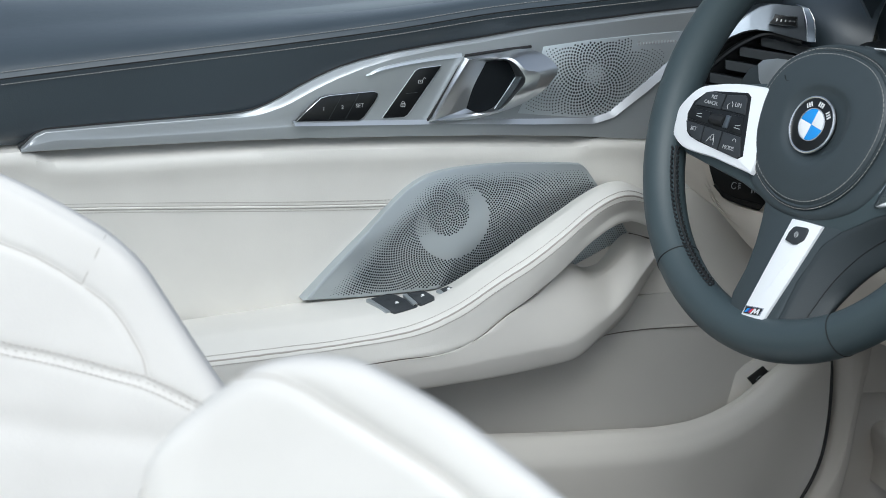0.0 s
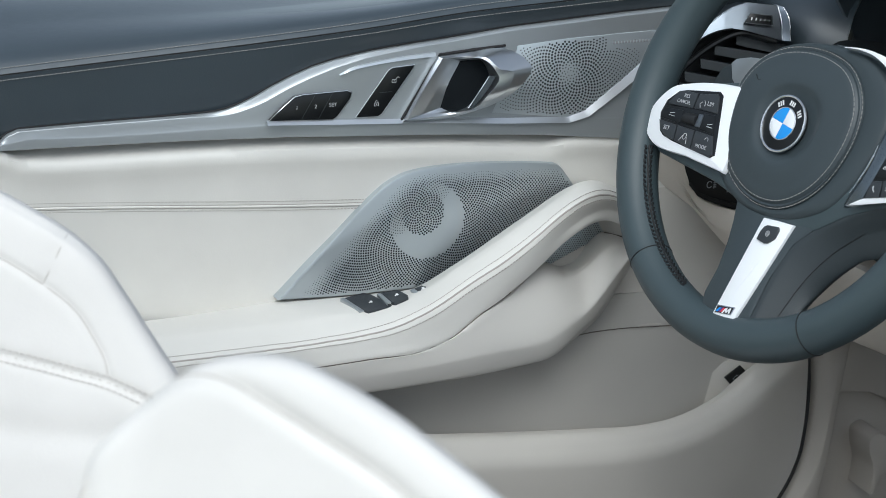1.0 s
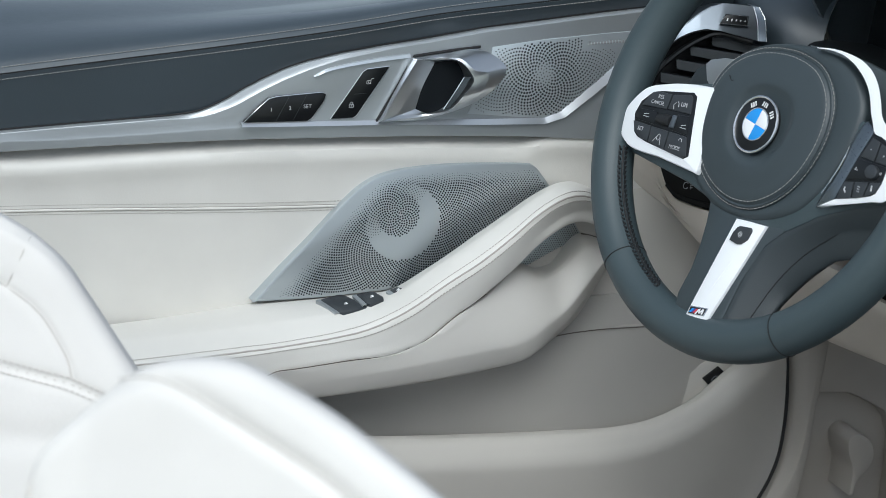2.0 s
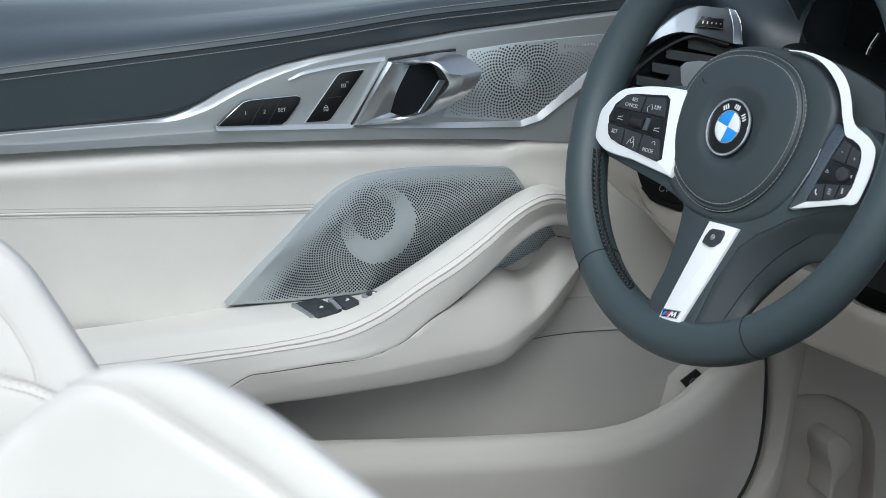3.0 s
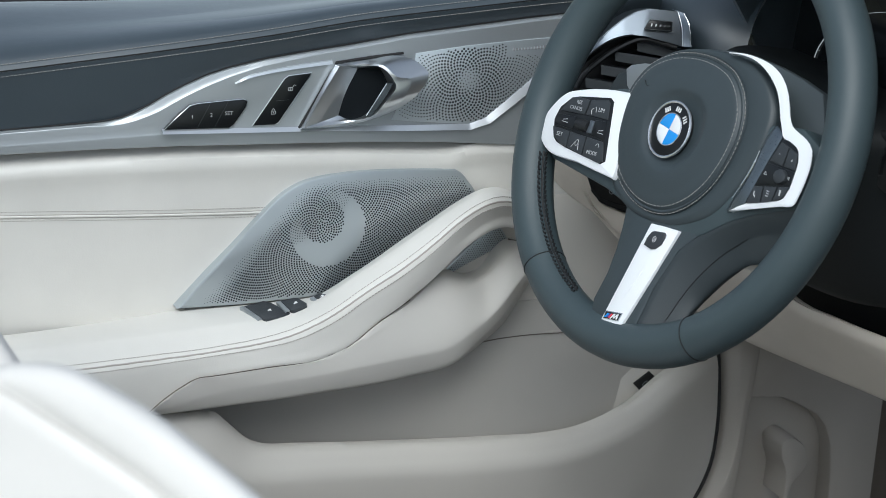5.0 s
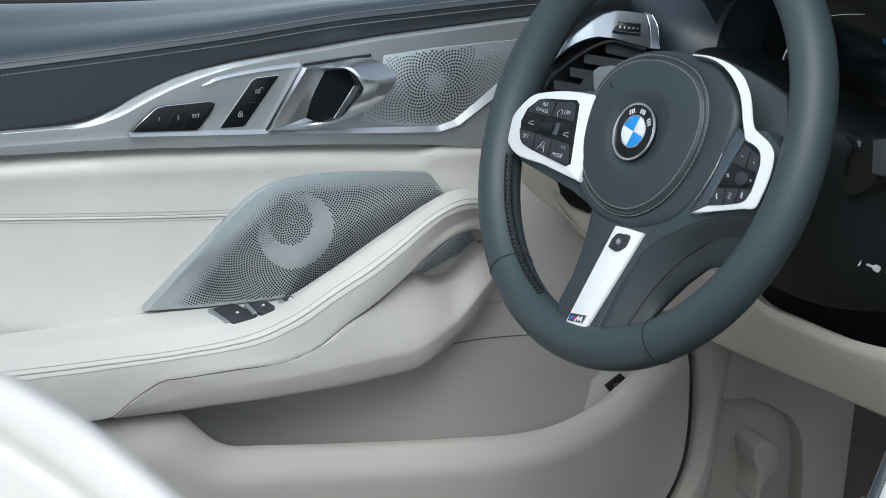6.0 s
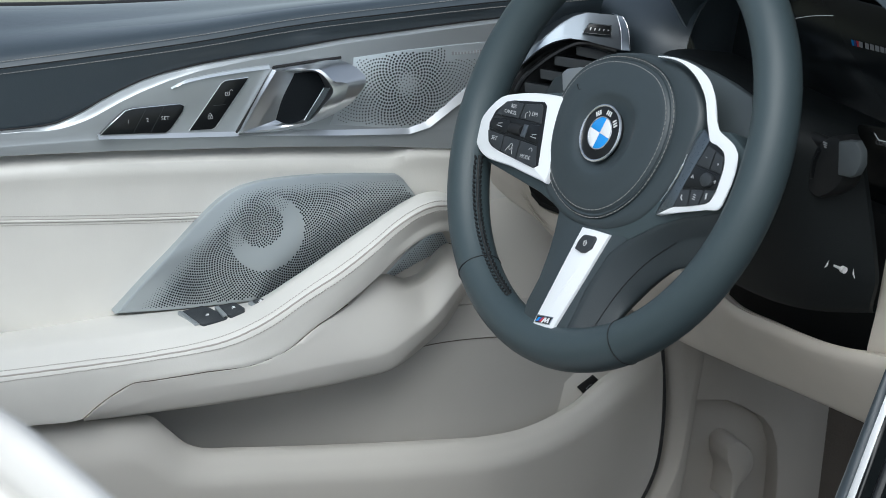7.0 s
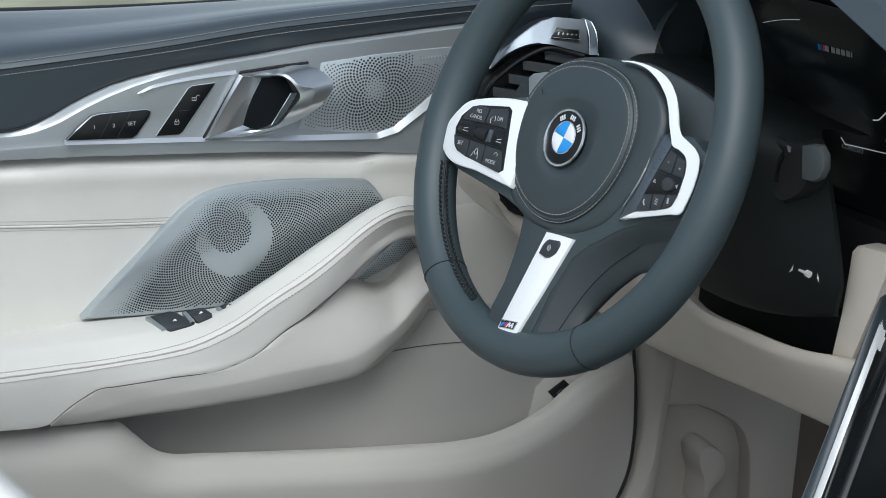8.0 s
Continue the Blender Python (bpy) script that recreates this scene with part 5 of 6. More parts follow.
keycap([(-0.1098, -0.0384), (-0.0892, -0.0360), (-0.0860, -0.0508), (-0.1066, -0.0508)], lsw)
keycap([(-0.0880, -0.0358), (-0.0672, -0.0335), (-0.0592, -0.0472), (-0.0628, -0.0500), (-0.0848, -0.0508)], lsw)
part("roller", tube([(-0.1065, -0.0305, 0.0092), (-0.0985, -0.0293, 0.0092), (-0.0915, -0.0282, 0.0092)], [0.0042, 0.0052, 0.0044], 14), BLACK, lsw, "ribbed black roller")
part("roller_cap", slab([(-0.0912, -0.0335), (-0.0918, -0.0225), (-0.0868, -0.0215), (-0.0855, -0.0320)], 0.008, 0.0112, 0.0012), GUNMETAL, lsw)
TILT = Matrix.Rotation(radians(9), 4, "Z")
for text, x, y, size in (("RES", -0.1130, -0.0138, 0.0044), ("CANCEL", -0.1140, -0.0192, 0.0042), ("LIM", -0.0840, -0.0115, 0.0050), ("SET", -0.1205, -0.0443, 0.0048), ("MODE", -0.0745, -0.0455, 0.0046)):
    lettering("lettering", text, size, Matrix.Translation((x, y, 0.0108)) @ TILT, SOFT_PRINT, lsw)
bm = bmesh.new()
tube([(-0.0935, -0.0125, 0.0108), (-0.0955, -0.0150, 0.0108), (-0.0935, -0.0180, 0.0108)], 0.0003, 5, bm=bm)
tube([(-0.0920, -0.0110, 0.0108), (-0.0900, -0.0125, 0.0108), (-0.0895, -0.0150, 0.0108)], 0.0003, 5, bm=bm)
for x0, y0 in ((-0.1215, -0.0335), (-0.0755, -0.0285)):
    block(bm, (x0, y0, 0.0100), (0.0035, 0.0004, 0), (0, 0.0003, 0), (0, 0, 0.0001))
    block(bm, (x0 - 0.0005, y0 + 0.0022, 0.0100), (0.0026, 0.0010, 0), (0, 0.0003, 0), (0, 0, 0.0001))
for s in (-1, 1):
    tube([(-0.0965 + 0.0046 * s, -0.0490, 0.0108), (-0.0965 + 0.0024 * s, -0.0440, 0.0108)], 0.00028, 5, bm=bm)
tube([(-0.0965 + 0.0018 * math.cos(a), -0.0438 + 0.0026 * math.sin(a), 0.0108) for a in np.linspace(0, 2 * math.pi, 15)], 0.00028, 5, bm=bm)
tube([(-0.0715 + 0.0020 * math.cos(a), -0.0388 + 0.0022 * math.sin(a), 0.0108) for a in np.linspace(0, math.pi, 9)], 0.00028, 5, bm=bm)
part("symbols", bm, SOFT_PRINT, lsw, smooth=False)

# right switch pod and its silver arc
RTRIM_OUT = [(0.0205, 0.0721, 0), (0.0360, 0.0758, 0), (0.0527, 0.0772, 0), (0.0687, 0.0762, 0), (0.0817, 0.0721, 0), (0.0926, 0.0647, 0), (0.1014, 0.0550, 0), (0.1083, 0.0460, 0), (0.1136, 0.0420, 0), (0.1230, 0.0398, 0), (0.1334, 0.0371, 0), (0.1406, 0.0325, 0), (0.1452, 0.0230, 0), (0.1474, 0.0106, 0), (0.1474, -0.0005, 0), (0.1466, -0.0083, 0), (0.1339, -0.0143, 0), (0.1130, -0.0238, 0), (0.0888, -0.0346, 0)]
RTRIM_IN = [(0.0215, 0.0715, 0), (0.0355, 0.0742, 0), (0.0502, 0.0745, 0), (0.0641, 0.0715, 0), (0.0767, 0.0659, 0), (0.0867, 0.0591, 0), (0.0945, 0.0504, 0), (0.0999, 0.0432, 0), (0.1047, 0.0380, 0), (0.1107, 0.0319, 0), (0.1192, 0.0313, 0), (0.1293, 0.0280, 0), (0.1338, 0.0212, 0), (0.1360, 0.0108, 0), (0.1368, 0.0013, 0), (0.1349, -0.0078, 0), (0.1244, -0.0143, 0), (0.1030, -0.0235, 0), (0.0903, -0.0339, 0)]
arc = [[(x + k * (x1 - x), y + k * (y1 - y), h) for (x, y, _), (x1, y1, _) in zip(RTRIM_OUT, RTRIM_IN)] for h, k in ((0.0035, 0.35), (0.0072, 0.04))]
inn = [[(x, y, h) for x, y, _ in RTRIM_IN] for h in (0.0080, 0.0035)]
midr = [((a[0] + b[0]) / 2, (a[1] + b[1]) / 2, 0.0078) for a, b in zip(RTRIM_OUT, RTRIM_IN)]
rpod = part("switch_frame", patch([arc[0], arc[1], midr, inn[0], inn[1]], 121, 17, (0, 0, -0.001), straight=True, even=True), GALVANIC, wheel, "pearl silver arc framing the switches")
FLANK = [(0.0972, 0.0390), (0.1082, 0.0337), (0.1081, 0.0297), (0.1043, 0.0108), (0.1015, -0.0088), (0.1000, -0.0243), (0.0874, -0.0349), (0.0832, -0.0360), (0.0839, -0.0265), (0.0878, -0.0123), (0.0900, 0.0022), (0.0900, 0.0158), (0.0907, 0.0260), (0.0936, 0.0351)]
part("switch_flank", slab(FLANK, -0.004, 0.0056, 0.003, tilt=(0.08, 0.0)), FLANK_METAL, wheel, "dark grey flank of the switches")
part("polished_line", tube(rail([(0.0916, 0.0157, 0.0058), (0.0918, 0.0071, 0.0058), (0.0911, -0.0022, 0.0058), (0.0892, -0.0120, 0.0058), (0.0858, -0.0247, 0.0058)], 30), [0.0003] * 6 + [0.0007] * 16 + [0.0003] * 8, 6), CHROME, wheel, "thin polished line beside the hub")
RIN = [(0.1103, 0.0305), (0.1179, 0.0312), (0.1293, 0.0285), (0.1325, 0.0242), (0.1365, 0.0110), (0.1374, 0.0015), (0.1358, -0.0082), (0.1222, -0.0162), (0.1020, -0.0241), (0.1031, -0.0081), (0.1059, 0.0114)]
rsw = part("switch_panel", slab(RIN, 0.003, 0.0080, 0.0006), BLACK_GLOSS, wheel, "black switch panel with printed buttons")
keycap([(0.1123, 0.0286), (0.1210, 0.0275), (0.1223, 0.0133), (0.1086, 0.0125)], rsw, 0.0094)
keycap([(0.1218, 0.0274), (0.1309, 0.0256), (0.1351, 0.0142), (0.1237, 0.0133)], rsw, 0.0094)
keycap([(0.1040, -0.0094), (0.1129, -0.0062), (0.1166, -0.0180), (0.1041, -0.0230)], rsw, 0.0094)
keycap([(0.1140, -0.0058), (0.1263, -0.0019), (0.1265, -0.0134), (0.1177, -0.0175)], rsw, 0.0094)
keycap([(0.1274, -0.0015), (0.1373, 0.0017), (0.1357, -0.0070), (0.1276, -0.0130)], rsw, 0.0094)
part("switch_band", slab([(0.1065, 0.0106), (0.1357, 0.0132), (0.1371, 0.0031), (0.1046, -0.0072)], 0.004, 0.0086, 0.0004), BLACK_GLOSS, rsw, "black band round the thumb control")
part("joystick", slab([(0.1258 + 0.0062 * math.cos(a), 0.0057 + 0.0054 * math.sin(a)) for a in np.linspace(0, 2 * math.pi, 21)[:-1]], 0.006, 0.0120, 0.0015), BUTTON, rsw, "round black thumb control")
bm = bmesh.new()
block(bm, (0.1156, 0.0202, 0.0096), (0.0009, 0, 0), (0, 0.0002, 0), (0, 0, 0.0001))
block(bm, (0.1293, 0.0196, 0.0096), (0.0009, 0, 0), (0, 0.0002, 0), (0, 0, 0.0001))
block(bm, (0.1293, 0.0196, 0.0096), (0.0002, 0, 0), (0, 0.0009, 0), (0, 0, 0.0001))
tube([(0.1077, -0.0122, 0.0096), (0.1081, -0.0144, 0.0096), (0.1102, -0.0159, 0.0096)], 0.0006, 5, bm=bm)
block(bm, (0.1200, -0.0078, 0.0096), (0.0014, 0, 0), (0, 0.0003, 0), (0, 0, 0.0001))
block(bm, (0.1203, -0.0095, 0.0096), (0.0014, 0, 0), (0, 0.0003, 0), (0, 0, 0.0001))
block(bm, (0.1206, -0.0112, 0.0096), (0.0014, 0, 0), (0, 0.0003, 0), (0, 0, 0.0001))
tube([(0.1309, -0.0030, 0.0096), (0.1321, -0.0070, 0.0096)], 0.0007, 5, bm=bm)
tube([(0.1091, 0.0022, 0.0096), (0.1098, 0.0043, 0.0096), (0.1118, 0.0023, 0.0096), (0.1091, 0.0022, 0.0096)], 0.0003, 5, bm=bm)
tube([(0.1327, 0.0074, 0.0096), (0.1340, 0.0084, 0.0096), (0.1341, 0.0062, 0.0096), (0.1327, 0.0074, 0.0096)], 0.0003, 5, bm=bm)
part("symbols", bm, SOFT_PRINT, rsw, smooth=False)
pad = part("rear_plate", slab([(-0.1530, 0.0020), (-0.1495, 0.0170), (-0.1395, 0.0245), (-0.1180, 0.020), (-0.100, 0.0)], -0.051, -0.0455, 0.002), SLATE, wheel, "dark shift paddle with a silver tip")
part("paddle_tip", slab([(-0.1400, 0.0235), (-0.1360, 0.0288), (-0.1220, 0.0345), (-0.1000, 0.0390), (-0.080, 0.030), (-0.1180, 0.0050), (-0.1310, 0.0115)], -0.047, -0.0435, 0.0015), SILVER, pad, "satin silver tip")
# Stands for the column shroud's top; light from above is in its colour.
part("rear_plate", slab([(-0.0314, 0.0719), (0.0022, 0.0772), (0.0323, 0.0774), (0.0600, 0.0757), (0.0871, 0.0719), (0.1064, 0.0439), (0.1034, 0.0352), (0.0843, 0.0332), (0.0589, 0.0349), (0.0355, 0.0271)], -0.043, -0.0350, 0.003), SHROUD_TOP, wheel, "column shroud top, greyed paler for light from above")

# ---------------------------------------------------------------- dashboard
dash = thing("dashboard", pose(0, 0, 0), "dark leather dashboard with cream lower panel", "dashboard")
DTOP = [(0.04, 0.213, 0.59), (0.06, 0.209, 0.58), (0.07, 0.207, 0.568), (0.077, 0.2047, 0.55), (0.0856, 0.2024, 0.538), (0.1007, 0.1993, 0.5303), (0.1275, 0.19, 0.5229), (0.15, 0.15, 0.516), (0.165, 0.1, 0.513), (0.172, 0.0553, 0.5125), (0.172, 0.0388, 0.5090), (0.172, 0.0225, 0.5055), (0.172, 0.0070, 0.5054), (0.172, -0.0189, 0.5082), (0.172, -0.0549, 0.5118), (0.172, -0.0895, 0.5167), (0.172, -0.1158, 0.5228), (0.172, -0.1361, 0.5290), (0.172, -0.160, 0.535), (0.172, -0.168, 0.537)]
DLOW = [(0.040, 0.2130, 0.564), (0.050, 0.2095, 0.554), (0.0592, 0.2074, 0.5467), (0.0774, 0.2034, 0.5342), (0.103, 0.1973, 0.5088), (0.1324, 0.1903, 0.4801), (0.165, 0.172, 0.450), (0.195, 0.138, 0.4265), (0.200, 0.115, 0.4250), (0.200, 0.079, 0.4290), (0.200, 0.0394, 0.4338), (0.200, -0.0358, 0.4436), (0.200, -0.1165, 0.4529), (0.200, -0.160, 0.458), (0.200, -0.168, 0.459)]
lower_dash = part("lower_panel", patch([[(x + 0.006, y, z - 0.016) for x, y, z in DTOP], [(x + 0.0015, y, z - 0.002) for x, y, z in DTOP], DTOP, [(x - 0.0020, y, z - 0.0010) for x, y, z in DTOP], [(x - 0.0042, y, z - 0.0060) for x, y, z in DTOP], [tuple(0.5 * (a + b) - np.array((0.005, 0.002, 0))) for a, b in zip(rail(DTOP, 24), rail(DLOW, 24))], [(x - 0.003, y, z + 0.006) for x, y, z in DLOW], DLOW, [(x + 0.14, y, z + 0.01) for x, y, z in DLOW]], 80, 36, (0.003, 0, 0), slack=0.5), WARMED_CREAM, dash, "cream lower dashboard panel")


def upright(outline, x0, x1, bevel, smooth=0):
    """A plate standing across the car: outline in (y, z), front face at x0, back at x1."""
    bm = slab([(-y, z) for y, z in outline], -x1, -x0, bevel, smooth)
    bm.transform(Matrix(((0, 0, -1, 0), (-1, 0, 0, 0), (0, 1, 0, 0), (0, 0, 0, 1))))
    return bm


SIDE = [(-0.1251, 0.5156), (-0.1255, 0.5258), (-0.1281, 0.5563), (-0.1290, 0.6002), (-0.1289, 0.6121), (-0.1329, 0.6178), (-0.1387, 0.6205), (-0.1657, 0.6250), (-0.1743, 0.6259), (-0.1718, 0.6147), (-0.1626, 0.5775), (-0.1475, 0.5228), (-0.1372, 0.4910)]
part("side_panel", upright(SIDE, 0.182, 0.20, 0.0030), WARMED_CREAM, dash, "cream side of the centre console")
part("storage_recess", upright([(0.10, 0.45), (0.10, 0.60), (-0.16, 0.62), (-0.16, 0.45)], 0.232, 0.25, 0.002), BLACK, dash, "black open recess below the instruments")
part("fascia", upright([(0.36, 0.45), (0.36, 0.80), (-0.60, 0.80), (-0.60, 0.45)], 0.33, 0.36, 0.004), BLACK, dash, "black recess behind the instruments")
part("column_cover", patch([[(0.190, 0.075, 0.530), (0.190, 0.0, 0.528), (0.190, -0.08, 0.545), (0.200, -0.126, 0.558)], [(0.165, 0.075, 0.527), (0.165, 0.0, 0.5255), (0.165, -0.081, 0.5405), (0.178, -0.128, 0.556)], [(0.142, 0.078, 0.560), (0.140, 0.0, 0.560), (0.146, -0.081, 0.570), (0.165, -0.140, 0.590)], [(0.125, 0.085, 0.620), (0.120, 0.0, 0.620), (0.128, -0.07, 0.630), (0.160, -0.125, 0.645)], [(0.115, 0.095, 0.680), (0.110, 0.02, 0.685), (0.118, -0.06, 0.690), (0.155, -0.11, 0.690)], [(0.122, 0.102, 0.704), (0.118, 0.030, 0.709), (0.122, -0.040, 0.706), (0.165, -0.09, 0.700)], [(0.20, 0.11, 0.700), (0.20, 0.03, 0.700), (0.20, -0.04, 0.698), (0.22, -0.09, 0.69)]], 36, 40, (0.004, 0, 0)), COLUMN, dash, "black steering column cover")
cluster = part("instrument_display", upright([(0.170, 0.600), (0.160, 0.735), (0.06, 0.765), (-0.40, 0.800), (-0.40, 0.600)], 0.252, 0.262, 0.002), SCREEN_GREY, dash, "dark glossy instrument display")


def display_line(pts, r, mat, label=""):
    part("display_graphic", tube(pts, r, 5), mat, cluster, label)


display_line(rail([(0.2512, 0.0861, 0.7330), (0.2512, 0.0689, 0.7397), (0.2512, 0.0413, 0.7477)], 12), 0.00025, SCREEN_LINE)
display_line(rail([(0.2512, 0.1216, 0.7044), (0.2512, 0.1304, 0.6874), (0.2512, 0.1323, 0.6764), (0.2512, 0.1262, 0.6626), (0.2512, 0.1200, 0.6551)], 20), 0.0005, SCREEN_LINE)
display_line(rail([(0.2512, 0.1500, 0.650), (0.2512, 0.1494, 0.6582), (0.2512, 0.1437, 0.6667), (0.2512, 0.1381, 0.6684)], 14), 0.0003, SCREEN_LINE)
for y, z in ((0.1300, 0.6890), (0.1320, 0.6740), (0.1260, 0.6640)):
    display_line([(0.2512, y, z), (0.2512, y - 0.003, z + 0.0006)], 0.0003, SCREEN_LINE)
display_line([(0.2512, -0.0281, 0.6663), (0.2512, -0.0339, 0.6622), (0.2512, -0.0816, 0.6696), (0.2512, -0.120, 0.6755)], 0.0004, SCREEN_LINE)
display_line([(0.2512, -0.0613, 0.6915), (0.2512, -0.0676, 0.6935), (0.2512, -0.0743, 0.7018), (0.2512, -0.095, 0.728)], 0.0006, SCREEN_LINE)
lettering("lettering", "COMFORT", 0.0054, axes((0.2510, -0.0440, 0.6610), (0, -1, 0.10), (0, 0.10, 1), (-1, 0, 0)), SCREEN_DIM, cluster)
lettering("lettering", "1", 0.0085, axes((0.2510, 0.1330, 0.6690), (0, -1, 0), (0, 0, 1), (-1, 0, 0)), SCREEN_LINE, cluster)
for y, mat in ((0.0130, BLUE), (0.0100, VIOLET), (0.0070, RED)):
    bm = bmesh.new()
    block(bm, (0.2508, y, 0.7322 + (0.013 - y) * 0.11), (0.0002, 0, 0), (0, 0.0012, 0), (0, 0.0010, 0.0022))
    part("model_stripe", bm, mat, cluster, smooth=False)
bm = bmesh.new()
for y in (0.0035, -0.0040, -0.0100, -0.0160, -0.0220, -0.0260):
    block(bm, (0.2508, y, 0.7322 + (0.013 - y) * 0.11), (0.0002, 0, 0), (0, 0.0022 if y > -0.025 else 0.0005, 0), (0, 0.0006, 0.0022))
part("model_mark", bm, GREY_PRINT, cluster, smooth=False)
part("warning_lamp", upright([(-0.079, 0.679), (-0.079, 0.684), (-0.094, 0.686), (-0.094, 0.680)], 0.2508, 0.2525, 0.0003), SCREEN_RED, cluster, "small red warning glow")

# leather top and hood over the instruments
part("dash_top", patch([[(0.165, 0.37, 0.560), (0.170, 0.28, 0.560), (0.182, 0.195, 0.560), (0.195, 0.170, 0.560)], [(0.165, 0.37, 0.640), (0.170, 0.28, 0.668), (0.182, 0.185, 0.672), (0.195, 0.160, 0.655)], [(0.172, 0.37, 0.672), (0.176, 0.28, 0.694), (0.188, 0.186, 0.692), (0.202, 0.166, 0.690)], [(0.21, 0.37, 0.708), (0.215, 0.28, 0.722), (0.215, 0.200, 0.716), (0.222, 0.182, 0.712)], [(0.30, 0.37, 0.745), (0.30, 0.28, 0.750), (0.30, 0.225, 0.748), (0.30, 0.215, 0.745)], [(0.60, 0.37, 0.80), (0.60, 0.28, 0.80), (0.60, 0.225, 0.80), (0.60, 0.215, 0.80)]], 24, 26, (0.0, 0, -0.004)), NIGHT, dash, "dark blue leather top of the dashboard")
HOOD = [(0.13, 0.215, 0.790), (0.10, 0.13, 0.835), (0.075, 0.0, 0.855), (0.062, -0.12, 0.852), (0.055, -0.190, 0.8425), (0.050, -0.235, 0.832), (0.050, -0.265, 0.822), (0.06, -0.36, 0.790), (0.08, -0.46, 0.73)]
part("instrument_hood", patch([[(x + 0.30, y, z - 0.03) for x, y, z in HOOD], [(x + 0.012, y, z - 0.002) for x, y, z in HOOD], HOOD, [(x - 0.004, y, z + 0.010) for x, y, z in HOOD], [(x + 0.01, y, z + 0.020) for x, y, z in HOOD], [(x + 0.36, y, z + 0.03) for x, y, z in HOOD]], 50, 26, slack=0.4), NIGHT, dash, "dark blue leather hood over the instruments")
part("hood_side", patch([[(0.13, 0.215, 0.790), (0.25, 0.215, 0.785), (0.42, 0.215, 0.78)], [(0.19, 0.195, 0.735), (0.27, 0.205, 0.745), (0.42, 0.215, 0.75)], [(0.215, 0.178, 0.690), (0.28, 0.195, 0.690), (0.42, 0.205, 0.69)], [(0.235, 0.165, 0.600), (0.28, 0.180, 0.600), (0.42, 0.20, 0.60)]], 14, 14, (0.0, -0.004, 0)), NIGHT, dash, "side of the instrument hood")

# key symbol on the column
bm = bmesh.new()
tube([(0.1440, -0.1145, 0.5962), (0.1440, -0.1230, 0.5968)], [0.0010, 0.0013], 6, bm=bm)
tube([(0.1440, -0.1232, 0.5969), (0.1440, -0.1268, 0.5970)], [0.0027, 0.0028], 10, bm=bm)
for y, z, k in ((-0.1064, 0.5941, 1), (-0.1368, 0.5982, -1)):
    a = [bm.verts.new((0.1438, y - 0.0014 * k, z + 0.0042)), bm.verts.new((0.1438, y - 0.0012 * k, z - 0.0010)), bm.verts.new((0.1438, y + 0.0022 * k, z - 0.0036))]
    bm.faces.new(a)
part("key_symbol", bm, WHITE_PRINT, dash)

# air vent beside the door
vent = thing("air_vent", DOOR, "satin silver hooded air vent with black slats", "air vent")
V_TOP = [(0.2333, 0.1109, 0.0260), (0.2429, 0.1240, 0.0270), (0.2548, 0.1360, 0.0280), (0.2694, 0.1468, 0.0280), (0.2800, 0.1525, 0.0280), (0.2927, 0.1562, 0.0300), (0.3168, 0.1548, 0.0390)]
V_LOW = [(0.2334, 0.1118, 0.0280), (0.2439, 0.1228, 0.0310), (0.2546, 0.1295, 0.0330), (0.2667, 0.1338, 0.0360), (0.2739, 0.1350, 0.0380), (0.2831, 0.1346, 0.0420), (0.3167, 0.1267, 0.0530)]
hood = part("hood", patch([[(u, v - 0.004, w - 0.02) for u, v, w in V_TOP], V_TOP, V_LOW, [(u, v - 0.0015, w - 0.016) for u, v, w in V_LOW]], 40, 13, (0, 0, -0.002), straight=True, corners=True), VENT_SILVER, vent, "satin silver vent hood")
FLANK_IN = [(0.3168, 0.1548, 0.0390), (0.3176, 0.1440, 0.0460), (0.3167, 0.1267, 0.0530)]
FLANK_OUT = [(0.3204, 0.1545, 0.0430), (0.3215, 0.1475, 0.0510), (0.3230, 0.1269, 0.0570)]
part("hood_flank", patch([FLANK_IN, FLANK_OUT, [(u + 0.002, v - 0.001, w - 0.012) for u, v, w in FLANK_OUT]], 16, 9, (0, 0, -0.012), straight=True), VENT_SILVER, vent, "satin silver side of the vent")
part("hood_edge", tube(rail(FLANK_OUT, 20), 0.0005, 8), CHROME, vent)
part("hood_crease", tube(rail(FLANK_IN, 20), 0.0004, 8), BRUSHED_EDGE, vent)
part("hood_tip", tube(rail([(u, v, w + 0.0006) for u, v, w in V_LOW[:5]], 24), 0.0008, 6), BLACK_GLOSS, vent)
part("vent_box", slab([(0.2260, 0.0880), (0.2429, 0.1060), (0.256, 0.1160), (0.2855, 0.1310), (0.325, 0.128), (0.345, 0.117), (0.3165, 0.0800), (0.2891, 0.0650), (0.2350, 0.0700)], 0.004, 0.014, 0.002), BLACK, vent, "black vent throat")
part("throat_rim", tube(rail([(0.2290, 0.0860, 0.0265), (0.2330, 0.0950, 0.0270), (0.2480, 0.1105, 0.0290), (0.2654, 0.1228, 0.0320), (0.2806, 0.1300, 0.0360), (0.3127, 0.1250, 0.0500)], 30), 0.0026, 8), BLACK_GLOSS, vent, "glossy black rim of the throat")
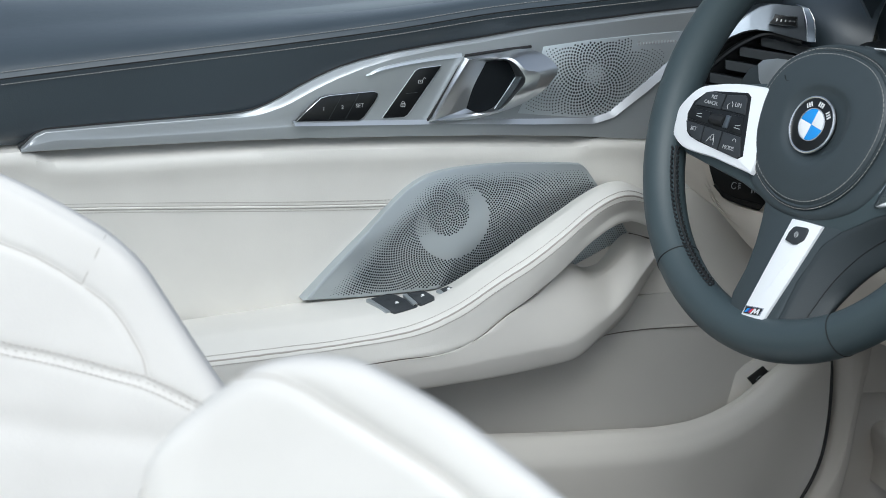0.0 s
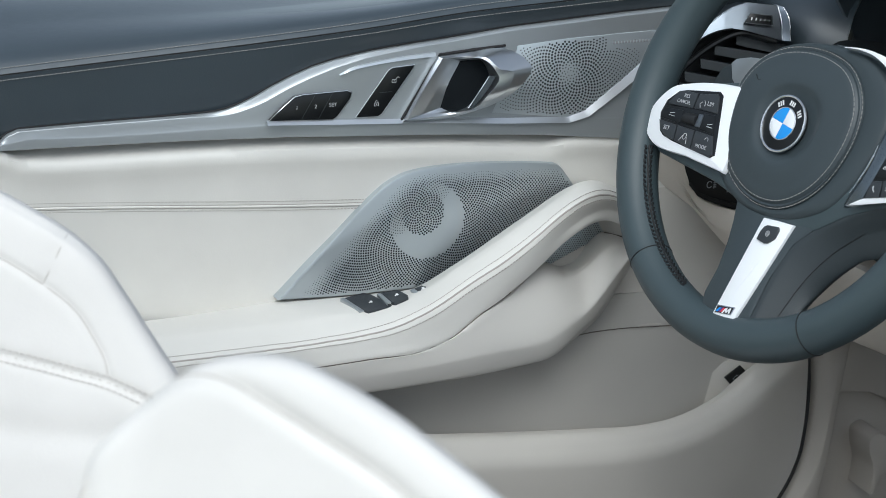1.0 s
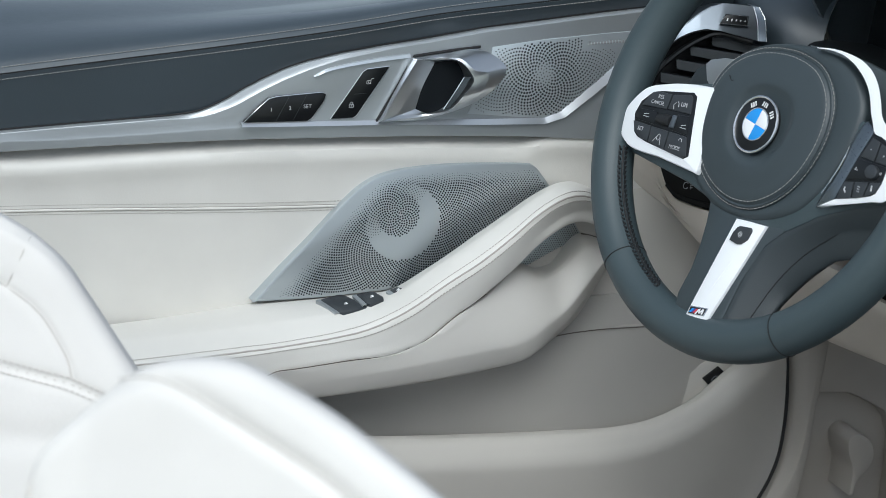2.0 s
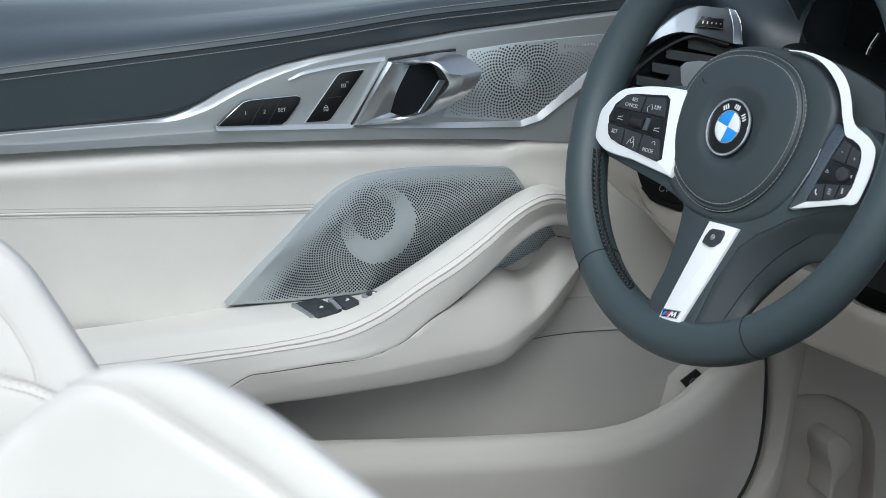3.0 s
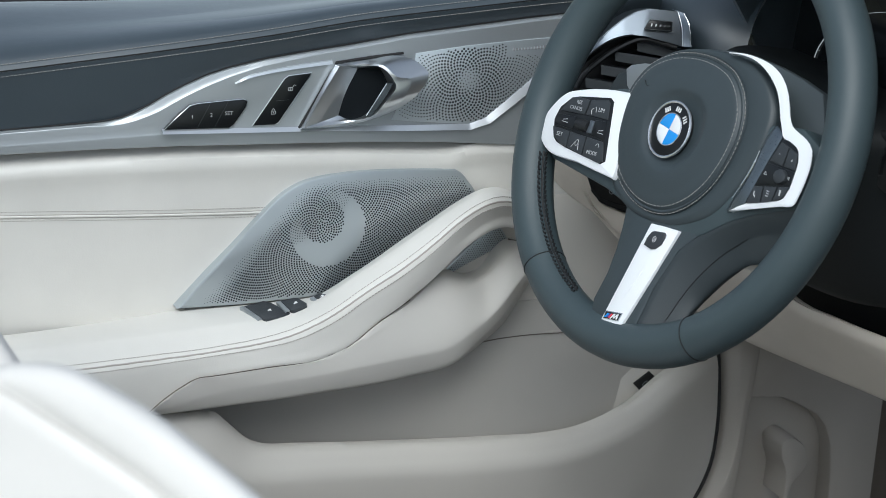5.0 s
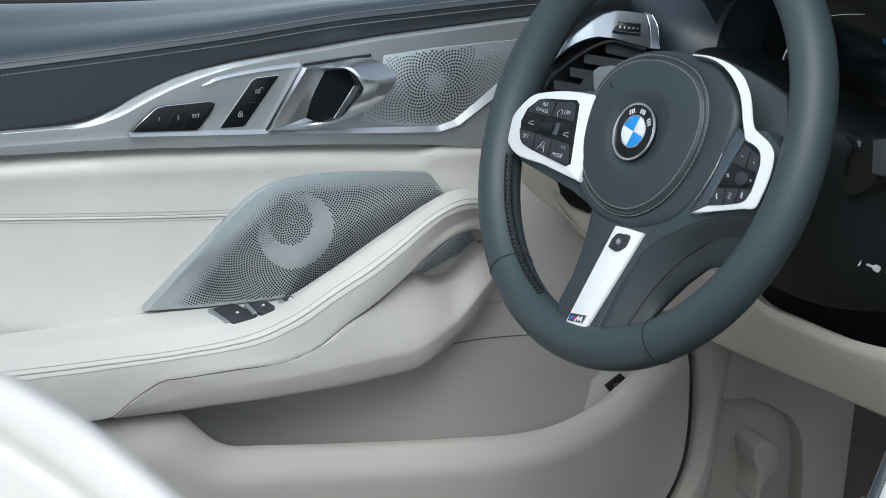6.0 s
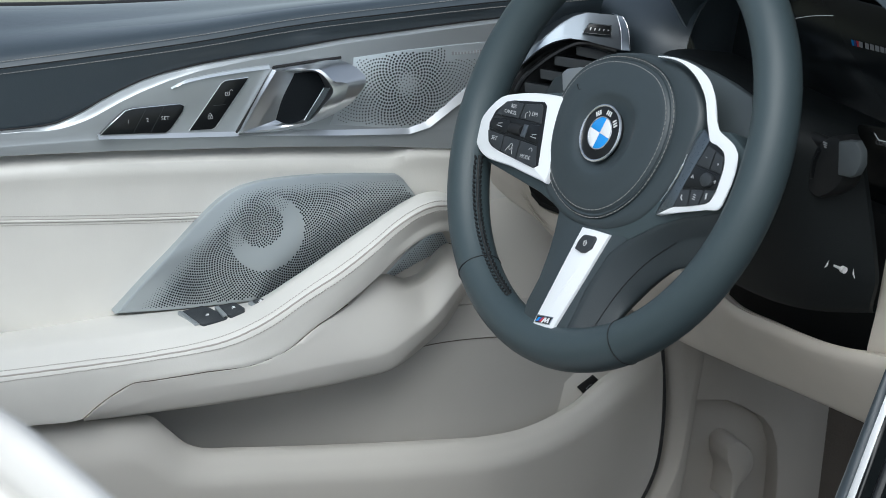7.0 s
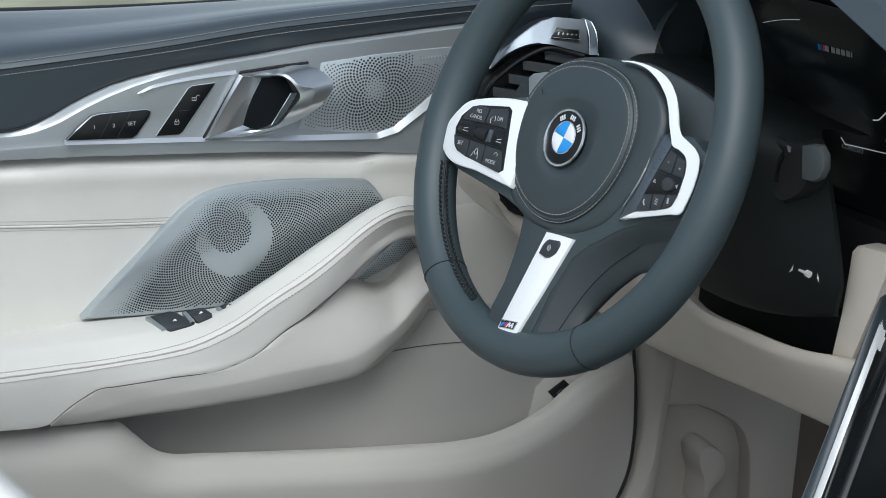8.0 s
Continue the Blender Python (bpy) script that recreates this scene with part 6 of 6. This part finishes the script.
for a, b in (((0.2819, 0.1275, 0.032), (0.3199, 0.1210, 0.047)), ((0.2622, 0.1185, 0.030), (0.2998, 0.1142, 0.046)), ((0.2493, 0.1068, 0.030), (0.2840, 0.1025, 0.046)), ((0.2347, 0.0955, 0.030), (0.2683, 0.0912, 0.046)), ((0.2300, 0.0850, 0.030), (0.2560, 0.0810, 0.046))):
    b = tuple(y + 0.5 * (y - x) for x, y in zip(a, b))
    back_a, back_b = (a[0] + 0.012, a[1] - 0.004, 0.012), (b[0] + 0.012, b[1] - 0.004, 0.012)
    part("slat", patch([[back_a, back_b], [a, b], [(a[0], a[1] - 0.0080, a[2] + 0.002), (b[0], b[1] - 0.0084, b[2] + 0.002)], [(a[0] + 0.01, a[1] - 0.0098, 0.012), (b[0] + 0.01, b[1] - 0.0098, 0.012)]], 8, 7, straight=True), VENT_GREY, vent)
WIN = axes((0.2960, 0.1432, 0.0424), (0.958, 0.0, 0.287), (-0.10, 0.94, -0.33), (-0.27, 0.33, 0.90))
win = part("indicator_window", slab([(-0.0135, -0.0058), (-0.0085, 0.0058), (0.0120, 0.0058), (0.0125, -0.0058)], -0.002, 0.0016, 0.0006), BLACK_GLOSS, vent, "small black window with indicator marks")
win.matrix_local = WIN @ pose(0.0008, 0.0006, 0, 0, 0, -9) @ Matrix.Diagonal((0.92, 0.70, 0.88, 1))
part("window_frame", tube([(-0.0140, -0.0063, 0.0016), (-0.0089, 0.0063, 0.0016), (0.0125, 0.0063, 0.0016), (0.0130, -0.0063, 0.0016)], 0.0006, 6, closed=True), CHROME, win)
bm = bmesh.new()
for k in range(5):
    block(bm, (-0.0070 + 0.0042 * k, -0.0004, 0.0018), (0.0006 - 0.00005 * k, 0, 0), (0.0003, 0.0019 - 0.0003 * k, 0), (0, 0, 0.0001))
part("marks", bm, WHITE_PRINT, win, smooth=False)

# light switch panel by the door
lights = thing("light_switch_panel", DOOR, "black light switch panel in the dashboard's end", "switch panel")
part("panel", slab([(0.2260, 0.0300), (0.2330, 0.0100), (0.2400, -0.0040), (0.2480, -0.0135), (0.2560, -0.0180), (0.2700, -0.0235), (0.2900, -0.0300), (0.3000, -0.0180), (0.2850, 0.0150), (0.2600, 0.0350)], 0.030, 0.0500, 0.002), BLACK_GLOSS, lights)
part("lower_rail", patch([[(0.2390, -0.0030, 0.0505), (0.2480, -0.0120, 0.0505), (0.2560, -0.0162, 0.0505), (0.2900, -0.0270, 0.0505)], [(0.2400, -0.0005, 0.0520), (0.2490, -0.0095, 0.0520), (0.2570, -0.0135, 0.0520), (0.2900, -0.0235, 0.0520)]], 20, 4, (0, 0, -0.002)), BLACK, lights)
bm = bmesh.new()
tube([(0.2600 + 0.0026 * math.cos(a), -0.0040 + 0.0030 * math.sin(a), 0.0502) for a in np.linspace(0.6, 5.7, 14)], 0.0004, 5, bm=bm)
for k in (-1, 0, 1):
    block(bm, (0.2655, -0.0045 + 0.0020 * k, 0.0502), (0.0014, 0, 0), (0, 0.0004, 0), (0, 0, 0.0001))
block(bm, (0.2648, -0.0045, 0.0502), (0.0002, 0, 0), (0, 0.0034, 0), (0, 0, 0.0001))
for k in (0, 1):
    block(bm, (0.2790 + 0.0030 * k, -0.0105, 0.0502), (0.0006, 0, 0), (0, 0.0016, 0), (0, 0, 0.0001))
part("symbol", bm, GREY_PRINT, lights, smooth=False)

# column stalk
stalk = thing("column_stalk", pose(0, 0, 0), "black indicator stalk on the steering column", "stalk")
part("arm", tube([(0.135, -0.060, 0.690), (0.138, -0.085, 0.690), (0.140, -0.105, 0.690)], 0.0055, 12), BLACK, stalk)
part("head", upright([(-0.0923, 0.6939), (-0.1117, 0.7021), (-0.1213, 0.6697), (-0.1154, 0.6608), (-0.1059, 0.6524), (-0.0942, 0.6473), (-0.0855, 0.6503), (-0.0835, 0.6660), (-0.0853, 0.6829)], 0.130, 0.150, 0.006, smooth=40), BLACK, stalk, "black stalk head with roller")
part("roller", upright([(-0.0868, 0.6600), (-0.0875, 0.6780), (-0.0925, 0.6880), (-0.0955, 0.6860), (-0.0920, 0.6760), (-0.0915, 0.6620)], 0.1285, 0.140, 0.002), BLACK_GLOSS, stalk, "glossy black roller switch")
part("tip", upright([(-0.1137, 0.7002), (-0.1214, 0.7037), (-0.1324, 0.7064), (-0.1393, 0.7010), (-0.1416, 0.6906), (-0.1379, 0.6812), (-0.1312, 0.6766), (-0.1186, 0.6746)], 0.127, 0.134, 0.003), STALK_GREY, stalk, "grey angled stalk tip")
bm = bmesh.new()
for i in range(3):
    block(bm, (0.1295, -0.0985 - 0.0004 * i, 0.694 - 0.0016 * i), (0.0004, 0, 0), (0, 0.0022 - 0.0005 * i, 0), (0, 0, 0.0005))
part("symbols", bm, GREY_PRINT, stalk, smooth=False)

# ---------------------------------------------------------------- centre console
console = thing("centre_console", pose(0, 0, 0), "black glass console edged in chrome and dark leather", "console")
CON = (((0.12, -0.1825, 0.4340), (0.19, -0.1642, 0.5936)), ((0.12, -0.1933, 0.4393), (0.19, -0.1677, 0.5784)), ((0.12, -0.2021, 0.4438), (0.19, -0.1712, 0.5630)), ((0.12, -0.2062, 0.4458), (0.19, -0.1727, 0.5565)), ((0.12, -0.60, 0.55), (0.19, -0.60, 0.72)))
OUT = np.array((-0.91, 0.19, 0.38))


def console_line(k, f, lift):
    """A line up the console between its edge lines, k: which edge, f: how far towards the next."""
    a0, b0 = (np.array(x) for x in CON[k])
    a1, b1 = (np.array(x) for x in CON[min(k + 1, 4)])
    a, b = a0 + f * (a1 - a0), b0 + f * (b1 - b0)
    return [tuple(a - 0.45 * (b - a) + OUT * lift), tuple(b + 2.4 * (b - a) + OUT * lift)]


# The chrome strip's sky reflection is given as a pale, hardly metallic colour.
for k, high, name, mat, label in ((0, 0.004, "leather_edge", NIGHT, "dark leather edge"), (1, 0.0015, "pale_chrome_strip", GALVANIC, "bright polished strip"), (2, 0.002, "dark_strip", BLACK_GLOSS, "thin dark strip")):
    part(name, patch([console_line(k, 0.0, -0.010), console_line(k, 0.06, high * 0.6), console_line(k, 0.5, high), console_line(k, 0.94, high * 0.6), console_line(k, 1.0, -0.010)], 16, 17), mat, console, label)
part("glass_panel", patch([console_line(3, 0.0, 0.0), console_line(3, 0.5, 0.0), console_line(3, 1.0, -0.02)], 10, 6, (0.01, 0, 0)), SCREEN_GREY, console, "black glass control panel")
part("panel_rib", patch([console_line(3, 0.030, 0.001), console_line(3, 0.040, 0.004), console_line(3, 0.052, 0.001)], 10, 6, (0.004, 0, 0)), BLACK_GLOSS, console, "glossy black rib")
bm = bmesh.new()
block(bm, (-0.30, -0.37, 0.25), (0.36, 0, 0), (0, 0.10, 0), (0, 0, 0.23))
bmesh.ops.bevel(bm, geom=bm.edges[:], offset=0.03, segments=3, affect="EDGES")
part("tunnel", bm, NIGHT, console, "dark leather centre tunnel")
selector = thing("gear_selector", pose(-0.02, -0.311, 0.512), "cut crystal gear selector knob on the centre tunnel", "gear selector")
part("stem", tube([(0, 0, -0.040), (0, 0, -0.004)], [0.012, 0.009], 12), BLACK_GLOSS, selector)
CRYSTAL = material("cut_crystal", (0.55, 0.57, 0.60), 0.08, 0.3, blotch=0.3, blotch_scale=120, coat=0.8, rough_var=0.04)
bm = bmesh.new()
bmesh.ops.create_icosphere(bm, subdivisions=2, radius=0.014)
bmesh.ops.scale(bm, vec=(1.3, 1.0, 0.7), verts=bm.verts[:])
part("knob", bm, CRYSTAL, selector, smooth=False)


# ---------------------------------------------------------------- seats
def near(p, line):
    """Distance of each place of p from a polyline."""
    best = np.full(len(p), 9.0)
    for a, b in zip(line[:-1], line[1:]):
        d = b - a
        t = np.clip(((p - a) @ d) / max(d @ d, 1e-12), 0, 1)
        best = np.minimum(best, np.linalg.norm(p - a - t[:, None] * d, axis=1))
    return best


SEAT_AXES = ((0.8342, -0.5515, 0.0), (0.2040, 0.3085, 0.9291), (-0.5124, -0.7750, 0.3699))


def seat_shell(outline, way, depth, height, nu=120, nv=60):
    """A padded shell that curls away behind its outline; height(xy, distance from the outline) gives the padding."""
    o = rail(outline, nu)
    steps = depth * np.linspace(0, 1, nv) ** 1.6
    g = np.zeros((nu, nv + 2, 3))
    for j, d in enumerate(steps):
        p = o[:, :2] + np.array(way) * d
        g[:, j + 2, :2] = p
        g[:, j + 2, 2] = height(p, near(p, o[:, :2]))
    g[:, 1, :2], g[:, 1, 2] = o[:, :2] - np.array(way) * 0.001, g[:, 2, 2] - 0.012
    g[:, 0, :2], g[:, 0, 2] = o[:, :2] + np.array(way) * 0.02, g[:, 2, 2] - 0.09
    return grid(bmesh.new(), g, back=(way[0] * 0.01, way[1] * 0.01, -0.012))


# driver's backrest
driver = thing("driver_seat", axes((-0.63, -0.09, 0.665), *SEAT_AXES), "ivory leather driver's seat with double-stitched seams", "car seat")
D_OUT = [(-0.30, 0.105, 0), (-0.18, 0.093, 0), (-0.111, 0.0775, 0), (-0.070, 0.067, 0), (-0.050, 0.060, 0), (-0.029, 0.051, 0), (-0.006, 0.040, 0), (0.014, 0.0255, 0), (0.033, 0.0035, 0), (0.048, -0.0155, 0), (0.060, -0.0305, 0), (0.074, -0.0475, 0), (0.094, -0.080, 0), (0.112, -0.135, 0), (0.125, -0.25, 0), (0.13, -0.36, 0)]
D_CURVE = rail([(-0.16, 0.050, 0), (-0.087, 0.0345, 0), (-0.067, 0.0285, 0), (-0.039, 0.020, 0), (-0.015, 0.008, 0), (0.005, -0.005, 0), (0.018, -0.021, 0), (0.0255, -0.033, 0), (0.028, -0.0415, 0)], 60)[:, :2]
D_SHORT = rail([(-0.0045, 0.0385, 0), (-0.0075, 0.028, 0), (-0.015, 0.008, 0)], 20)[:, :2]
D_DOUBLE = rail([(-0.16, -0.016, 0), (-0.081, -0.0285, 0), (-0.061, -0.0325, 0), (-0.027, -0.0362, 0), (0.007, -0.0415, 0), (0.028, -0.0452, 0), (0.044, -0.0505, 0), (0.066, -0.060, 0), (0.082, -0.070, 0)], 70)[:, :2]
D_EDGE = rail([(-0.1700, 0.0968, 0.0000), (-0.0678, 0.0621, 0.0000), (-0.0472, 0.0551, 0.0000), (-0.0231, 0.0452, 0.0000), (-0.0033, 0.0359, 0.0000), (0.0101, 0.0279, 0.0000), (0.0207, 0.0203, 0.0000)], 50)[:, :2]
D_FOLD = rail([(-0.16, -0.066, 0), (-0.056, -0.076, 0), (-0.006, -0.079, 0), (0.037, -0.078, 0), (0.07, -0.085, 0)], 50)[:, :2]


def driver_height(p, d):
    h = 0.010 - 0.007 * np.exp(-d / 0.0035)
    for line, a, s in ((D_CURVE, 0.0016, 0.0022), (D_SHORT, 0.0013, 0.0020), (D_EDGE, 0.0008, 0.0016), (D_DOUBLE, 0.0026, 0.0026), (D_FOLD, 0.0020, 0.009)):
        h = h - a * np.exp(-((near(p, line) / s) ** 2))
    return h


def lift(f, o, line, up=0.0):
    return [(x, y, z + up) for (x, y), z in zip(line, f(line, near(line, o)))]


d_o = rail(D_OUT, 120)[:, :2]
back = part("backrest", seat_shell(D_OUT, (-0.62, -0.78), 0.30, driver_height, 150, 110), WHITE_LEATHER, driver, "ivory leather backrest")
part("seam", tube(lift(driver_height, d_o, D_CURVE, 0.0003), 0.0004, 5), THREAD_IVORY, back)
part("seam", tube(lift(driver_height, d_o, D_SHORT, 0.0003), 0.0004, 5), THREAD_IVORY, back)
part("seam", tube(lift(driver_height, d_o, D_DOUBLE, 0.0003), 0.0004, 5), THREAD_IVORY, back)
for s in (0.0034, -0.0034):
    tagged(part("stitching", stitches(lift(driver_height, d_o, D_DOUBLE + np.array((0.1, 1.0)) * s, 0.0006), 0.0038, 0.0026, 0.0003), THREAD_IVORY, back), "pale thread", kind="stuff")



def padded_block(centre, half, bevel, seat):
    """A soft block given in the cabin's axes, for a part of the seat."""
    bm = bmesh.new()
    block(bm, centre, (half[0], 0, 0), (0, half[1], 0), (0, 0, half[2]))
    bmesh.ops.bevel(bm, geom=bm.edges[:], offset=bevel, segments=4, affect="EDGES")
    bm.transform(seat.matrix_world.inverted())
    return bm


# Seat base out of view, added to bounce light onto the lower door.
part("seat_frame", padded_block((-0.37, -0.10, 0.09), (0.22, 0.17, 0.07), 0.012, driver), CARPET, driver, "dark seat frame on the floor")
part("seat_base", padded_block((-0.37, -0.10, 0.215), (0.25, 0.15, 0.065), 0.03, driver), WHITE_LEATHER, driver, "ivory leather seat cushion")
for side in (-0.275, 0.075):
    part("bolster", padded_block((-0.36, side, 0.225), (0.24, 0.045, 0.075), 0.035, driver), WHITE_LEATHER, driver)

# passenger's backrest, close to the camera
passenger = thing("passenger_seat", axes((-0.787, -0.489, 0.784), *SEAT_AXES), "ivory leather passenger seat with a piped shoulder seam", "car seat")
P_OUT = [(0.010, -0.30, 0), (0.006, -0.10, 0), (0.003, -0.030, 0), (0.000, -0.011, 0), (-0.001, -0.002, 0), (0.002, 0.007, 0), (0.013, 0.020, 0), (0.027, 0.0335, 0), (0.035, 0.040, 0), (0.047, 0.0455, 0), (0.062, 0.0485, 0), (0.077, 0.0480, 0), (0.090, 0.0435, 0), (0.113, 0.0335, 0), (0.136, 0.0200, 0), (0.161, 0.004, 0), (0.185, -0.014, 0), (0.24, -0.07, 0), (0.30, -0.16, 0), (0.33, -0.28, 0)]
P_SEAM = rail([(0.030, 0.0375, 0), (0.036, 0.0392, 0), (0.043, 0.0400, 0), (0.052, 0.0385, 0), (0.070, 0.0310, 0), (0.092, 0.0210, 0), (0.115, 0.0095, 0), (0.130, -0.0005, 0), (0.150, -0.0180, 0), (0.19, -0.06, 0), (0.23, -0.12, 0)], 90)[:, :2]


def passenger_height(p, d):
    h = 0.004 - 0.006 * np.exp(-d / 0.003) + 0.35 * np.maximum(p[:, 0] - 0.02, 0.0)
    return h - 0.0022 * np.exp(-((near(p, P_SEAM) / 0.0034) ** 2))


p_o = rail(P_OUT, 120)[:, :2]
bm = bmesh.new()
block(bm, (-0.74, -0.62, 0.26), (0.15, 0, 0), (0, 0.13, 0), (0, 0, 0.24))
bmesh.ops.bevel(bm, geom=bm.edges[:], offset=0.03, segments=3, affect="EDGES")
bm.transform(passenger.matrix_world.inverted())
part("seat_base", bm, WHITE_LEATHER, passenger)
pback = part("backrest", seat_shell(P_OUT, (-0.10, -0.995), 0.26, passenger_height, 170, 120), WHITE_LEATHER, passenger, "ivory leather backrest shoulder")
part("seam", tube(lift(passenger_height, p_o, P_SEAM, 0.0001), 0.0005, 6), THREAD_IVORY, pback)
